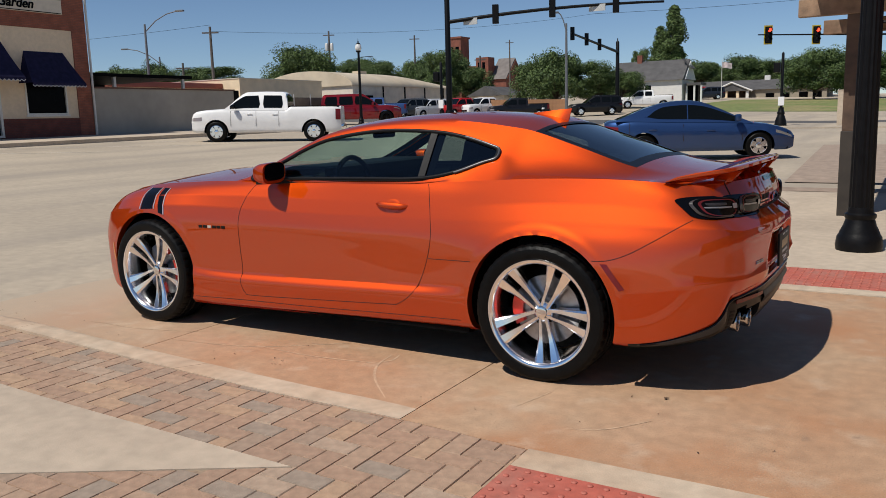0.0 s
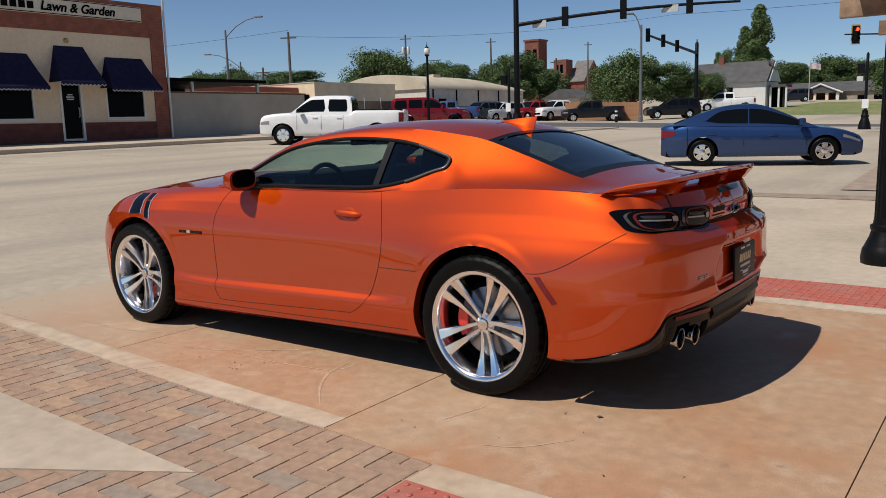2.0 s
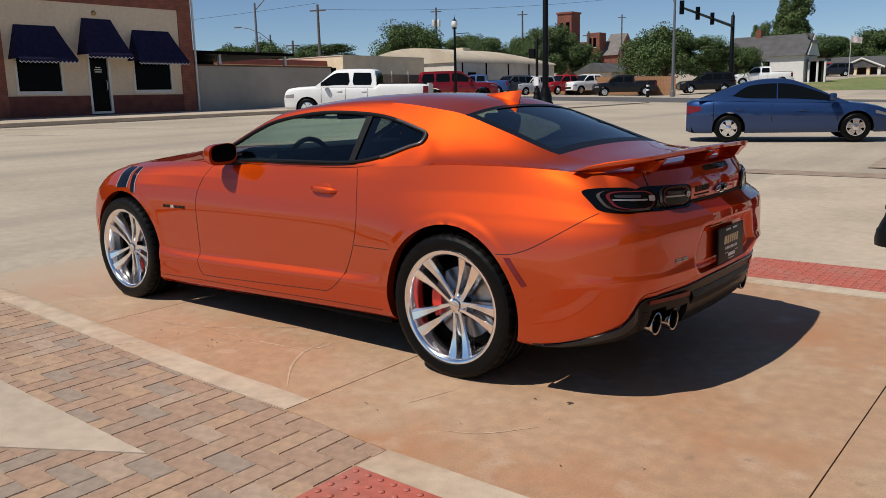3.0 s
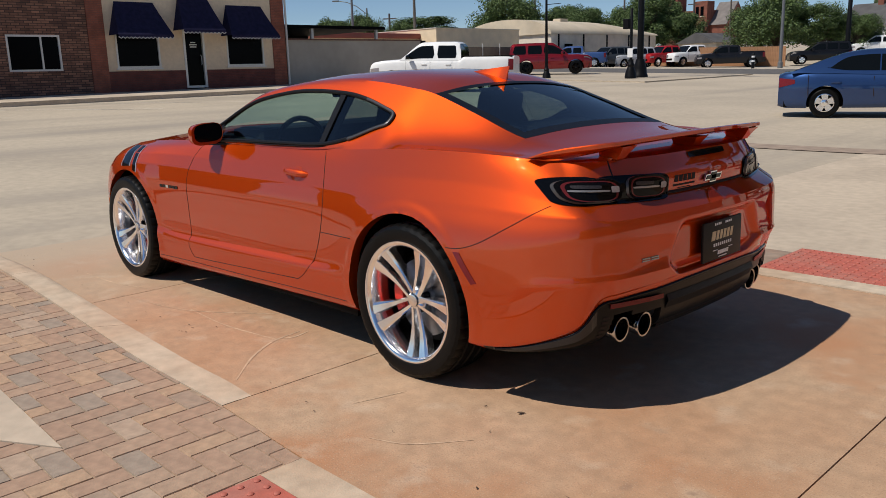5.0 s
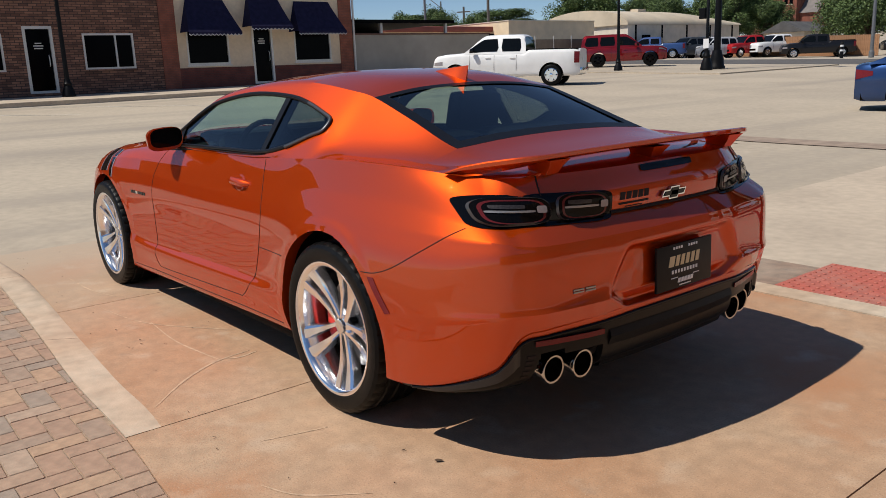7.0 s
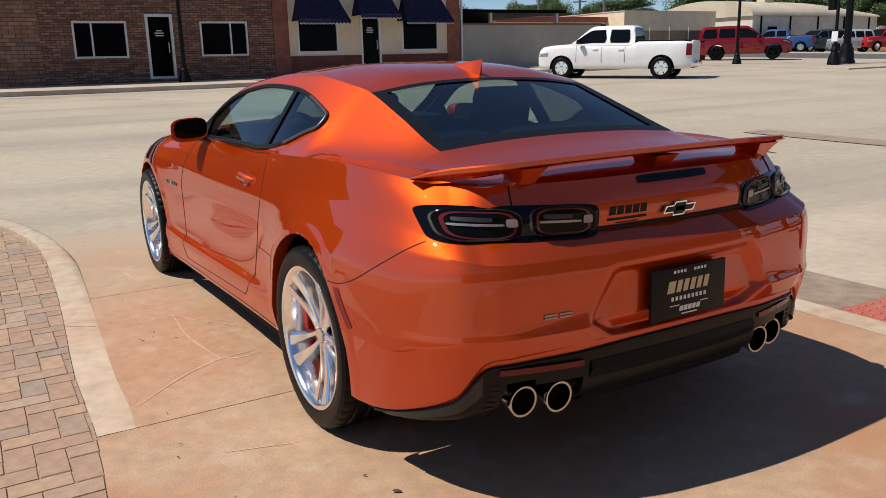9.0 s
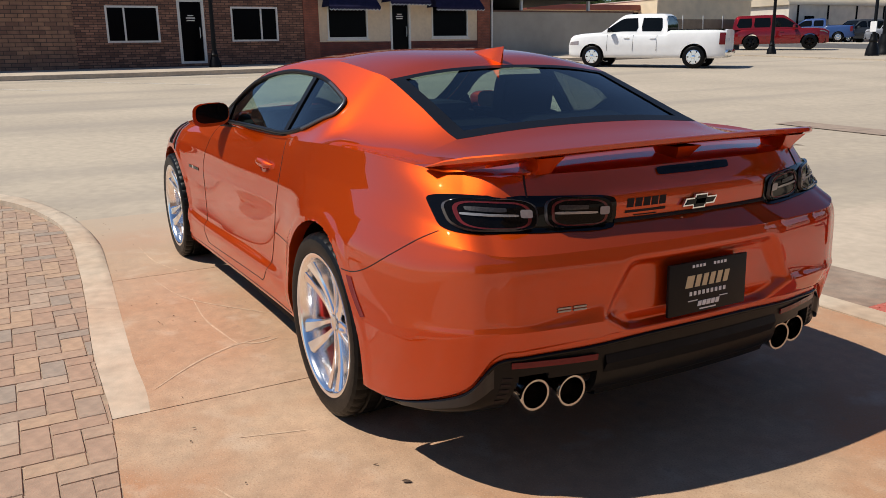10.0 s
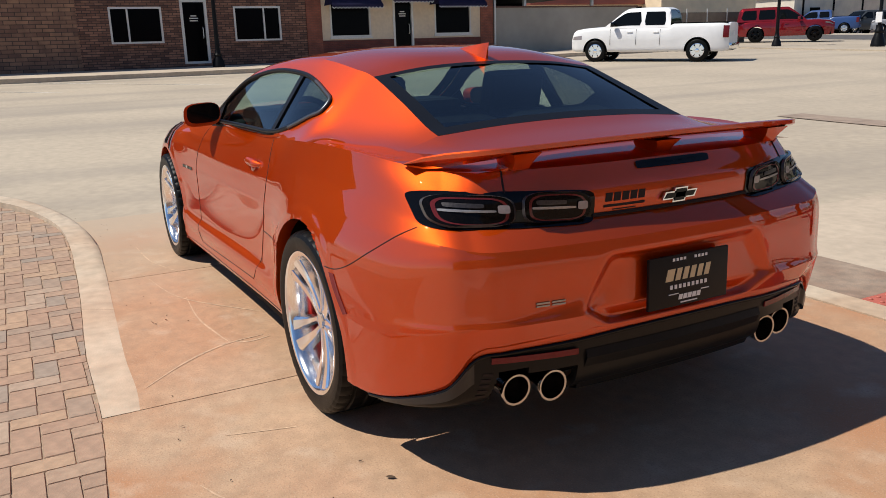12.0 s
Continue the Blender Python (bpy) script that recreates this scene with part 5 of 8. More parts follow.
def window_unit(parent, y0, y1, z0, z1, mull=None, sill=True, fx=FX, fw=0.07):
    w = new("window")
    w.parent = parent
    w["label"] = "dark shop window in a pale frame"
    bm = bmesh.new()
    x0, x1 = fx - .10, fx + .015
    box(bm, x0, x1, y0, y0 + fw, z0, z1)
    box(bm, x0, x1, y1 - fw, y1, z0, z1)
    box(bm, x0, x1, y0 + fw, y1 - fw, z0, z0 + fw)
    box(bm, x0, x1, y0 + fw, y1 - fw, z1 - fw, z1)
    if mull:
        box(bm, x0, x1 - .01, mull - .03, mull + .03, z0 + fw, z1 - fw)
    part("window_frame", bm, ALU, w)
    cuts = [y0 + fw, mull, y1 - fw] if mull else [y0 + fw, y1 - fw]
    for a, b in zip(cuts, cuts[1:]):
        bm = bmesh.new()
        box(bm, fx - .075, fx - .06, a, b, z0 + fw, z1 - fw)
        part("pane", bm, DARKGLASS, w)
    if sill:
        bm = bmesh.new()
        box(bm, fx - .02, fx + .06, y0 - .05, y1 + .05, z0 - .07, z0)
        part("window_sill", bm, ALU if parent.name.startswith("cream") else BRICK_BROWN, w)


def shop_door(parent, y0, y1, z0, z1, fx=FX, label="glazed shop door in a pale metal frame"):
    d = new("door")
    d.parent = parent
    d["label"] = label
    bm = bmesh.new()
    f = .10
    box(bm, fx - .14, fx + .02, y0, y0 + f, z0, z1)
    box(bm, fx - .14, fx + .02, y1 - f, y1, z0, z1)
    box(bm, fx - .14, fx + .02, y0 + f, y1 - f, z1 - f, z1)
    box(bm, fx - .14, fx + .02, y0 + f, y1 - f, z0, z0 + .09)
    part("door_frame", bm, ALU, d)
    bm = bmesh.new()
    box(bm, fx - .10, fx - .085, y0 + f, y1 - f, z0 + .09, z1 - f)
    part("pane", bm, DARKGLASS, d)
    bm = bmesh.new()
    tube(bm, [(fx - .05, y1 - f - .1, z0 + .95), (fx + .02, y1 - f - .1, z0 + 1.0), (fx + .02, y1 - f - .1, z0 + 1.3), (fx - .05, y1 - f - .1, z0 + 1.35)], .018, 8)
    part("door_handle", bm, ALU, d)
    for k, w in enumerate((.22, .34, .30)):
        bm = bmesh.new()
        c = (y0 + y1) / 2
        box(bm, fx - .086, fx - .082, c - w / 2, c + w / 2, z1 - .62 - .09 * k, z1 - .58 - .09 * k)
        part("lettering_bar", bm, ALU, d)


def shell(bm, y0, y1, z1, depth=12):
    """Roof, sides and back behind a front wall."""
    box(bm, FX - depth, FX - .31, y0, y0 + .3, 0.3, z1)
    box(bm, FX - depth, FX - .31, y1 - .3, y1, 0.3, z1)
    box(bm, FX - depth, FX - depth + .3, y0 + .3, y1 - .3, 0.3, z1)
    box(bm, FX - depth + .3, FX - .31, y0 + .3, y1 - .3, z1 - .5, z1 - .3)


# brown brick building
bb = thing("brick_building", pose(0, 0, 0), "low brown brick shop building across the street", "building")
holes = [(6.43, 8.30, 1.78, 3.10), (8.98, 9.98, 0.98, 3.36), (11.0, 12.88, 1.78, 3.10)]
bm = bmesh.new()
wall_with_holes(bm, FX, .3, 5.35, 13.95, 0.4, 6.78, holes)
part("wall", bm, BRICK_BROWN, bb)
bm = bmesh.new()
wall_with_holes(bm, FX - .02, .3, -14, 5.345, 0.4, 6.78, [])
part("wall", bm, BRICK_TAN, bb, "rougher tan and brown brick wall")
bm = bmesh.new()
shell(bm, -14, 13.95, 6.78)
part("rear_walls", bm, BRICK_BROWN, bb)
window_unit(bb, 6.43, 8.30, 1.78, 3.10, 7.08)
window_unit(bb, 11.0, 12.88, 1.78, 3.10, 12.2)
shop_door(bb, 8.98, 9.98, 0.98, 3.36)
for y0, y1 in ((6.3, 8.43), (10.87, 13.0)):
    n = int((y1 - y0) / .085)
    for k in range(n):
        bm = bmesh.new()
        box(bm, FX - .02, FX + .012, y0 + k * .085, y0 + k * .085 + .075, 3.11, 3.33)
        part("soldier_brick", bm, BRICK_BROWN, bb)

# cream building with red brick borders
cb = thing("cream_shop_building", pose(0, 0, 0), "cream shop front with red brick borders and navy awnings", "building")
holes = [(14.98, 16.80, 1.84, 3.25), (17.84, 18.82, 0.98, 3.45), (19.86, 21.72, 1.86, 3.25)]
bm = bmesh.new()
wall_with_holes(bm, FX, .3, 14.6, 22.2, 1.72, 5.35, [h if h[2] > 1.72 else (h[0], h[1], 1.72, h[3]) for h in holes])
part("wall", bm, CREAM, cb, "cream stucco panel")
bm = bmesh.new()
wall_with_holes(bm, FX + .04, .34, 13.955, 14.6, .4, 6.78, [])
wall_with_holes(bm, FX + .04, .34, 22.2, 22.88, .4, 6.78, [])
wall_with_holes(bm, FX + .04, .34, 14.6, 22.2, 5.35, 6.78, [])
part("brick_border", bm, BRICK_RED, cb, "red brick border")
bm = bmesh.new()
wall_with_holes(bm, FX + .03, .33, 14.6, 17.84, .4, 1.72, [])
wall_with_holes(bm, FX + .03, .33, 18.82, 22.2, .4, 1.72, [])
part("brick_base", bm, brick_material("dark_red_brick", (0.15, 0.042, 0.03), (0.18, 0.05, 0.035), (0.12, 0.05, 0.04)), cb, "dark red brick base")
bm = bmesh.new()
shell(bm, 13.955, 22.88, 6.78)
part("rear_walls", bm, BRICK_RED, cb)
window_unit(cb, 14.98, 16.80, 1.84, 3.25)
window_unit(cb, 19.86, 21.72, 1.86, 3.25)
shop_door(cb, 17.84, 18.82, 0.98, 3.45)
bm = bmesh.new()
tube(bm, [(FX + .07, 22.95, .9), (FX + .07, 22.95, 7.8)], .05, 8)
part("downpipe", bm, ALU, cb)
bm = bmesh.new()
lathe(bm, [(.10, 0), (.10, .03), (.05, .06)], 14, pose(FX, 18.33, 5.0, 0, 90, 0))
part("wall_lamp", bm, mat("brass", (0.4, 0.27, 0.1), 0.4, 0.8), cb)
bm = bmesh.new()
box(bm, FX + .04, FX + .10, 14.9, 21.8, 5.97, 6.60, .01)
sign = part("sign_board", bm, mat("cream_sign", (0.62, 0.55, 0.45), 0.6, 0, 0.08, 4), cb, "cream sign board with black script")
bm = bmesh.new()
for z in (5.99, 6.55):
    box(bm, FX + .10, FX + .115, 14.95, 21.75, z, z + .03)
part("sign_border", bm, BLACK_MATT, cb)
tx = bpy.data.curves.new("sign_text", "FONT")
tx.offset = 0.012
tx.body, tx.size, tx.extrude, tx.shear = "Lawn & Garden", 0.50, 0.01, 0.25
tx.materials.append(BLACK_MATT)
to = new("sign_text", tx)
to.parent = cb
to.matrix_local = pose(FX + .115, 17.35, 6.12, 90, 0, 90)
for k in range(6):
    bm = bmesh.new()
    box(bm, FX + .10, FX + .115, 15.2 + k * .33, 15.45 + k * .33, 6.13, 6.40)
    part("sign_bar", bm, BLACK_MATT, cb)


def awning(y0, y1, z0, z1, out=.95, inset=.33):
    a = thing("awning", pose(0, 0, 0), "navy canvas awning with a white scalloped edge", "awning", "shop awnings")
    bm = bmesh.new()
    t0, t1 = (FX + .02, y0 + inset, z1), (FX + .02, y1 - inset, z1)
    v = 8
    rows = []
    for k in range(v + 1):
        f = k / v
        sag = .04 * math.sin(math.pi * f)
        rows.append([(FX + .02 + (out - .02) * f - sag, y0 + inset * (1 - f) + (y1 - y0 - 2 * inset * (1 - f)) * q / 6, z1 - (z1 - z0) * f) for q in range(7)])
    grid_mesh(bm, rows)
    for s in (0, -1):
        bm.faces.new([bm.verts.new(r[s]) for r in rows] + [bm.verts.new((FX + .02, (y0 if s == 0 else y1), z0))])
    bmesh.ops.recalc_face_normals(bm, faces=bm.faces[:])
    part("canvas", bm, AWNING, a)
    n = int((y1 - y0) / .16)
    bm = bmesh.new()
    rows = [[], []]
    for k in range(n * 6 + 1):
        y = y0 + (y1 - y0) * k / (n * 6)
        rows[0].append((FX + out, y, z0))
        rows[1].append((FX + out, y, z0 - .08 - .07 * abs(math.sin(math.pi * k / 6))))
    grid_mesh(bm, rows)
    bmesh.ops.solidify(bm, geom=bm.faces[:], thickness=.006)
    part("valance", bm, AWNING, a, "navy scalloped valance")
    bm = bmesh.new()
    ps = []
    for k in range(n):
        c = y0 + (k + .5) * (y1 - y0) / n
        w = (y1 - y0) / n / 2
        ps += [(FX + out + .006, c - w, z0 - .09), (FX + out + .006, c, z0 - .155)]
    ps.append((FX + out + .006, y1, z0 - .09))
    tube(bm, ps, .016, 5)
    part("scallop_trim", bm, AWN_TRIM, a, "white edge braid")


awning(14.75, 17.0, 3.10, 4.40)
awning(17.45, 19.35, 3.32, 4.78)
awning(19.62, 22.02, 3.12, 4.42)

# grey yard wall
WALLGREY = mat("grey_painted_wall", (0.36, 0.335, 0.29), 0.85, 0, 0.07, 2, 0.1, 40, tone=(0.32, 0.295, 0.25), tscale=0.3)
bm = bmesh.new()
box(bm, FX - .2, FX, 23.02, 31.4, .5, 2.98)
gw = tagged(link("wall_yard", bm, WALLGREY), "plain grey painted yard wall", "wall", kind="structure")
bm = bmesh.new()
box(bm, FX - .25, FX + .05, 23.02, 31.45, 2.98, 3.05)
part("coping", bm, mat("rusty_coping", (0.12, 0.06, 0.045), 0.8, 0, 0.2, 6), gw, "dark rusty coping")
bm = bmesh.new()
box(bm, FX - .25, FX + .03, 31.41, 31.75, .5, 3.0)
part("end_post", bm, BLACK_MATT, gw, "dark end post")

# far pavement and kerb
draped("pavement_shops", FX, FX + 3.6, -14, 33, CONC, 0.14, "pale concrete pavement along the shops", "pavement", 24, h=.2)
draped("pavement_corner", -36, -19.5, 34.5, 45.5, STREET, 0.045, "pale concrete corner island with kerb", "pavement", 16, h=.2)
draped("pavement_east", -9.5, 0, 43.0, 50, STREET, 0.045, "pale concrete corner with a signal post", "pavement", 8, h=.2)
YELLOW = mat("worn_white_line", (0.62, 0.58, 0.50), 0.8, 0, 0.25, 4)
for k in range(9):
    y = -9 + 4.2 * k
    bm = bmesh.new()
    rows = []
    for q in range(9):
        f = q / 8
        x, yy = FX + 3.8 + 5.2 * f, y + 4.6 * f
        rows.append([(x, yy - .06, ground_z(x, yy) - .006), (x, yy + .06, ground_z(x, yy) - .006)])
    grid_mesh(bm, rows)
    tagged(link("parking_line", bm, YELLOW), "worn pale angled parking line", "road marking", kind="structure")
draped("street_tarmac", -60, 40, 47.0, 56.0, ASPHALT, -0.006, "dark tarmac cross street", "road", 40)
draped("parking_lot", -60, -18, 56.1, 72.0, mat("lot_concrete", (0.42, 0.36, 0.28), 0.9, 0, 0.15, 2), -0.006, "pale parking lot beyond the crossing", "road", 30)
GRASS = mat("dry_grass", (0.16, 0.19, 0.055), 0.9, 0, 0.35, 2, 0.3, 40, tone=(0.25, 0.22, 0.09), tscale=0.15)
draped("lawn", -24, 8, 76, 125, GRASS, 0.0, "sunlit mown lawn", "lawn", 24)
# ---- street furniture ----
def bell(r, h):
    return [(r, 0), (r, h * .12), (r * .95, h * .16), (r * .9, h * .3), (r * .62, h * .55), (r * .55, h * .62), (r * .62, h * .66), (r * .62, h * .74), (r * .48, h * .8), (r * .44, h)]


# near black iron column
nc = thing("lamp_column", pose(-0.38, 8.25, 0.0), "black iron lamp column with a flared base", "street lamp")
bm = bmesh.new()
lathe(bm, [(.195, 0), (.20, .05), (.188, .13), (.172, .155), (.168, .17), (.138, .235), (.122, .29), (.134, .31), (.134, .335), (.113, .35), (.105, .40)], 16)
part("base", bm, IRON, nc, "flared cast base", 40)
bm = bmesh.new()
n = 16
rows = []
for z, r in ((.38, .104), (1.2, .098), (2.6, .088), (4.6, .07)):
    rows.append([(r * (1 - .07 * (k % 2)) * math.cos(math.pi * k / n), r * (1 - .07 * (k % 2)) * math.sin(math.pi * k / n), z) for k in range(2 * n + 1)])
grid_mesh(bm, rows)
bmesh.ops.recalc_face_normals(bm, faces=bm.faces[:])
part("shaft", bm, IRON, nc, "fluted iron shaft")
bm = bmesh.new()
box(bm, .16, .62, -.012, .012, 2.05, 2.95, .004)
part("banner", bm, mat("red_banner", (0.42, 0.02, 0.03), 0.7, 0, 0.1, 8), nc, "red street banner")
for z in (2.03, 2.97):
    bm = bmesh.new()
    tube(bm, [(.08, 0, z), (.64, 0, z)], .012, 8)
    part("banner_arm", bm, IRON, nc)

# timber pergola beyond it
WOOD = mat("weathered_timber", (0.30, 0.20, 0.13), 0.85, 0, 0.3, 7, 0.35, 60, tone=(0.20, 0.125, 0.08), tscale=2.0)
POSTWOOD = mat("dark_post_timber", (0.13, 0.080, 0.052), 0.8, 0, 0.3, 7, 0.35, 60, tone=(0.085, 0.052, 0.035), tscale=2.0)
DARKWOOD = mat("dark_timber", (0.035, 0.028, 0.022), 0.7, 0, 0.3, 6, 0.2, 60)
pg = thing("pergola", pose(-0.67, 10.77, 0.0), "weathered timber pergola on dark wooden posts", "pergola")
for px, py in ((0, 0), (2.9, 0), (0, 2.6), (2.9, 2.6)):
    bm = bmesh.new()
    box(bm, px - .105, px + .105, py - .105, py + .105, .0, 1.02, .008)
    part("post_sleeve", bm, DARKWOOD, pg, "dark lower post")
    bm = bmesh.new()
    box(bm, px - .095, px + .095, py - .095, py + .095, 1.02, 2.62, .008)
    part("post", bm, POSTWOOD, pg, "dark brown post")
for py in (-.07, 2.67):
    bm = bmesh.new()
    box(bm, -.62, 3.5, py - .05, py + .05, 2.36, 2.56, .01)
    part("beam", bm, WOOD, pg)
for k in range(6):
    bm = bmesh.new()
    x = -.30 + .62 * k
    box(bm, x - .045, x + .045, -.85, 3.4, 2.66, 2.86, .01)
    part("rafter", bm, WOOD, pg)
bm = bmesh.new()
box(bm, -.50, 3.7, -.95, 3.5, 2.87, 2.92)
part("roof_boards", bm, DARKWOOD, pg)
bn = thing("bench", pose(1.3, 12.6, 0.0), "black slatted bench under the pergola", "bench")
for k in range(5):
    bm = bmesh.new()
    box(bm, -.7, .7, -.25 + .1 * k, -.18 + .1 * k, .43, .46, .005)
    part("slat", bm, IRON, bn)
for k in range(3):
    bm = bmesh.new()
    box(bm, -.7, .7, .26, .29, .55 + .12 * k, .63 + .12 * k, .005)
    part("slat", bm, IRON, bn)
for x in (-.6, .6):
    bm = bmesh.new()
    tube(bm, [(x, -.22, 0), (x, -.2, .43), (x, .24, .43), (x, .3, .92)], .02, 8)
    tube(bm, [(x, .2, .43), (x, .28, 0)], .02, 8)
    part("leg", bm, IRON, bn)
pl = thing("pillar", pose(-3.55, 46.0, ground_z(-3.55, 46.0) + .04), "pale masonry pillar at the street corner", "pillar")
bm = bmesh.new()
box(bm, -.25, .25, -.25, .25, 0, 1.72, .02)
part("shaft", bm, CONC, pl)
bm = bmesh.new()
box(bm, -.27, .27, -.27, .27, 1.72, 1.78, .02)
part("cap", bm, CONC, pl)


def post_lamp(x, y, h, lift=0.04):
    """A black post lamp with a glass globe and a side arm."""
    L = thing("street_lamp", pose(x, y, ground_z(x, y) + lift), "black iron post lamp with a pale glass globe", "street lamp", "post lamps")
    bm = bmesh.new()
    lathe(bm, bell(.23, .62), 14)
    part("base", bm, IRON, L, "flared cast base", 40)
    bm = bmesh.new()
    lathe(bm, [(.085, .6), (.06, h - .55), (.06, h - .5), (.12, h - .47), (.14, h - .42)], 12)
    part("shaft", bm, IRON, L, "", 40)
    bm = bmesh.new()
    lathe(bm, [(.13, h - .07), (.10, h - .02), (.03, h + .03), (.035, h + .09), (.012, h + .13), (.008, h + .26)], 12)
    part("finial", bm, IRON, L, "black cap and finial", 40)
    bm = bmesh.new()
    lathe(bm, [(.10, h - .42), (.165, h - .32), (.175, h - .22), (.15, h - .12), (.12, h - .06)], 14)
    part("globe", bm, mat("lamp_globe", (0.75, 0.75, 0.72), 0.25, 0, 0.05, 10), L, "pale glass globe", 60)
    bm = bmesh.new()
    tube(bm, [(0, 0, h - .75), (.95, 0.0, h - .75)], .02, 6)
    part("banner_arm", bm, IRON, L)


post_lamp(-26.6, 36.2, 4.55)
post_lamp(FX + 1.3, 9.95, 4.5, 0.15)
post_lamp(FX + 1.3, -3.0, 4.5, 0.15)


def signal_head(parent, p, yaw, red=False, back=False):
    hd = new("signal_head")
    hd.parent = parent
    hd.matrix_local = pose(*p, 0, 0, yaw)
    bm = bmesh.new()
    box(bm, -.17, .17, -.12, .12, -.5, .5, .03)
    part("housing", bm, IRON, hd)
    if back:
        bm = bmesh.new()
        box(bm, -.30, .30, .13, .15, -.66, .66, .02)
        part("back_plate", bm, mat("yellow_backplate", (0.55, 0.40, 0.02), 0.5, 0, 0.1, 6), hd, "yellow reflective back plate")
        bm = bmesh.new()
        box(bm, -.23, .23, .10, .128, -.58, .58)
        part("black_plate", bm, IRON, hd)
    for k, z in enumerate((.32, 0, -.32)):
        bm = bmesh.new()
        lathe(bm, [(.125, 0), (.125, .02)], 16, pose(0, -.121, z, 90, 0, 0))
        m = glow("red_signal", (1.0, 0.05, 0.02), 4.0) if red and k == 0 else SMOKED
        part("lens", bm, m, hd, "lit red lens" if red and k == 0 else "")
        bm = bmesh.new()
        rows = []
        for yy in (-.125, -.33):
            rows.append([(.14 * math.cos(a), yy, z + .14 * math.sin(a)) for a in np.linspace(-.4, math.pi + .4, 12)])
        grid_mesh(bm, rows)
        bmesh.ops.solidify(bm, geom=bm.faces[:], thickness=0.01)
        part("visor", bm, IRON, hd)
    return hd


def mast(x, y, h, arm_h, tip, heads, label, yaw_heads, signs=(), red=False, back=False, r=.17, rise=(.25, 0)):
    """A signal mast: pole, long arm to tip (x, y), heads at fractions of the arm."""
    z = ground_z(x, y) + .03
    M = thing("signal_mast", pose(x, y, z), label, "traffic signal", "signal masts")
    bm = bmesh.new()
    lathe(bm, [(.42, 0), (.42, .12), (.36, .2), (.34, .5), (.25, .8), (.22, .95)], 16)
    part("base", bm, IRON, M, "", 40)
    bm = bmesh.new()
    lathe(bm, [(r, .9), (r * .75, h), (r * .4, h + .1), (.05, h + .15), (.05, h + .35)], 14)
    part("pole", bm, IRON, M, "", 40)
    bm = bmesh.new()
    dx, dy = tip[0] - x, tip[1] - y
    tube(bm, [(dx * f, dy * f, arm_h + rise[0] * f + rise[1] * f * f) for f in (0, .15, .3, .45, .6, .75, .9, 1)], r * .62, 10, False, r * .36)
    part("arm", bm, IRON, M, "long tapered arm", 60)
    for f, up in heads:
        signal_head(M, (dx * f, dy * f, arm_h + rise[0] * f + rise[1] * f * f + up), yaw_heads, red, back)
    for f, w in signs:
        bm = bmesh.new()
        box(bm, dx * f - w, dx * f + w, dy * f - .02, dy * f + .02, arm_h + rise[0] * f + rise[1] * f * f - .32, arm_h + rise[0] * f + rise[1] * f * f + .03)
        part("street_sign", bm, mat("grey_sign_back", (0.5, 0.5, 0.48), 0.5, 0.2, 0.1, 8), M, "blank grey street sign")
    return M


# arm of the near mast runs over the street with three heads
mast(-22.6, 39.0, 9.5, 5.65, (-12.0, 43.3), ((.23, .05), (.495, .05), (.785, .05)), "tall black signal mast with a long arm over the street", 200, ((.11, .42), (.70, .45)), rise=(1.3, -.75))
mast(-26.6, 79.3, 6.9, 5.95, (-24.0, 60.5), ((.98, 0), (.72, 0), (.45, 0)), "black signal mast across the junction", 20, r=.22)
mast(-1.0, 67.5, 7.2, 5.55, (-10.5, 62.0), ((.93, .0), (.62, .0)), "black signal mast with two lit red heads", 150 - 120, (), True, True, .12)


def crossing_post(x, y, h, label):
    P = thing("crossing_post", pose(x, y, ground_z(x, y) + .04), label, "crossing signal", "crossing posts")
    bm = bmesh.new()
    lathe(bm, bell(.30, .95), 14)
    part("base", bm, IRON, P, "", 40)
    bm = bmesh.new()
    lathe(bm, [(.075, .9), (.07, h), (.02, h + .08)], 12)
    part("shaft", bm, IRON, P, "", 40)
    bm = bmesh.new()
    box(bm, -.42, -.10, -.14, .14, h - .95, h - .45, .03)
    part("walk_signal", bm, IRON, P, "black walk signal box")
    bm = bmesh.new()
    box(bm, -.15, .15, -.10, -.08, 1.05, 1.5)
    part("button_sign", bm, PLATE_WHITE, P, "small white button sign")


crossing_post(-6.45, 45.7, 3.7, "black crossing signal post with a bell base")
crossing_post(-22.2, 37.5, 3.4, "black crossing signal post by the corner")


def cobra(x, y, h, ang, reach, label, m=None):
    """A street light on a tall pole with a curved arm."""
    m = m or mat("grey_galvanised", (0.17, 0.175, 0.18), 0.5, 0.4, 0.1, 8)
    C = thing("street_light", pose(x, y, ground_z(x, y), 0, 0, ang), label, "street light", "tall street lights")
    bm = bmesh.new()
    lathe(bm, [(.17, 0), (.17, .4), (.12, .45), (.08, h - 1.0), (.07, h - .8)], 12)
    part("pole", bm, m, C, "", 40)
    bm = bmesh.new()
    tube(bm, [(0, 0, h - 1.4), (reach * .35, 0, h - .6), (reach * .7, 0, h - .15), (reach, 0, h)], .04, 8)
    part("arm", bm, m, C, "", 60)
    bm = bmesh.new()
    box(bm, reach - .05, reach + .65, -.13, .13, h - .05, h + .08, .05)
    part("lamp_head", bm, m, C, "", 50)


cobra(-52.7, 43.8, 8.3, 15, 2.9, "tall grey street light with a curved arm")
cobra(-64.0, 54.6, 6.6, 210, 3.0, "tall grey street light behind the yard")
cobra(-23.6, 58.5, 7.9, 205, .6, "tall grey street light by the junction")

UPOLE = mat("grey_timber_pole", (0.10, 0.085, 0.075), 0.9, 0, 0.3, 4)


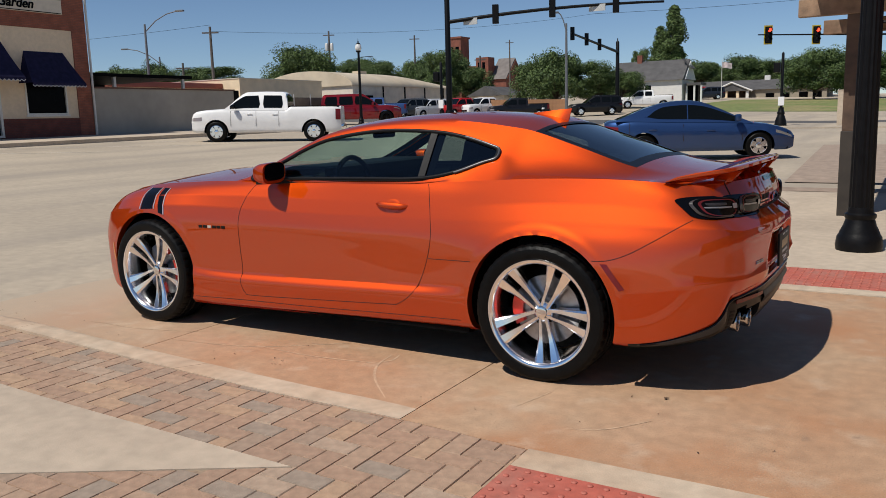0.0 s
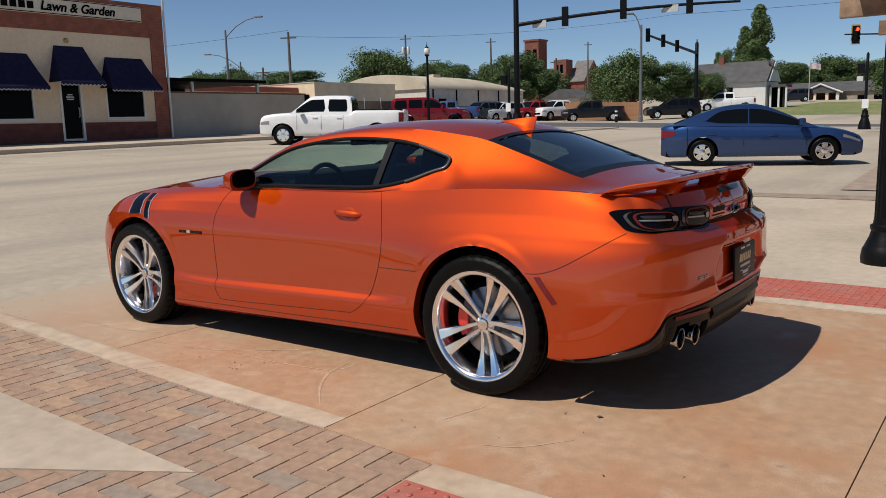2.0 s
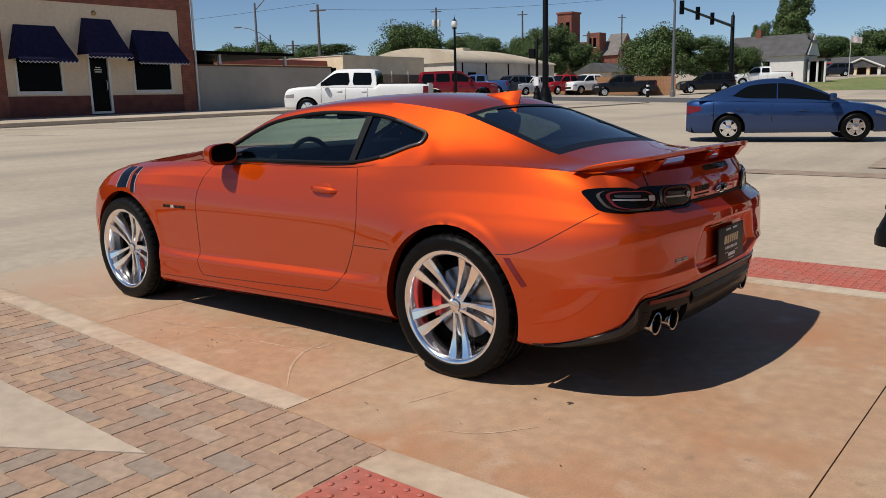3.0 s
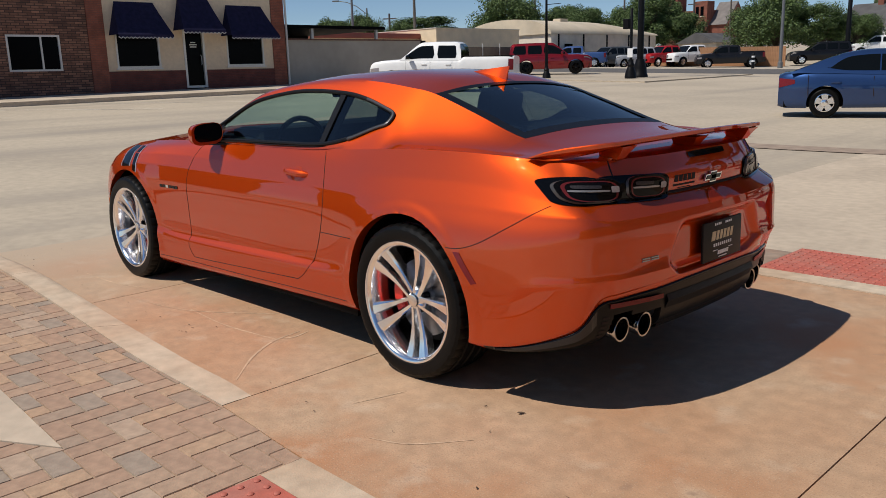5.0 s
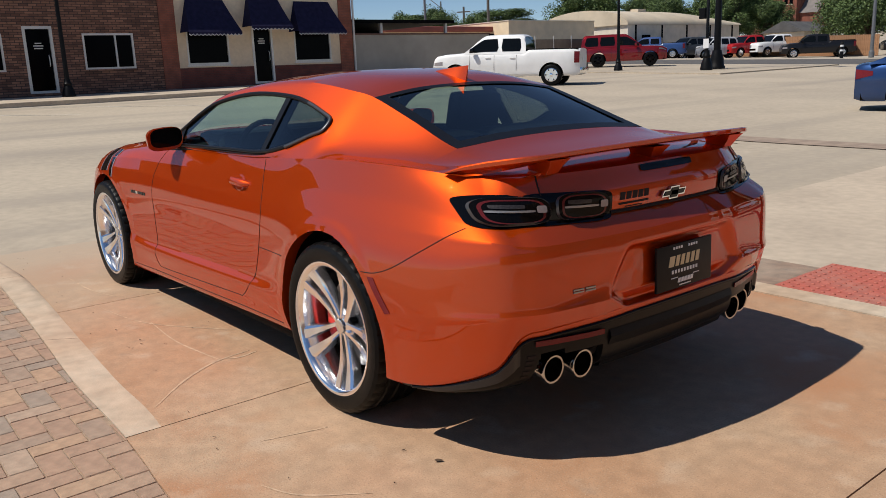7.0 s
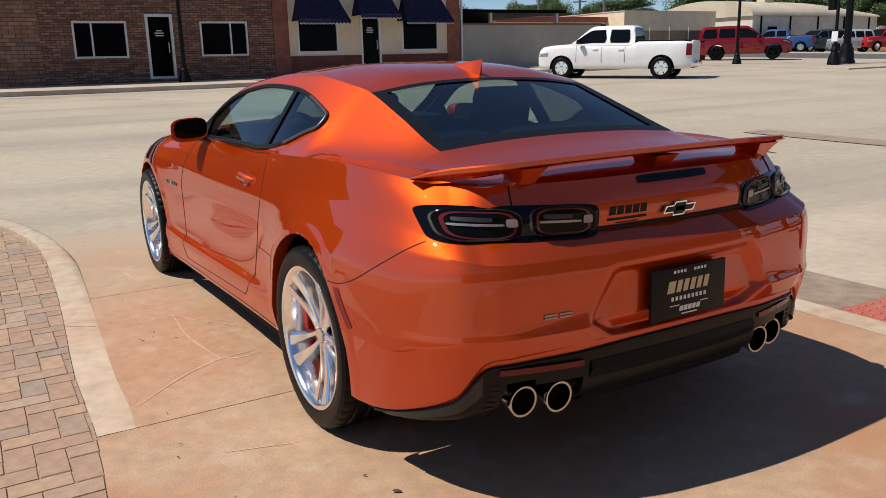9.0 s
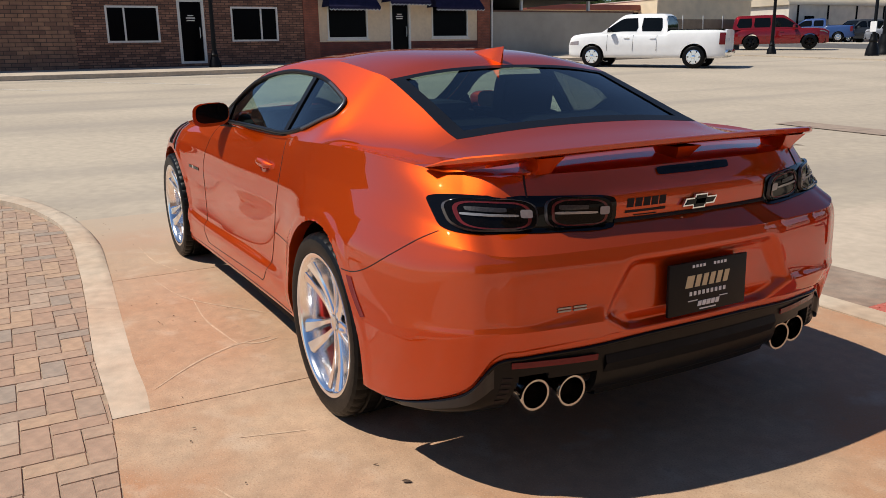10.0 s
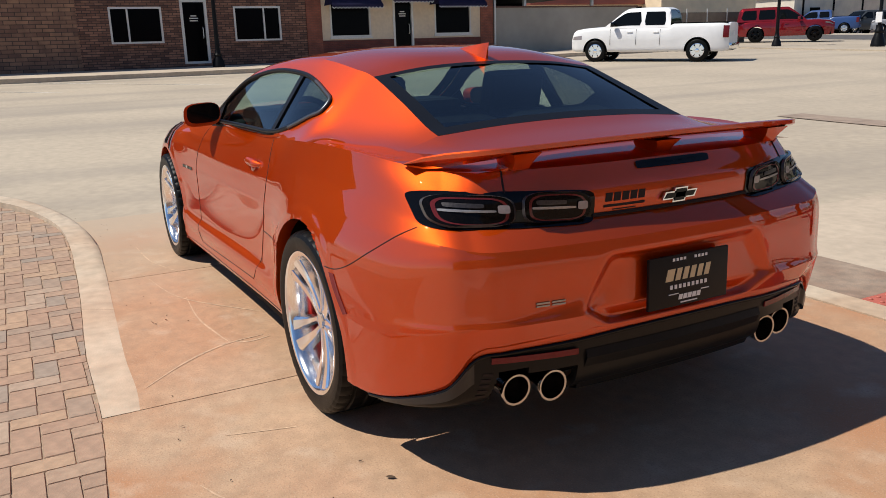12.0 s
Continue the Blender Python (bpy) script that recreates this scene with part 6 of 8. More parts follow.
def utility_pole(x, y, h, ang, can=False):
    U = thing("utility_pole", pose(x, y, ground_z(x, y), 0, 0, ang), "weathered timber utility pole with a crossarm", "utility pole", "utility poles")
    bm = bmesh.new()
    lathe(bm, [(.17, 0), (.11, h)], 10)
    part("pole", bm, UPOLE, U, "", 40)
    bm = bmesh.new()
    box(bm, -.75, .75, -.06, .06, h - .6, h - .48)
    part("crossarm", bm, UPOLE, U)
    if can:
        for s in (-.35, .35):
            bm = bmesh.new()
            lathe(bm, [(.22, h - 2.6), (.22, h - 1.7), (.15, h - 1.6)], 12, Matrix.Translation((s, 0, 0)))
            part("transformer", bm, ALU, U, "pale transformer can", 40)


utility_pole(-56.3, 54.0, 8.2, 30)
utility_pole(-70.2, 88.7, 10.3, 30, True)
utility_pole(-66.4, 104.3, 10.2, 30)
utility_pole(-68.0, 61.0, 5.6, 30)
utility_pole(-52.0, 98.0, 6.6, 30)
utility_pole(-68.0, 140.0, 11.0, 30)


def cable(a, b, sag, r=.03):
    bm = bmesh.new()
    a, b = Vector(a), Vector(b)
    tube(bm, [a.lerp(b, k / 24) - Vector((0, 0, sag * 4 * (k / 24) * (1 - k / 24))) for k in range(25)], r, 5)
    tagged(link("overhead_cable", bm, IRON), "thin dark overhead cable between poles", "cable", "overhead cables")


cable((-56.3, 54.0, 9.6), (-34.0, 93.0, 12.8), .9, .013)
cable((-34.0, 93.0, 12.8), (12.0, 168.0, 22.5), .9, .02)
cable((-56.3, 54.0, 10.15), (-110, 39, 10.0), .8, .013)
bo = thing("bollard", pose(-25.0, 57.3, ground_z(-25, 57.3)), "black and white striped bollard", "bollard")
bm = bmesh.new()
lathe(bm, [(.11, 0), (.11, 1.0), (.07, 1.06)], 14)
part("tube", bm, IRON, bo, "", 40)
for z in (.45, .75):
    bm = bmesh.new()
    lathe(bm, [(.113, z), (.113, z + .12)], 14)
    part("band", bm, PLATE_WHITE, bo, "white band")


# ---- other vehicles ----
HEADLENS = mat("smoky_headlamp_lens", (0.22, 0.20, 0.18), 0.15, 0.2, 0.2, 30)
CAR_GLASS = mat("dark_car_glass", (0.004, 0.005, 0.005), .06, 0, .1, 2, spec=.22)
SEDAN_WINS = ((.02, 1.02, .50, .0), (1.05, 2.22, .0, .0))
PICK_WINS = ((1.17, 1.93, .05, .04), (2.05, 3.20, .05, .0))
SUV_WINS = ((-.78, .02, .16, .03), (.12, .98, .03, .03), (1.08, 2.36, .03, .0))


def paint_plain(name, c, coat=.3):
    return mat(name, c, .35, 0, .04, 3, coat=coat, spec=.25)


def vehicle(name, label, category, m, paint, wb, rear, front, width, zb, shoulder, cabin_pts, wr, pickup=False, tail=RED_LENS, rim=POLISHED, wins=(), cabin_w=(.0, .17), bumper=None):
    """x ahead from the rear axle. shoulder: (x, z) upper edge of the lower body. cabin_pts: (x, z) outline of the greenhouse from its rear foot to its front foot."""
    V = thing(name, m, label, category)
    W = width / 2
    sx, sz = [p[0] for p in shoulder], [p[1] for p in shoulder]
    xs = sorted(set(np.round(np.concatenate([np.linspace(-rear, -rear + .3, 6), np.linspace(-rear + .3, wb + front - .35, 64), np.linspace(wb + front - .35, wb + front, 7)]), 4)))
    hubs = ((0, wr), (wb, wr))
    P = []
    xm, hl = (wb + front - rear) / 2, (wb + front + rear) / 2
    for x in xs:
        e = abs(x - xm) / hl
        w = W * (1 - (.13 if pickup else .26) * max(0, (e - .62) / .38) ** (3.5 if pickup else 2.4))
        zs = float(np.interp(x, sx, sz))
        end = max(0, (e - .93) / .07)
        b = zb + .05 * end
        P.append([(x, w - .10, b), (x, w - .045, b + .05), (x, w - .022, b + .16), (x, w - .012, b + .30), (x, w, (b + zs) / 2 + .06), (x, w - .03, zs - .13), (x, w - .08, zs - .03), (x, w - .14, zs), (x, w * .5, zs + .025), (x, 0, zs + .035)])
    P = np.array(P)
    P = np.array([spline(r, 2) for r in P])
    ar = wr * 1.16

    def arch(x, z, r):
        return any((x - hx) ** 2 + (z - hz) ** 2 < r * r for hx, hz in hubs)

    def keep(i, j):
        c = (P[i, j] + P[i + 1, j + 1]) / 2
        return not (c[1] > W * .6 and arch(c[0], c[2], ar) and c[2] < zb + 1.0 and j < 12)
    bm = bmesh.new()
    grid_mesh(bm, P, keep)
    for e in [e for e in bm.edges if len(e.link_faces) == 1]:
        for v in e.verts:
            if v.co.y > W * .6 and arch(v.co.x, v.co.z, ar + .09):
                hx, hz = min(hubs, key=lambda h: abs(h[0] - v.co.x))
                d = Vector((v.co.x - hx, v.co.z - hz))
                if d.length > ar * .7 and v.co.z > zb + .02:
                    d *= ar / d.length
                    v.co.x, v.co.z = hx + d.x, max(zb, hz + d.y)
    for k in (0, -1):
        r = [Vector(p) for p in P[k]]
        bm.faces.new([bm.verts.new(p) for p in r] + [bm.verts.new((r[0].x, 0, r[0].z))])
    mirrored(bm)
    bmesh.ops.recalc_face_normals(bm, faces=bm.faces[:])
    body = part("body", bm, paint, V, "", 40)
    bm = bmesh.new()
    box(bm, -rear + .12, wb + front - .15, -W + .18, W - .18, zb + .02, zb + .42)
    part("underbody", bm, BLACK_MATT, V)
    tree_b = bmesh.new()
    grid_mesh(tree_b, P)
    skin = BVHTree.FromBMesh(tree_b)
    tree_b.free()

    def patch(nm, xa, xb, zlo, zhi, m, lab="", out=.006):
        """A piece lying on both sides of the body between xa and xb; zlo and zhi give its edges along x."""
        for sy in (1, -1):
            bm = bmesh.new()
            rows = []
            for x in np.linspace(xa, xb, 9):
                row = []
                for k in range(4):
                    z = zlo(x) + (zhi(x) - zlo(x)) * k / 3
                    p = skin.ray_cast(Vector((x, 3, z)), Vector((0, -1, 0)))[0]
                    y = p.y if p is not None else W * .7
                    row.append((x, sy * (y + out), z))
                rows.append(row)
            grid_mesh(bm, rows)
            bmesh.ops.recalc_face_normals(bm, faces=bm.faces[:])
            bmesh.ops.solidify(bm, geom=bm.faces[:], thickness=.005)
            part(nm, bm, m, V, lab, 40)

    # greenhouse
    cp = spline(cabin_pts, 3)
    C = []
    zbelt = [float(np.interp(x, sx, sz)) for x in cp[:, 0]]
    zmax = cp[:, 1].max()
    zspan = zmax - min(zbelt)

    def cabin_at(x, z):
        zt = float(np.interp(x, sx, sz))
        h = max(0.0, z - zt)
        k = h / max(.01, zspan)
        return [(x, W - .075, zt - .02), (x, W - .085 - cabin_w[1] * .12 * k, zt + .05 * k), (x, W - .09 - cabin_w[1] * .85 * k, zt + h * .82), (x, W - .10 - cabin_w[1] * 1.3 * k - .04 * k, zt + h * .985), (x, W * .4, zt + h + .01 * k), (x, 0, zt + h + .018 * k)]
    CC = np.array([cabin_at(x, z) for x, z in cp])
    roof_i = [i for i in range(len(cp)) if cp[i, 1] > zmax - .12]
    i0, i1 = roof_i[0], roof_i[-1]
    last = len(CC) - 1

    def keep2(i, j):
        return not (j >= 3 and (i < i0 or i >= i1))
    bm = bmesh.new()
    grid_mesh(bm, CC, keep2)
    mirrored(bm)
    bmesh.ops.recalc_face_normals(bm, faces=bm.faces[:])
    part("roof", bm, paint, V, "", 35)
    GL = CAR_GLASS
    for xa, xb, ra, rb in wins:
        for sy in (1, -1):
            bm = bmesh.new()
            rows = []
            for x in np.linspace(xa, xb, 22):
                c = cabin_at(float(x), float(np.interp(x, cp[:, 0], cp[:, 1])))
                lo, hi = Vector(c[1]), Vector(c[2])
                f = 1.0
                if ra:
                    f = min(f, 1 - max(0.0, 1 - (x - xa) / ra) ** 2.2)
                if rb:
                    f = min(f, 1 - max(0.0, 1 - (xb - x) / rb) ** 2.2)
                a_, b_ = lo.lerp(hi, .05 + .30 * (1 - f)), lo.lerp(hi, .06 + .90 * max(.27, f))
                m_ = a_.lerp(b_, .5)
                rows.append([(q.x, sy * (q.y + o), q.z) for q, o in ((a_, .007), (m_, .007), (b_, .007), (b_, .002), (m_, .002), (a_, .002), (a_, .007))])
            grid_mesh(bm, rows)
            bmesh.ops.recalc_face_normals(bm, faces=bm.faces[:])
            part("side_window", bm, GL, V, "dark side window", 40)
    for nm, a, b in (("rear_window", 0, i0), ("windshield", i1, last)):
        bm = bmesh.new()
        G = CC[a:b + 1, 3:].copy()
        G[:, :, 2] -= .006
        grid_mesh(bm, G)
        mirrored(bm)
        bmesh.ops.recalc_face_normals(bm, faces=bm.faces[:])
        part(nm, bm, GL, V, "", 60)
    # wheels
    tw = .115 if wr < .36 else .135
    first = {}
    for hx, hz in hubs:
        for sy in (1, -1):
            w = new("wheel")
            w.parent = V
            w.matrix_local = pose(hx, sy * (W - tw - .02), hz, 0, 0, 0 if sy > 0 else 180)
            if not first:
                bm = bmesh.new()
                rr = wr * .62
                lathe(bm, [(rr, tw * .8), (rr * 1.03, tw), (wr * .88, tw * 1.04), (wr * .97, tw * .85), (wr, tw * .6), (wr, -tw * .6), (wr * .97, -tw * .85), (rr, -tw)], 40, pose(0, 0, 0, -90, 0, 0), False)
                bmesh.ops.recalc_face_normals(bm, faces=bm.faces[:])
                first["tyre"] = part("tyre", bm, RUBBER, w, "", 40)
                bm = bmesh.new()
                lathe(bm, [(rr * 1.0, tw * .9), (rr * .93, tw * .92), (rr * .88, tw * .7), (rr * .86, -tw * .5)], 36, pose(0, 0, 0, -90, 0, 0), False)
                lathe(bm, [(.07, tw * .3), (.07, tw * .8), (.04, tw * .86)], 16, pose(0, 0, 0, -90, 0, 0))
                n = 5 if not pickup else 6
                for k in range(n):
                    a0 = 360 * k / n
                    ps = [(-.05, .04), (.05, .04), (.075 * rr / .2, rr * .92), (-.075 * rr / .2, rr * .92)]
                    extrude_poly(bm, ps, .03, pose(0, tw * .80, 0, 0, a0, 0) @ pose(0, 0, 0, 90, 0, 0) )
                bmesh.ops.recalc_face_normals(bm, faces=bm.faces[:])
                first["rim"] = part("rim", bm, rim, w, "silver spoked rim", 40)
                bm = bmesh.new()
                lathe(bm, [(rr * .84, -.01), (rr * .84, .0)], 24, pose(0, 0, 0, -90, 0, 0))
                first["disc"] = part("brake_disc", bm, BLACK_MATT, w)
            else:
                for o in first.values():
                    c = o.copy()
                    scene.collection.objects.link(c)
                    c.parent = w
    for hx, hz in hubs:
        for sy in (1, -1):
            bm = bmesh.new()
            rows = []
            for yy in (W * .55, W - .05):
                rows.append([(hx + ar * 1.01 * math.cos(a), sy * yy, hz + ar * 1.01 * math.sin(a)) for a in np.linspace(-.1, math.pi + .1, 16)])
            grid_mesh(bm, rows)
            part("wheel_housing", bm, BLACK_MATT, V)
    # lamps, bumpers, seams
    zt, zf = float(np.interp(-rear, sx, sz)), float(np.interp(wb + front, sx, sz))
    nose = wb + front
    if pickup:
        patch("tail_lamp", -rear + .01, -rear + .20, lambda x: zt - .50, lambda x: zt - .09, tail, "red upright tail lamp", .018)
        patch("headlamp", nose - .42, nose - .03, lambda x: zf - .13 - .02 * (x - nose), lambda x: zf - .02 - .1 * (x - nose), LENS_WHITE, "clear headlamp")
    else:
        patch("tail_lamp", -rear + .01, -rear + .33, lambda x: zt - .25 + .25 * (x + rear), lambda x: zt - .04 - .12 * (x + rear), tail, "red tail lamp")
        patch("headlamp", nose - .46, nose - .07, lambda x: float(np.interp(x, sx, sz)) - .15 - .02 * (nose - x), lambda x: float(np.interp(x, sx, sz)) - .10 + .02 * (nose - x), HEADLENS, "clear headlamp")
    for sy in (1, -1):
        cx = float(cp[:, 0].max()) - .35
        zc = float(np.interp(cx, sx, sz))
        bm = bmesh.new()
        box(bm, cx - .10, cx + .05, sy * (W + .09) - .10, sy * (W + .09) + .09, zc + .02, zc + .19, .05)
        part("door_mirror", bm, paint if not pickup else BLACK_GLOSS, V, "", 50)
        xr0, xr1 = float(cp[:, 0].min()) + .35, float(cp[:, 0].max()) - .25
        doors = (xr0, (xr0 + xr1) / 2 - .05, xr1)
        for dx in doors:
            zz = float(np.interp(dx, sx, sz))
            bm = bmesh.new()
            tube(bm, [(dx, sy * (W - .045), zz - .06), (dx, sy * (W + .003), zz - .35), (dx + .01, sy * (W - .002), zb + .25)], .006, 5)
            part("door_seam", bm, SEAM, V)
        for dx in doors[1:]:
            zz = float(np.interp(dx, sx, sz))
            bm = bmesh.new()
            box(bm, dx - .82, dx - .62, sy * (W - .012) - .02, sy * (W - .012) + .02, zz - .20, zz - .155, .012)
            part("door_handle", bm, paint, V, "", 50)
    bm = bmesh.new()
    box(bm, wb + front - .06, wb + front + .014, -W * .55, W * .55, zb + .18, zf - .22, .02)
    part("grille", bm, BLACK_GLOSS, V, "dark grille")
    bmp = bumper or paint
    if pickup:
        bm = bmesh.new()
        box(bm, -rear - .10, -rear + .08, -W * .80, W * .80, zb + .08, zb + .30, .05)
        part("rear_bumper", bm, bmp, V, "", 50)
    bm = bmesh.new()
    box(bm, -rear - .112 + (0.1 if pickup else .095), -rear - .004, -.20, .20, zt - .42, zt - .28)
    part("plate", bm, PLATE_WHITE, V, "blank pale plate")
    if pickup:
        bm = bmesh.new()
        x1 = float(cp[:, 0].min()) - .04
        zz = float(np.interp(-rear + .3, sx, sz))
        box(bm, -rear + .08, x1, -W + .17, W - .17, zz - .02, zz + .042)
        part("bed", bm, BLACK_MATT, V, "dark open load bed")
    return V


BLUE = car_paint("blue_metallic_paint", (0.024, 0.056, 0.155), .3, .6, .4, .04, 1.5)
zc = ground_z(-4.5, 20.6) - .005
vehicle("sedan", "metallic blue four-door sedan on the street", "car", pose(-6.16, 20.47, zc + .02, 0, 0, 22), BLUE, 2.70, .95, .85, 1.75, .20,
        [(-.95, .90), (-.85, .955), (-.5, .985), (0, .965), (.9, .925), (1.8, .905), (2.5, .87), (2.9, .82), (3.2, .75), (3.4, .68), (3.5, .63), (3.55, .57)],
        [(-.70, .98), (-.28, 1.15), (.12, 1.30), (.55, 1.395), (1.0, 1.43), (1.4, 1.385), (1.85, 1.20), (2.25, 1.0), (2.55, .87)], .315, wins=SEDAN_WINS)
WHITE = paint_plain("white_paint", (0.78, 0.78, 0.77))
PICK_S = [(-1.05, 1.33), (.9, 1.33), (1.05, 1.22), (2.9, 1.23), (3.4, 1.26), (4.2, 1.21), (4.52, 1.16), (4.64, 1.07), (4.69, .94)]
PICK_C = [(.98, 1.24), (1.06, 1.84), (1.5, 1.915), (2.35, 1.91), (2.72, 1.83), (3.42, 1.22)]
yaw = math.degrees(math.atan2(22.7 - 24.75, -24.0 + 20.85))
zt = ground_z(-21, 24.6)
vehicle("pickup_truck", "white crew-cab pickup parked at an angle", "truck", pose(-20.83, 25.35, zt - .03, 0, -1.0, yaw), WHITE, 3.745, 1.05, .95, 2.02, .36, PICK_S, PICK_C, .40, True, wins=PICK_WINS, bumper=CHROME)
SUV_S = [(-1.1, 1.12), (0, 1.14), (2.3, 1.14), (3.1, 1.14), (3.7, 1.08), (3.95, .95)]
SUV_C = [(-1.0, 1.14), (-.85, 1.78), (-.3, 1.86), (1.3, 1.87), (1.75, 1.78), (2.55, 1.15)]
RED = car_paint("dark_red_paint", (0.22, 0.010, 0.014), .3, .4, .3)
yaw2 = math.degrees(math.atan2(41.95 - 40.13, -29.12 + 31.42))
vehicle("suv", "dark red sport utility vehicle parked at the corner", "car", pose(-31.6, 40.5, ground_z(-31, 40.5) + .045, 0, 0, yaw2), RED, 3.0, 1.1, .95, 2.0, .32, SUV_S, SUV_C, .40, False, rim=BLACK_GLOSS, wins=SUV_WINS)
lot = [("pickup_truck", "blue pickup parked in the far lot", (0.03, 0.07, 0.20), -43.3, 64.4, -150, True),
       ("suv", "dark grey sport utility vehicle in the far lot", (0.05, 0.055, 0.06), -42.9, 67.6, -100, False),
       ("suv", "silver sport utility vehicle in the far lot", (0.45, 0.46, 0.48), -41.9, 70.0, -105, False),
       ("pickup_truck", "red pickup parked in the far lot", (0.36, 0.012, 0.014), -39.9, 73.9, -108, True),
       ("pickup_truck", "white pickup parked in the far lot", (0.72, 0.72, 0.72), -37.8, 75.2, -112, True),
       ("pickup_truck", "black pickup parked in the far lot", (0.007, 0.007, 0.009), -32.2, 72.2, -145, True),
       ("suv", "black sport utility vehicle by the junction", (0.005, 0.005, 0.006), -26.4, 76.4, -146, False),
       ("pickup_truck", "white pickup beside the white house", (0.72, 0.72, 0.72), -24.6, 88.5, 200, True),
       ("suv", "red sport utility vehicle near the lawn", (0.36, 0.02, 0.02), -30.6, 131.0, 205, False),
       ("suv", "dark sport utility vehicle near the lawn", (0.012, 0.016, 0.025), -27.3, 127.5, 205, False)]
for nm, lb, c, x, y, yw, pk in lot:
    p = paint_plain("lot_paint", c)
    z = ground_z(x, y)
    if pk:
        vehicle(nm, lb, "truck", pose(x, y, z, 0, 0, yw), p, 3.745, 1.05, .95, 2.02, .36, PICK_S, PICK_C, .40, True, wins=PICK_WINS)
    else:
        vehicle(nm, lb, "car", pose(x, y, z, 0, 0, yw), p, 3.0 if nm == "suv" else 2.7, 1.1 if nm == "suv" else .95, .95 if nm == "suv" else .87, 1.95, .30, SUV_S, SUV_C, .38, False, wins=SUV_WINS)
# ---- buildings and yards in the distance ----
ROOFGREY = mat("grey_shingle", (0.085, 0.082, 0.082), 0.9, 0, 0.25, 1.2, 0.2, 10)
SIDING = mat("white_siding", (0.66, 0.65, 0.62), 0.7, 0, 0.05, 2)
BEIGEROOF = mat("beige_metal_roof", (0.60, 0.51, 0.38), 0.6, 0, 0.12, 0.8, 0.1, 4, tone=(0.52, 0.43, 0.31), tscale=0.2)
TANPANEL = mat("tan_metal_panel", (0.78, 0.62, 0.42), 0.7, 0, 0.08, 1.5)
PALEWALL = mat("pale_metal_wall", (0.66, 0.59, 0.49), 0.7, 0, 0.10, 1.5)
CHURCHBRICK = mat("church_red_brick", (0.19, 0.065, 0.042), 0.9, 0, 0.25, 1.5)
FENCEWOOD = mat("cedar_fence", (0.33, 0.17, 0.085), 0.85, 0, 0.25, 3)
REDROOF = mat("red_metal_roof", (0.27, 0.07, 0.05), 0.6, 0, 0.15, 1)

wh = thing("warehouse", pose(0, 0, 0), "beige metal warehouse with a shallow arched roof", "building")
bm = bmesh.new()
box(bm, -57.4, -46.5, 62.0, 80.0, .8, 4.55)
part("wall", bm, PALEWALL, wh, "pale metal walls")
bm = bmesh.new()
rows = []
for y in np.linspace(61.8, 80.2, 14):
    up = 1.55 * (1 - .6 * max(0, (y - 72) / 8.2) ** 1.6)
    rows.append([(-51.95 + 5.6 * math.cos(a), y, 4.5 + up * math.sin(a)) for a in np.linspace(0, math.pi, 24)])
grid_mesh(bm, rows)
for r in (rows[0], rows[-1]):
    bm.faces.new([bm.verts.new(p) for p in r])
bmesh.ops.recalc_face_normals(bm, faces=bm.faces[:])
part("roof", bm, BEIGEROOF, wh, "beige arched metal roof", 40)
for k in range(5):
    bm = bmesh.new()
    y = 63.0 + 3.9 * k
    box(bm, -46.5, -46.42, y, y + .15, .9, 4.5)
    part("downpipe", bm, BLACK_MATT, wh)
bm = bmesh.new()
box(bm, -46.5, -46.44, 73.0, 75.4, .9, 3.4)
part("roller_door", bm, SIDING, wh, "white roller door")
bm = bmesh.new()
box(bm, -46.5, -46.44, 64.0, 65.2, 2.6, 3.6)
part("window", bm, DARKGLASS, wh)
bm = bmesh.new()
box(bm, -50.2, -49.3, 67, 68.2, 5.6, 6.15)
part("roof_vent", bm, BEIGEROOF, wh)
sh = thing("shopfront_block", pose(0, 0, 0), "tan panelled flat-roofed block beside the warehouse", "building")
bm = bmesh.new()
box(bm, -57, -45.9, 46.7, 56.7, .8, 4.72)
part("wall", bm, TANPANEL, sh)
bm = bmesh.new()
box(bm, -57.05, -45.85, 46.65, 56.75, 4.72, 4.77)
part("coping", bm, PALEWALL, sh)
# thin dark sheet: the shade on the lower front is put into its colour
bm = bmesh.new()
box(bm, -45.9, -45.85, 47.0, 56.4, .9, 3.25)
part("fascia", bm, mat("brown_shadowed_front", (0.16, 0.12, 0.085), 0.8, 0, 0.2, 1), sh, "lower front with shade in its brown")

yd = thing("carport", pose(0, 0, 0), "dark open carport behind the yard wall", "carport")
bm = bmesh.new()
box(bm, -44.5, -36.5, 24.2, 33.4, 3.88, 4.05)
part("roof", bm, BLACK_MATT, yd, "flat dark roof")
for y in (24.6, 28.2, 32.8):
    bm = bmesh.new()
    box(bm, -36.8, -36.65, y, y + .15, 1.0, 3.88)
    part("post", bm, ALU, yd)
bm = bmesh.new()
box(bm, -44.4, -44.2, 24.3, 33.3, .9, 3.88)
part("rear_wall", bm, BLACK_MATT, yd)
rs = thing("red_roofed_shed", pose(0, 0, 0), "low shed with a red metal roof", "shed")
bm = bmesh.new()
box(bm, -56, -48, 36.5, 47.5, 1.0, 4.0)
part("wall", bm, TANPANEL, rs)
bm = bmesh.new()
box(bm, -56.3, -47.7, 36.2, 47.8, 4.0, 4.4, .1)
part("roof", bm, REDROOF, rs, "red metal roof")
ff = thing("yard_fence", pose(0, 0, 0), "brown screened yard fence", "fence")
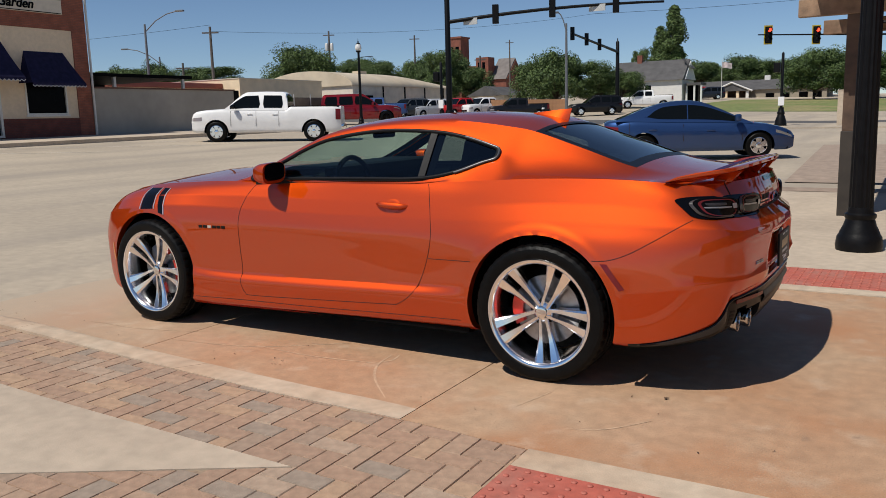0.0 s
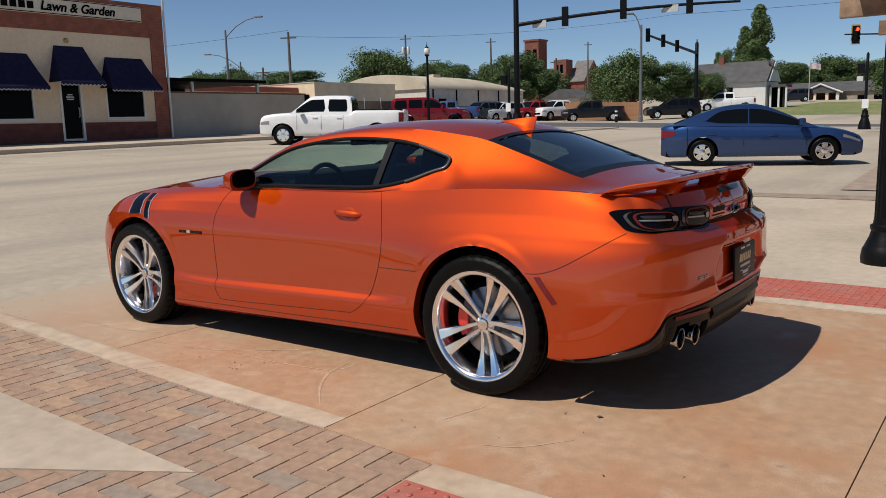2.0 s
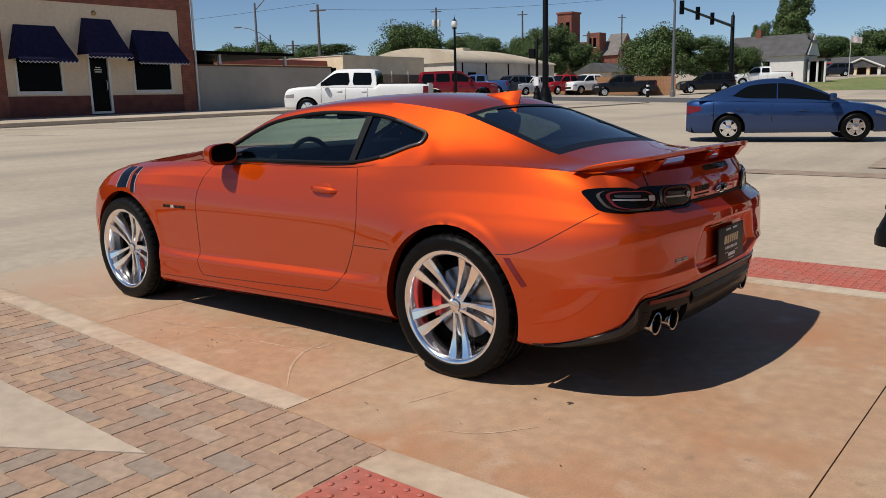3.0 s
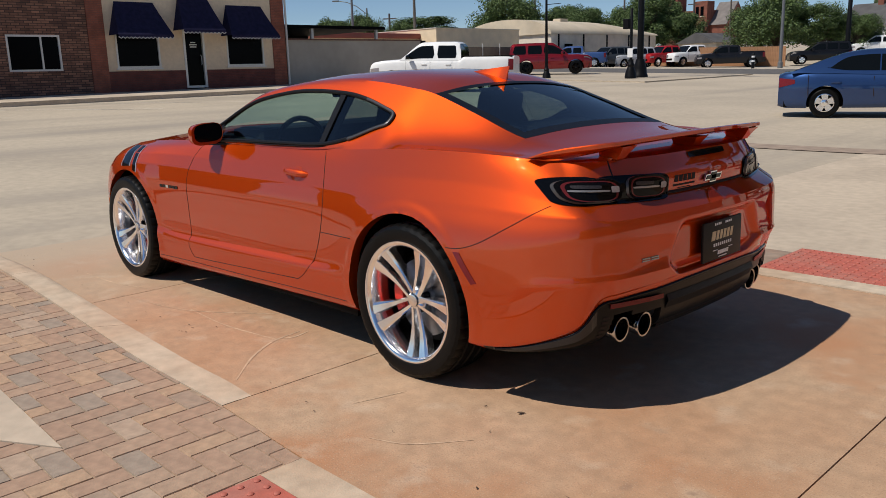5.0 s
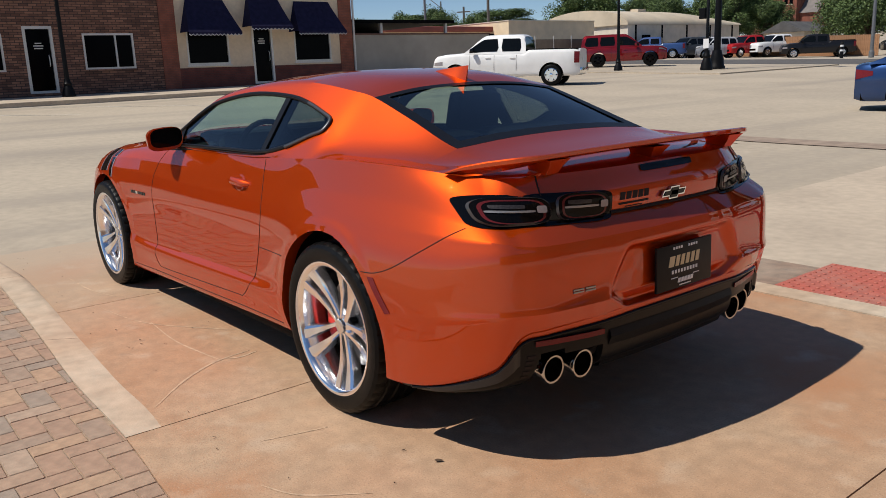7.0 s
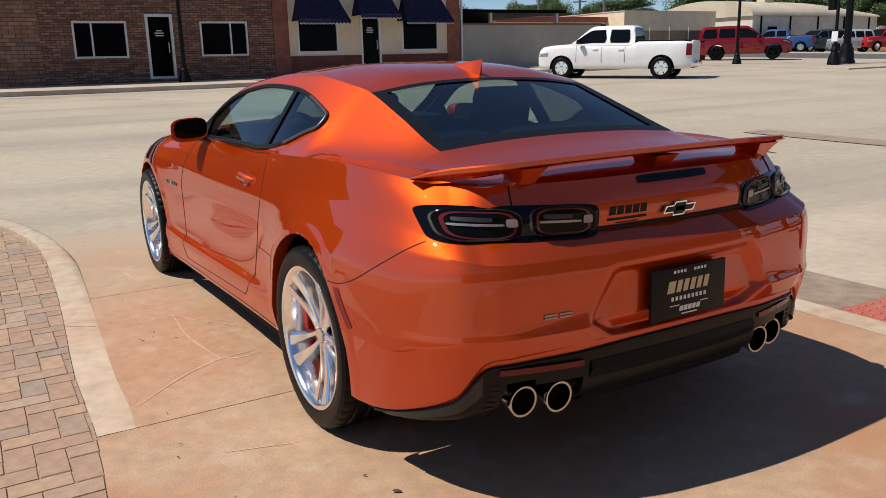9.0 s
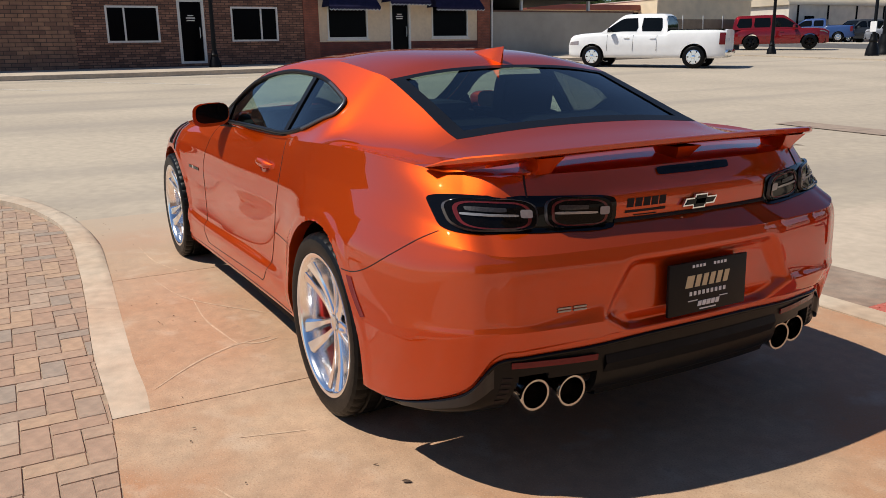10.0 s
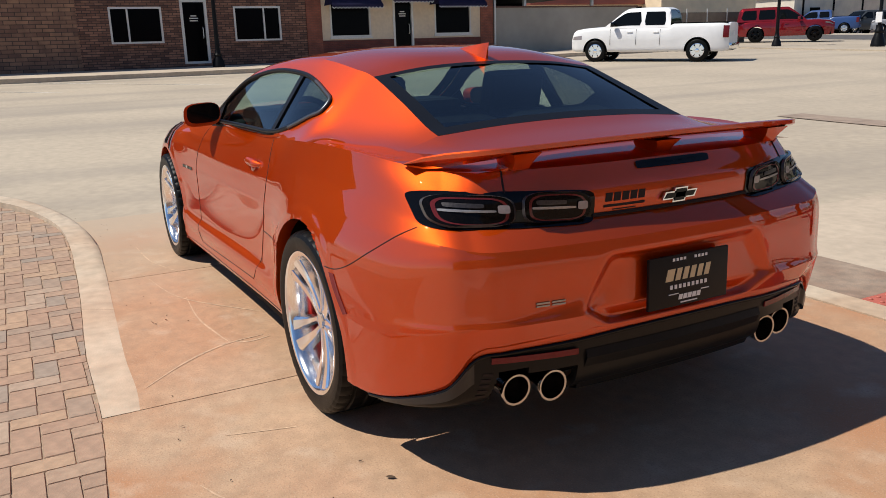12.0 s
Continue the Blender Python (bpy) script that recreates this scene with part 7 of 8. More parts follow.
for k in range(6):
    y = 31.9 + 1.55 * k
    bm = bmesh.new()
    box(bm, -33.06, -33.0, y + .04, y + 1.5, 1.0, 2.75)
    part("panel", bm, mat("brown_screen", (0.20, 0.16, 0.12), 0.85, 0, 0.2, 2), ff)
    bm = bmesh.new()
    tube(bm, [(-33.0, y, .8), (-33.0, y, 2.95)], .035, 8)
    part("post", bm, ALU, ff)


def gable(bm, x0, x1, y0, y1, z0, z1, along="x", over=.4):
    """A pitched roof, ridge along x or y."""
    if along == "x":
        ym = (y0 + y1) / 2
        ps = [(x0 - over, y0 - over, z0), (x1 + over, y0 - over, z0), (x1 + over, y1 + over, z0), (x0 - over, y1 + over, z0), (x0 - over, ym, z1), (x1 + over, ym, z1)]
    else:
        xm = (x0 + x1) / 2
        ps = [(x1 + over, y0 - over, z0), (x1 + over, y1 + over, z0), (x0 - over, y1 + over, z0), (x0 - over, y0 - over, z0), (xm, y0 - over, z1), (xm, y1 + over, z1)]
    v = [bm.verts.new(p) for p in ps]
    for q in ((0, 1, 5, 4), (2, 3, 4, 5), (0, 4, 3), (1, 2, 5), (0, 3, 2, 1)):
        bm.faces.new([v[i] for i in q])
    bmesh.ops.recalc_face_normals(bm, faces=bm.faces[:])


def far_window(parent, x0, x1, y0, y1, z0, z1, m=None):
    w = new("window")
    w.parent = parent
    bm = bmesh.new()
    box(bm, x0, x1, y0, y1, z0, z1)
    part("pane", bm, DARKGLASS, w)
    bm = bmesh.new()
    e = .1
    box(bm, x0 - e * (x1 - x0 > .2), x1 + e * (x1 - x0 > .2), y0 - e * (y1 - y0 > .2) - .02, y1 + e * (y1 - y0 > .2), z0 - .12, z0)
    part("sill", bm, m or SIDING, w)


def gable_end(parent, x, y0, y1, z0, z1, m, along="x"):
    """The upright triangle that closes a pitched roof."""
    bm = bmesh.new()
    a, b, c = ((x, y0, z0), (x, y1, z0), (x, (y0 + y1) / 2, z1)) if along == "x" else ((y0, x, z0), (y1, x, z0), ((y0 + y1) / 2, x, z1))
    d = Vector((.12, 0, 0)) if along == "x" else Vector((0, -.12, 0))
    lo = [bm.verts.new(p) for p in (a, b, c)]
    hi = [bm.verts.new(Vector(p) + d) for p in (a, b, c)]
    bm.faces.new(lo)
    bm.faces.new(hi[::-1])
    for i in range(3):
        bm.faces.new((lo[i], lo[(i + 1) % 3], hi[(i + 1) % 3], hi[i]))
    bmesh.ops.recalc_face_normals(bm, faces=bm.faces[:])
    part("gable", bm, m, parent)


hs = thing("white_house", pose(0, 0, 0), "white timber house with a grey shingle roof", "house")
bm = bmesh.new()
box(bm, -33.4, -25.0, 98.0, 103.6, 1.0, 5.0)
part("wall", bm, SIDING, hs)
bm = bmesh.new()
gable(bm, -33.4, -25.2, 98.0, 103.6, 4.95, 7.45)
part("roof", bm, ROOFGREY, hs, "grey shingle roof")
gable_end(hs, -24.79, 98.3, 103.3, 4.98, 7.2, SIDING)
bm = bmesh.new()
v = [bm.verts.new(p) for p in ((-24.4, 99.6, 6.35), (-24.4, 102.0, 6.35), (-25.4, 102.0, 7.48), (-25.4, 99.6, 7.48), (-24.4, 99.6, 6.27), (-24.4, 102.0, 6.27), (-25.4, 102.0, 7.38), (-25.4, 99.6, 7.38))]
for q in ((0, 1, 2, 3), (7, 6, 5, 4), (0, 4, 5, 1), (1, 5, 6, 2), (2, 6, 7, 3), (3, 7, 4, 0)):
    bm.faces.new([v[i] for i in q])
part("clipped_gable_roof", bm, ROOFGREY, hs)
bm = bmesh.new()
box(bm, -24.7, -22.9, 98.5, 101.2, 4.25, 4.55)
part("porch_roof", bm, ROOFGREY, hs)
bm = bmesh.new()
box(bm, -24.7, -23.4, 99.2, 101.0, 1.2, 4.2)
part("porch_screen", bm, DARKGLASS, hs, "dark porch screen")
for x in (-24.6, -23.7, -22.9):
    bm = bmesh.new()
    box(bm, x - .1, x + .1, 98.6, 98.8, 1.2, 4.25)
    part("porch_post", bm, SIDING, hs)
bm = bmesh.new()
box(bm, -31.2, -30.6, 100.5, 101.1, 6.5, 8.2)
part("chimney", bm, CHURCHBRICK, hs)
far_window(hs, -29.4, -28.7, 97.94, 98.0, 3.2, 4.4)
# flat dark panel on the wall, coloured as the shade of a recessed porch
bm = bmesh.new()
box(bm, -33.3, -31.4, 97.9, 97.99, 1.4, 4.9)
part("porch_recess", bm, mat("shaded_recess", (0.05, 0.05, 0.05), 0.9, 0, 0.2, 2), hs, "flat dark panel painted as porch shade")
for k in range(2):
    far_window(hs, -33.0 + .75 * k, -32.4 + .75 * k, 97.8, 97.88, 2.5, 4.2)

rh = thing("ranch_house", pose(0, 0, 0), "long low ranch house with a grey roof", "house")
bm = bmesh.new()
box(bm, -33.6, -13.5, 141, 151, 1.5, 4.4)
part("wall", bm, mat("tan_siding", (0.30, 0.26, 0.20), 0.8, 0, 0.1, 1), rh)
bm = bmesh.new()
gable(bm, -33.6, -13.5, 141, 151, 4.35, 6.1)
part("roof", bm, ROOFGREY, rh, "grey shingle roof")
bm = bmesh.new()
gable(bm, -30.0, -24.6, 138.6, 143.5, 4.2, 5.55, "y")
part("porch_roof", bm, ROOFGREY, rh)
bm = bmesh.new()
tube(bm, [(-30.5, 138.1, 4.15), (-27.3, 138.1, 5.55), (-24.1, 138.1, 4.15)], .15, 4)
part("gable_trim", bm, SIDING, rh, "white gable trim")
# flat panel under the porch roof, its brown darkened to give the shade
bm = bmesh.new()
box(bm, -29.6, -25.0, 140.9, 140.98, 1.6, 4.3)
part("porch_recess", bm, mat("brown_brick_shade", (0.10, 0.06, 0.04), 0.9, 0, 0.2, 2), rh, "brown porch panel with shade in its colour")
for x in (-29.6, -28.2, -26.4, -24.9):
    bm = bmesh.new()
    box(bm, x - .22, x + .22, 138.4, 138.8, 1.5, 4.25)
    part("porch_post", bm, SIDING if x in (-29.6, -24.9) else TANPANEL, rh)
bm = bmesh.new()
box(bm, -23.5, -22.6, 145.6, 146.4, 5.6, 6.75)
part("chimney", bm, SIDING, rh)
for x in (-32.4, -22.5, -20.2, -17.5, -15.5):
    far_window(rh, x, x + 1.3, 140.94, 141.0, 2.6, 3.7)
fp = thing("flagpole", pose(-25.5, 122, ground_z(-25.5, 122)), "slim flagpole with a pale flag", "flagpole")
bm = bmesh.new()
lathe(bm, [(.06, 0), (.04, 5.6), (.07, 5.7)], 8)
part("pole", bm, ALU, fp)
bm = bmesh.new()
grid_mesh(bm, [[(.05 + 1.3 * k / 8, .12 * math.sin(k * 1.1), z - .25 * k / 8) for k in range(9)] for z in (4.6, 5.4)])
bmesh.ops.solidify(bm, geom=bm.faces[:], thickness=.01)
part("flag", bm, mat("flag_cloth", (0.5, 0.42, 0.42), 0.8, 0, 0.3, 3), fp)

ch = thing("church", pose(0, 0, 0), "red brick church with a square tower", "church")
bm = bmesh.new()
box(bm, -86.6, -83.3, 148.5, 152.0, 3, 17.3)
part("tower", bm, CHURCHBRICK, ch)
bm = bmesh.new()
box(bm, -86.8, -83.1, 148.3, 152.2, 17.3, 17.65)
part("parapet", bm, CHURCHBRICK, ch)
for k in range(2):
    far_window(ch, -86.0 + 1.45 * k, -85.2 + 1.45 * k, 148.42, 148.5, 13.0, 15.6, PALEWALL)
bm = bmesh.new()
box(bm, -83.25, -77.4, 150.0, 158.0, 3, 11.6)
part("aisle", bm, CHURCHBRICK, ch)
bm = bmesh.new()
box(bm, -80.2, -77.35, 149.2, 152.0, 3, 13.2)
part("turret", bm, CHURCHBRICK, ch)
for k in range(2):
    far_window(ch, -79.7 + 1.0 * k, -79.1 + 1.0 * k, 149.12, 149.2, 10.4, 12.2, PALEWALL)
bm = bmesh.new()
box(bm, -77.3, -73.9, 150.4, 158.6, 3, 9.0)
part("nave", bm, CHURCHBRICK, ch)
bm = bmesh.new()
gable(bm, -77.2, -74.2, 150.4, 158.6, 8.7, 13.1, "x")
part("roof", bm, mat("slate_roof", (0.17, 0.15, 0.14), 0.85, 0, 0.2, 1), ch, "steep slate roof")
gable_end(ch, -73.79, 150.4, 158.6, 8.75, 12.7, CHURCHBRICK)
cv = thing("garage", pose(0, 0, 0), "small garage with a dark pitched roof", "garage")
bm = bmesh.new()
box(bm, -47.2, -42.6, 86, 92, 1.6, 3.7)
part("wall", bm, PALEWALL, cv)
bm = bmesh.new()
gable(bm, -47.0, -42.8, 86, 92, 3.65, 4.8, "y")
part("roof", bm, ROOFGREY, cv, "dark shingle roof")
tr = thing("trailer", pose(0, 0, 0), "white trailer with air units on top", "trailer")
bm = bmesh.new()
box(bm, -45.2, -41.8, 94.0, 96.4, 1.8, 4.3, .15)
part("body", bm, SIDING, tr)
bm = bmesh.new()
box(bm, -43.8, -42.8, 94.5, 95.8, 4.3, 4.55, .05)
part("air_unit", bm, SIDING, tr)
wf = thing("wooden_fence", pose(0, 0, 0), "cedar board fence behind the lot", "fence")
bm = bmesh.new()
box(bm, .005, .145, 0, .03, 0, 1.72)
brd = None
for k in range(110):
    x = -46 + .15 * k
    y = 73.2
    if brd is None:
        o = part("board", bm, FENCEWOOD, wf)
        brd = o.data
    else:
        o = new("board", brd)
        o.parent = wf
    o.matrix_local = pose(x, y, ground_z(x, y) + .02)

# ---- trees ----
LEAF = []
for nm, c in (("leaf_dark", (0.050, 0.088, 0.022)), ("leaf_mid", (0.085, 0.135, 0.034)), ("leaf_light", (0.12, 0.17, 0.048))):
    m = mat(nm, c, 0.7, 0, 0.4, 1.5)
    m.node_tree.nodes["Principled BSDF"].inputs["Subsurface Weight"].default_value = 0.0
    LEAF.append(m)
BARK = mat("bark", (0.09, 0.065, 0.045), 0.95, 0, 0.4, 6, 0.4, 20)


def tree_proto(seed, h, r, trunk_h, blobs, leaves, leaf_size, cone=False):
    """Trunk, limbs and a crown of many small leaf clumps."""
    rng = random.Random(seed)
    t = new("tree")
    bm = bmesh.new()
    tube(bm, [(0, 0, -.3), (.05 * r, 0, trunk_h * .5), (-.03 * r, .05 * r, trunk_h), (0, 0, h * .7)], .05 * h * .55, 8, False, .03)
    cents = []
    for k in range(blobs):
        if cone:
            f = (k + .5) / blobs
            a = rng.uniform(0, 6.28)
            rad = r * .55 * math.sin(math.pi * min(1, .25 + .75 * f)) * rng.uniform(.4, 1.0)
            c = Vector((rad * math.cos(a), rad * math.sin(a), trunk_h + (h - trunk_h) * f))
            s = r * rng.uniform(.22, .42) * (1 - .4 * f)
        else:
            a = rng.uniform(0, 6.28)
            u = rng.uniform(-.55, 1)
            rad = math.sqrt(max(0, 1 - (u * .8) ** 2)) * rng.uniform(.25, .92) * r
            zc = trunk_h + (h - trunk_h) * (.42 + .42 * u)
            c = Vector((rad * math.cos(a), rad * math.sin(a), zc))
            s = r * rng.uniform(.15, .36)
        cents.append((c, s))
        tube(bm, [(0, 0, min(c.z - .2, trunk_h * .9 + .25 * (c.z - trunk_h))), c * .55 + Vector((0, 0, c.z * .2)), c], .05, 5, False, .015)
    o = part("trunk", bm, BARK, t, "", 60)
    bm = bmesh.new()
    for k in range(leaves):
        c, s = cents[rng.randrange(len(cents))]
        d = Vector((rng.gauss(0, 1), rng.gauss(0, 1), rng.gauss(0, 1))).normalized()
        p = c + d * s * (rng.random() ** .35) * Vector((1, 1, .85)).length / 1.65
        q = leaf_size * rng.uniform(.6, 1.35)
        a = Vector((rng.gauss(0, 1), rng.gauss(0, 1), rng.gauss(0, .6))).normalized()
        b = a.cross(d + Vector((.01, .02, .4))).normalized()
        vs = [bm.verts.new(p + a * q * x + b * q * y + d * q * w) for x, y, w in ((-.5, 0, 0), (-.1, -.45, .12), (.55, -.1, -.05), (.15, .45, .1))]
        f = bm.faces.new(vs)
        f.material_index = 0 if rng.random() < .45 else (1 if rng.random() < .65 else 2)
    part("crown", bm, LEAF, t, "dense green crown")
    return t


PROTO = [tree_proto(1, 9, 4.2, 1.0, 70, 30000, .19), tree_proto(2, 8, 4.6, .7, 76, 31000, .20), tree_proto(3, 10, 3.6, 1.2, 66, 27000, .18)]
CEDAR = tree_proto(7, 14, 3.4, 2.5, 76, 26000, .22, True)
for p in PROTO + [CEDAR]:
    p.matrix_world = pose(0, 0, 0)
used = set()


def tree(kind, x, y, top, width, label, ang=0, foot=None):
    """top: height of the crown's tip; width: across the crown."""
    p, h0, r0 = ((PROTO[0], 9, 4.2), (PROTO[1], 8, 4.6), (PROTO[2], 10, 3.6), (CEDAR, 14, 3.4))[kind]
    z = ground_z(x, y) if foot is None else foot
    if kind in used:
        o = copy_thing(p, pose(0, 0, 0))
    else:
        o = p
        used.add(kind)
    k = width / 2 / r0 / (1.12 if kind < 3 else .9)
    o.matrix_world = pose(x, y, z, 0, 0, ang) @ Matrix.Diagonal((k, k, (top - z) / h0 / 1.1, 1))
    tagged(o, label, "tree", "distant trees")


OAK = "broad green shade tree with an uneven crown"
tree(0, -62.5, 48.9, 7.4, 4.6, OAK, 20)
tree(1, -60.2, 51.2, 7.6, 4.4, OAK, 80)
tree(2, -61.0, 56.2, 7.1, 4.0, OAK, 150)
tree(0, -63.5, 60.0, 6.6, 3.6, OAK, 220)
tree(1, -70.0, 46.0, 7.6, 5.0, OAK, 10)
tree(1, -73.5, 87.2, 12.6, 11.5, OAK, 40)
tree(0, -69.0, 93.0, 10.2, 6.0, OAK, 90)
tree(2, -80.5, 108.0, 12.5, 8.0, OAK, 130)
tree(0, -73.0, 104.0, 11.6, 8.5, OAK, 30)
tree(1, -66.5, 106.0, 11.2, 8.5, OAK, 300)
tree(0, -59.5, 104.0, 11.0, 7.5, OAK, 210)
tree(2, -50.5, 85.5, 10.6, 7.0, OAK, 60)
tree(0, -48.0, 88.0, 8.4, 6.0, OAK, 10)
tree(1, -55.5, 92.0, 8.8, 7.0, OAK, 160)
tree(1, -35.0, 83.5, 8.9, 8.4, OAK, 100)
tree(0, -38.5, 86.5, 8.4, 7.0, OAK, 250)
tree(2, -31.5, 86.0, 7.8, 6.5, OAK, 330)
tree(0, -28.6, 87.5, 6.6, 5.6, OAK, 45)
tree(3, -34.6, 130.0, 18.6, 6.6, "tall dark evergreen tree leaning in the wind", 0)
tree(3, -37.0, 131.0, 15.5, 5.6, "tall dark evergreen tree leaning in the wind", 120)
tree(2, -40.2, 131.0, 12.8, 4.0, "slim dark evergreen tree beside the house", 70)
for k, (x, y, top, w) in enumerate(((-36, 154, 11.4, 11), (-29, 159, 12.0, 12), (-23.5, 158, 11.0, 10), (-17, 150, 10.5, 10), (-13.2, 123.5, 10.2, 10.5), (-8.5, 128, 9.8, 9), (-3, 132, 10.5, 11), (5, 134, 11, 12), (-43, 150, 10.5, 9), (13, 128, 11, 12), (-9.5, 142, 9, 9))):
    tree(k % 3, x, y, top, w, OAK, 47 * k)
for k in range(26):                                              # closing the horizon
    a = math.radians(38 + 6.0 * k)
    x, y = 230 * math.cos(a), 20 + 230 * math.sin(a)
    tree(k % 3, x, y, ground_z(x, y) + 8.5 + 2.5 * ((k * 7) % 4) / 3, 26, "distant green tree closing the horizon", 33 * k)
# ---- brick pavers, laid herringbone ----
BED = mat("paver_joint_sand", (0.31, 0.225, 0.155), 0.95, 0, 0.3, 30)
bm = bmesh.new()
rows = []
for x in np.linspace(-9.0, -1.2, 50):
    rows.append([(x, y, kerb_lift(x) - .0045) for y in np.linspace(-1.5, kerb_y(x) + .01, 12)])
grid_mesh(bm, rows)
bmesh.ops.recalc_face_normals(bm, faces=bm.faces[:])
field = tagged(link("pavement_pavers", bm, BED), "weathered red and brown brick pavers in herringbone", "pavement", kind="structure")


def clip(poly, a, b, c):
    """The part of a convex outline where a x + b y <= c."""
    out = []
    for p, q in zip(poly, poly[1:] + poly[:1]):
        dp, dq = a * p[0] + b * p[1] - c, a * q[0] + b * q[1] - c
        if dp <= 0:
            out.append(p)
        if dp * dq < 0:
            f = dp / (dp - dq)
            out.append((p[0] + (q[0] - p[0]) * f, p[1] + (q[1] - p[1]) * f))
    return out


def area(p):
    return .5 * abs(sum(a[0] * b[1] - b[0] * a[1] for a, b in zip(p, p[1:] + p[:1])))


def paver_bm(bm, poly, e=.004):
    """A paver: sides up to a worn, bevelled top."""
    cx, cy = sum(p[0] for p in poly) / len(poly), sum(p[1] for p in poly) / len(poly)
    lo = [bm.verts.new((x, y, -.012)) for x, y in poly]
    mid = [bm.verts.new((x, y, -.0035)) for x, y in poly]
    top = []
    for x, y in poly:
        d = Vector((cx - x, cy - y))
        d *= min(.5, e / max(.001, d.length))
        top.append(bm.verts.new((x + d.x, y + d.y, .0015)))
    k = len(poly)
    for a, b in ((lo, mid), (mid, top)):
        for i in range(k):
            bm.faces.new((a[i], a[(i + 1) % k], b[(i + 1) % k], b[i]))
    bm.faces.new(top)


U, GAP = 0.1, 0.0022
whole = {}
singles, rest = 0, []
rng = random.Random(5)
cells = []
for i in range(-92, 1):
    for j in range(-16, 31):
        r = (i - j) % 4
        if r == 0:
            cells.append((i * U, j * U, 2 * U, U, "h"))
        elif r == 3:
            cells.append((i * U, j * U, U, 2 * U, "v"))
todo = []
for x, y, w, h, o in cells:
    x, y = x - .015, y + .02
    cx, cy = x + w / 2, y + h / 2
    poly = [(x + GAP, y + GAP), (x + w - GAP, y + GAP), (x + w - GAP, y + h - GAP), (x + GAP, y + h - GAP)]
    full = True
    # kerb side
    i = int(np.argmin((KIN[:, 0] - cx) ** 2 + (KIN[:, 1] - cy) ** 2))
    i = max(0, min(len(KIN) - 2, i))
    d = KIN[i + 1] - KIN[i]
    n = np.array([d[1], -d[0]])
    n /= np.hypot(*n)
    if n[1] < 0 and n[0] > 0:
        n = -n
    if n[0] > 0.2:
        n = -n
    off = float(n @ KIN[i]) - .002
    parts = [clip(poly, n[0], n[1], off)]
    # red pad side
    parts = [clip(p, 1, 0, -1.202) for p in parts if p]
    # concrete wedge: keep what lies above its upper edge, or below its lower edge
    if cx < -1.7:
        m1 = (2.285 - 2.225) / (-4.0 + 1.94)
        c1 = 2.225 + m1 * 1.94
        m2 = .585
        c2 = 2.225 + m2 * 1.94
        out = []
        for p in parts:
            if p:
                u = clip(p, m1, -1, -c1 - .004)
                l = clip(p, -m2, 1, c2 - .004)
                if min(q[0] for q in p) > -1.94:
                    out.append(p)
                else:
                    out += [q for q in (u, l) if q]
        parts = out
    for p in parts:
        if p and len(p) > 2 and area(p) > .0012 and max(q[1] for q in p) > -1.2:
            todo.append((p, o, abs(area(p) - (w - 2 * GAP) * (h - 2 * GAP)) < 1e-6, cx, cy, x, y))
todo.sort(key=lambda q: (q[3] + 1.2) ** 2 * .35 + (q[4] - 2.7) ** 2 * 1.4)
joined = bmesh.new()
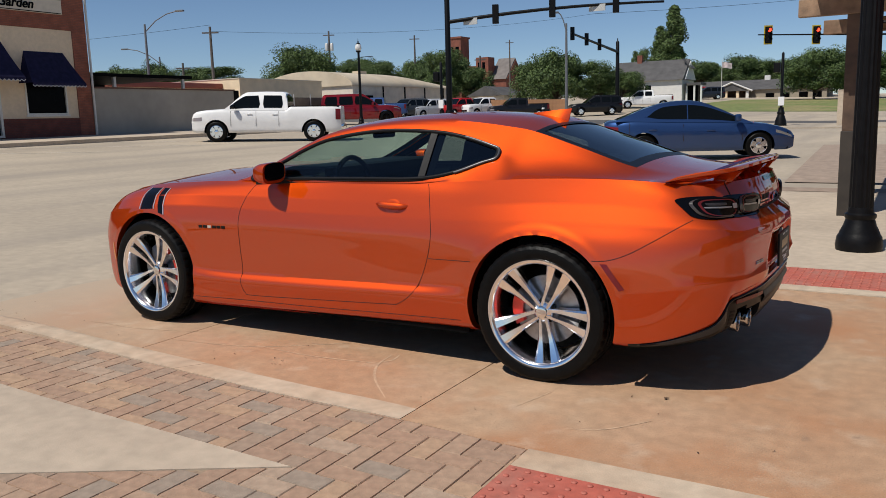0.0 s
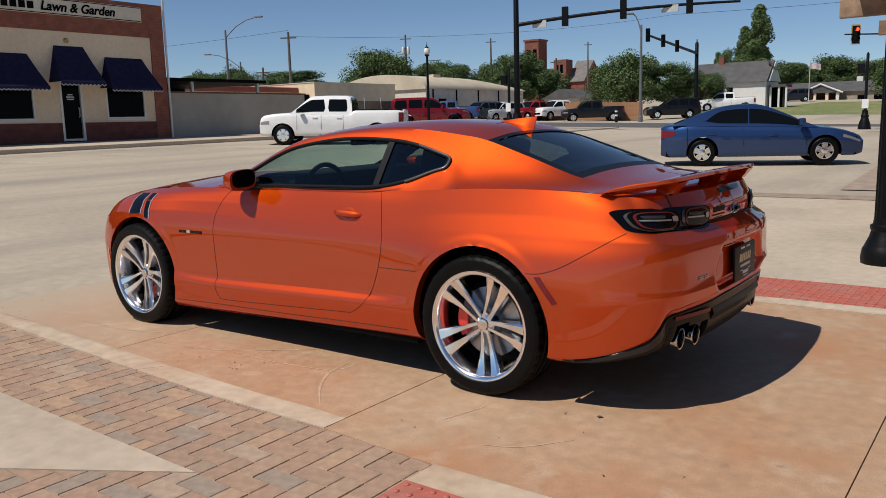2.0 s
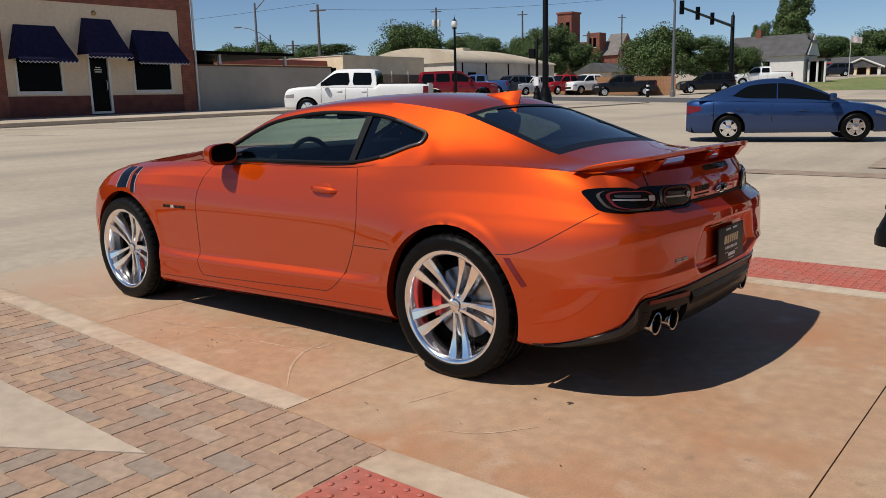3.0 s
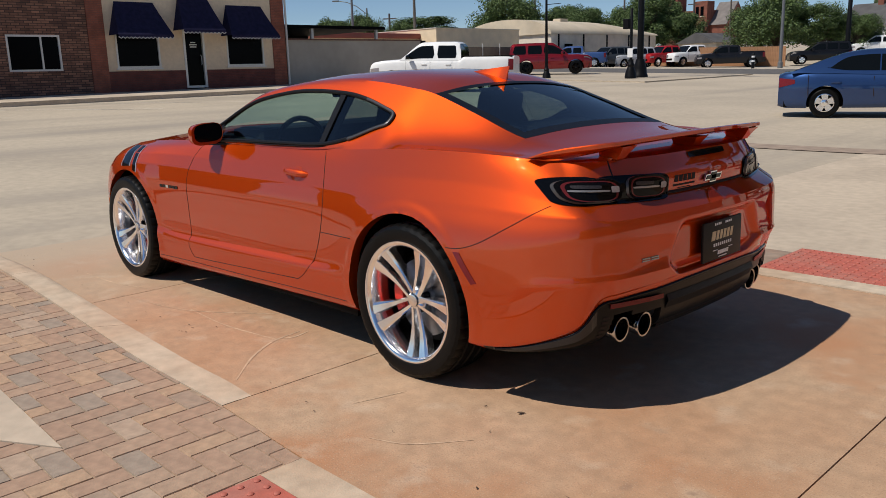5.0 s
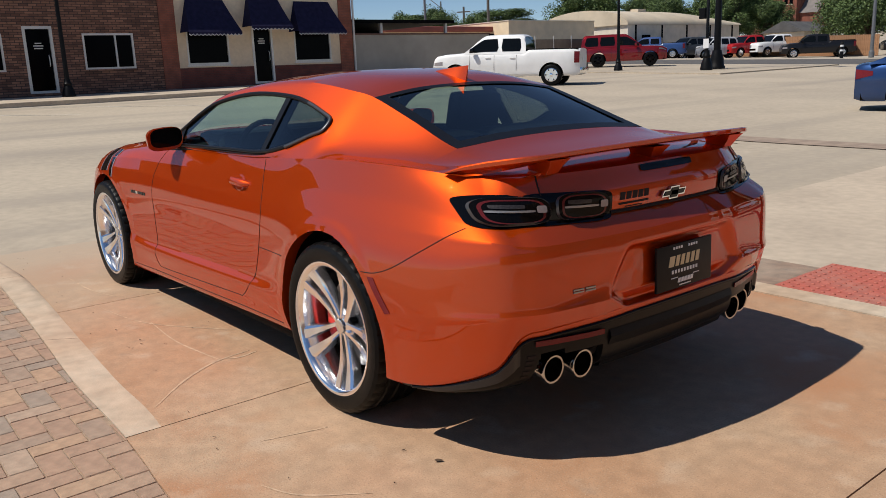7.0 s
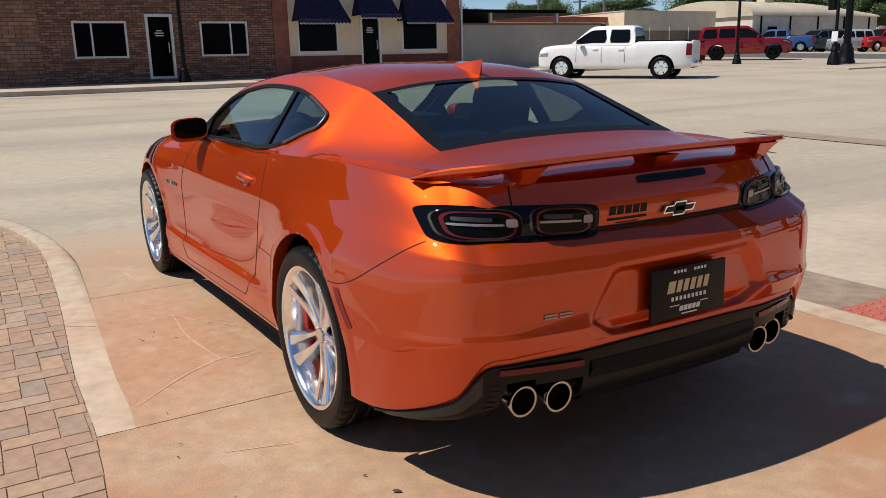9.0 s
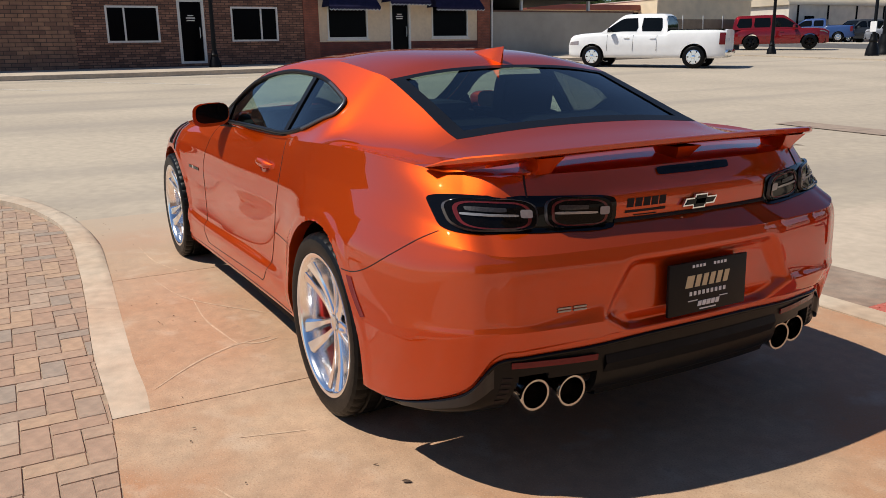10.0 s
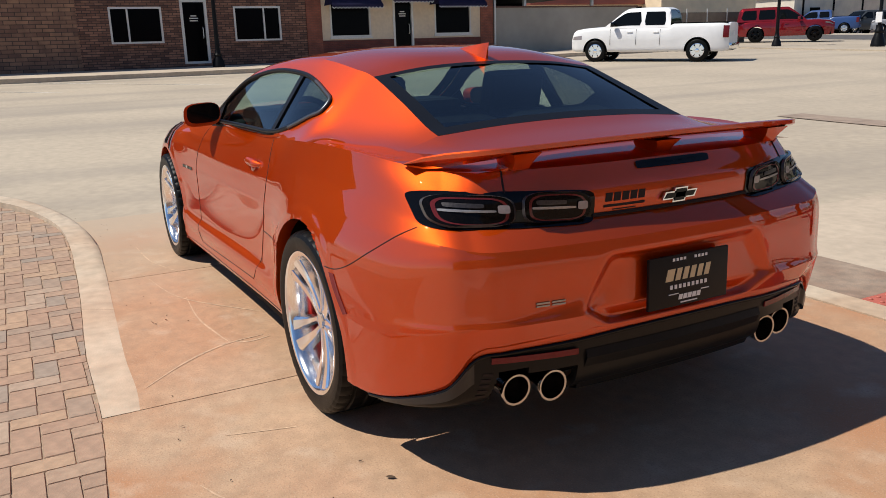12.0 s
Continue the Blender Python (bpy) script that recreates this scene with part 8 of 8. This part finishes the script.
for k, (p, o, is_full, cx, cy, x, y) in enumerate(todo):
    z = kerb_lift(cx) + rng.uniform(-.0008, .0008)
    tilt = (rng.uniform(-.22, .22), rng.uniform(-.22, .22) - math.degrees(math.atan((kerb_lift(cx + .1) - kerb_lift(cx - .1)) / .2)))
    if k < 300:
        if is_full:
            if o not in whole:
                bm = bmesh.new()
                a, b = (2 * U, U) if o == "h" else (U, 2 * U)
                paver_bm(bm, [(-a / 2 + GAP, -b / 2 + GAP), (a / 2 - GAP, -b / 2 + GAP), (a / 2 - GAP, b / 2 - GAP), (-a / 2 + GAP, b / 2 - GAP)])
                ob = part("paver", bm, PAVER, field)
                whole[o] = ob.data
            else:
                ob = new("paver", whole[o])
                ob.parent = field
        else:
            bm = bmesh.new()
            paver_bm(bm, [(q[0] - cx, q[1] - cy) for q in p])
            ob = part("paver", bm, PAVER, field)
        ob.matrix_local = pose(cx, cy, z, tilt[0], tilt[1], 0)
    else:
        n0 = len(joined.verts)
        joined.verts.ensure_lookup_table()
        b2 = bmesh.new()
        paver_bm(b2, [(q[0] - cx, q[1] - cy) for q in p])
        bmesh.ops.transform(b2, matrix=pose(cx, cy, z, tilt[0], tilt[1], 0), verts=b2.verts[:])
        rest.append(([tuple(v.co) for v in b2.verts], [[v.index for v in f.verts] for f in b2.faces]))
        b2.free()
joined.free()
vs, fs = [], []
for v, f in rest:
    n0 = len(vs)
    vs += v
    fs += [[i + n0 for i in q] for q in f]
me = bpy.data.meshes.new("far_pavers")
me.from_pydata(vs, [], fs)
PAVER_FAR = PAVER.copy()
PAVER_FAR.name = "clay_paver_field"
nt = PAVER_FAR.node_tree
geo = nt.nodes.new("ShaderNodeNewGeometry")
ramp = next(n for n in nt.nodes if n.type == "VALTORGB")
nt.links.new(geo.outputs["Random Per Island"], ramp.inputs[0])
me.materials.append(PAVER_FAR)
ob = new("far_pavers", me)
ob.parent = field
tagged(ob, kind="stuff")

# leaves and grit on the driveway
GRIT = mat("dry_leaf", (0.10, 0.06, 0.035), 0.9, 0, 0.3, 40)
rng = random.Random(11)
for k in range(34):
    if k < 6:
        x, y = ((-.87, 3.59), (-1.9, 3.1), (-.35, 3.2), (-2.9, 3.25), (-.6, 3.05), (-1.5, 3.05))[k]
        s = .009 if k == 0 else .004
    else:
        x = rng.uniform(-6.5, -1.9) if k < 30 else rng.uniform(-1.8, .6)
        y = float(np.interp(-x, -KOUT[:, 0], KOUT[:, 1])) + abs(rng.gauss(0, .22)) + .02 if k < 30 else rng.uniform(3.0, 4.0)
        s = rng.uniform(.002, .0045)
    bm = bmesh.new()
    n = 6
    top = [bm.verts.new((s * (1 + .5 * rng.random()) * math.cos(6.28 * i / n) * 1.5, s * (.5 + .5 * rng.random()) * math.sin(6.28 * i / n), .002 + .006 * rng.random())) for i in range(n)]
    c = bm.verts.new((0, 0, .006))
    for i in range(n):
        bm.faces.new((top[i], top[(i + 1) % n], c))
    o = link("leaf_scrap", bm, GRIT)
    tagged(o, "small dry brown leaf scrap on the driveway", "leaf litter", "leaf scraps")
    o.matrix_world = pose(x, y, ground_z(x, y) + .001, 0, 0, rng.uniform(0, 360))
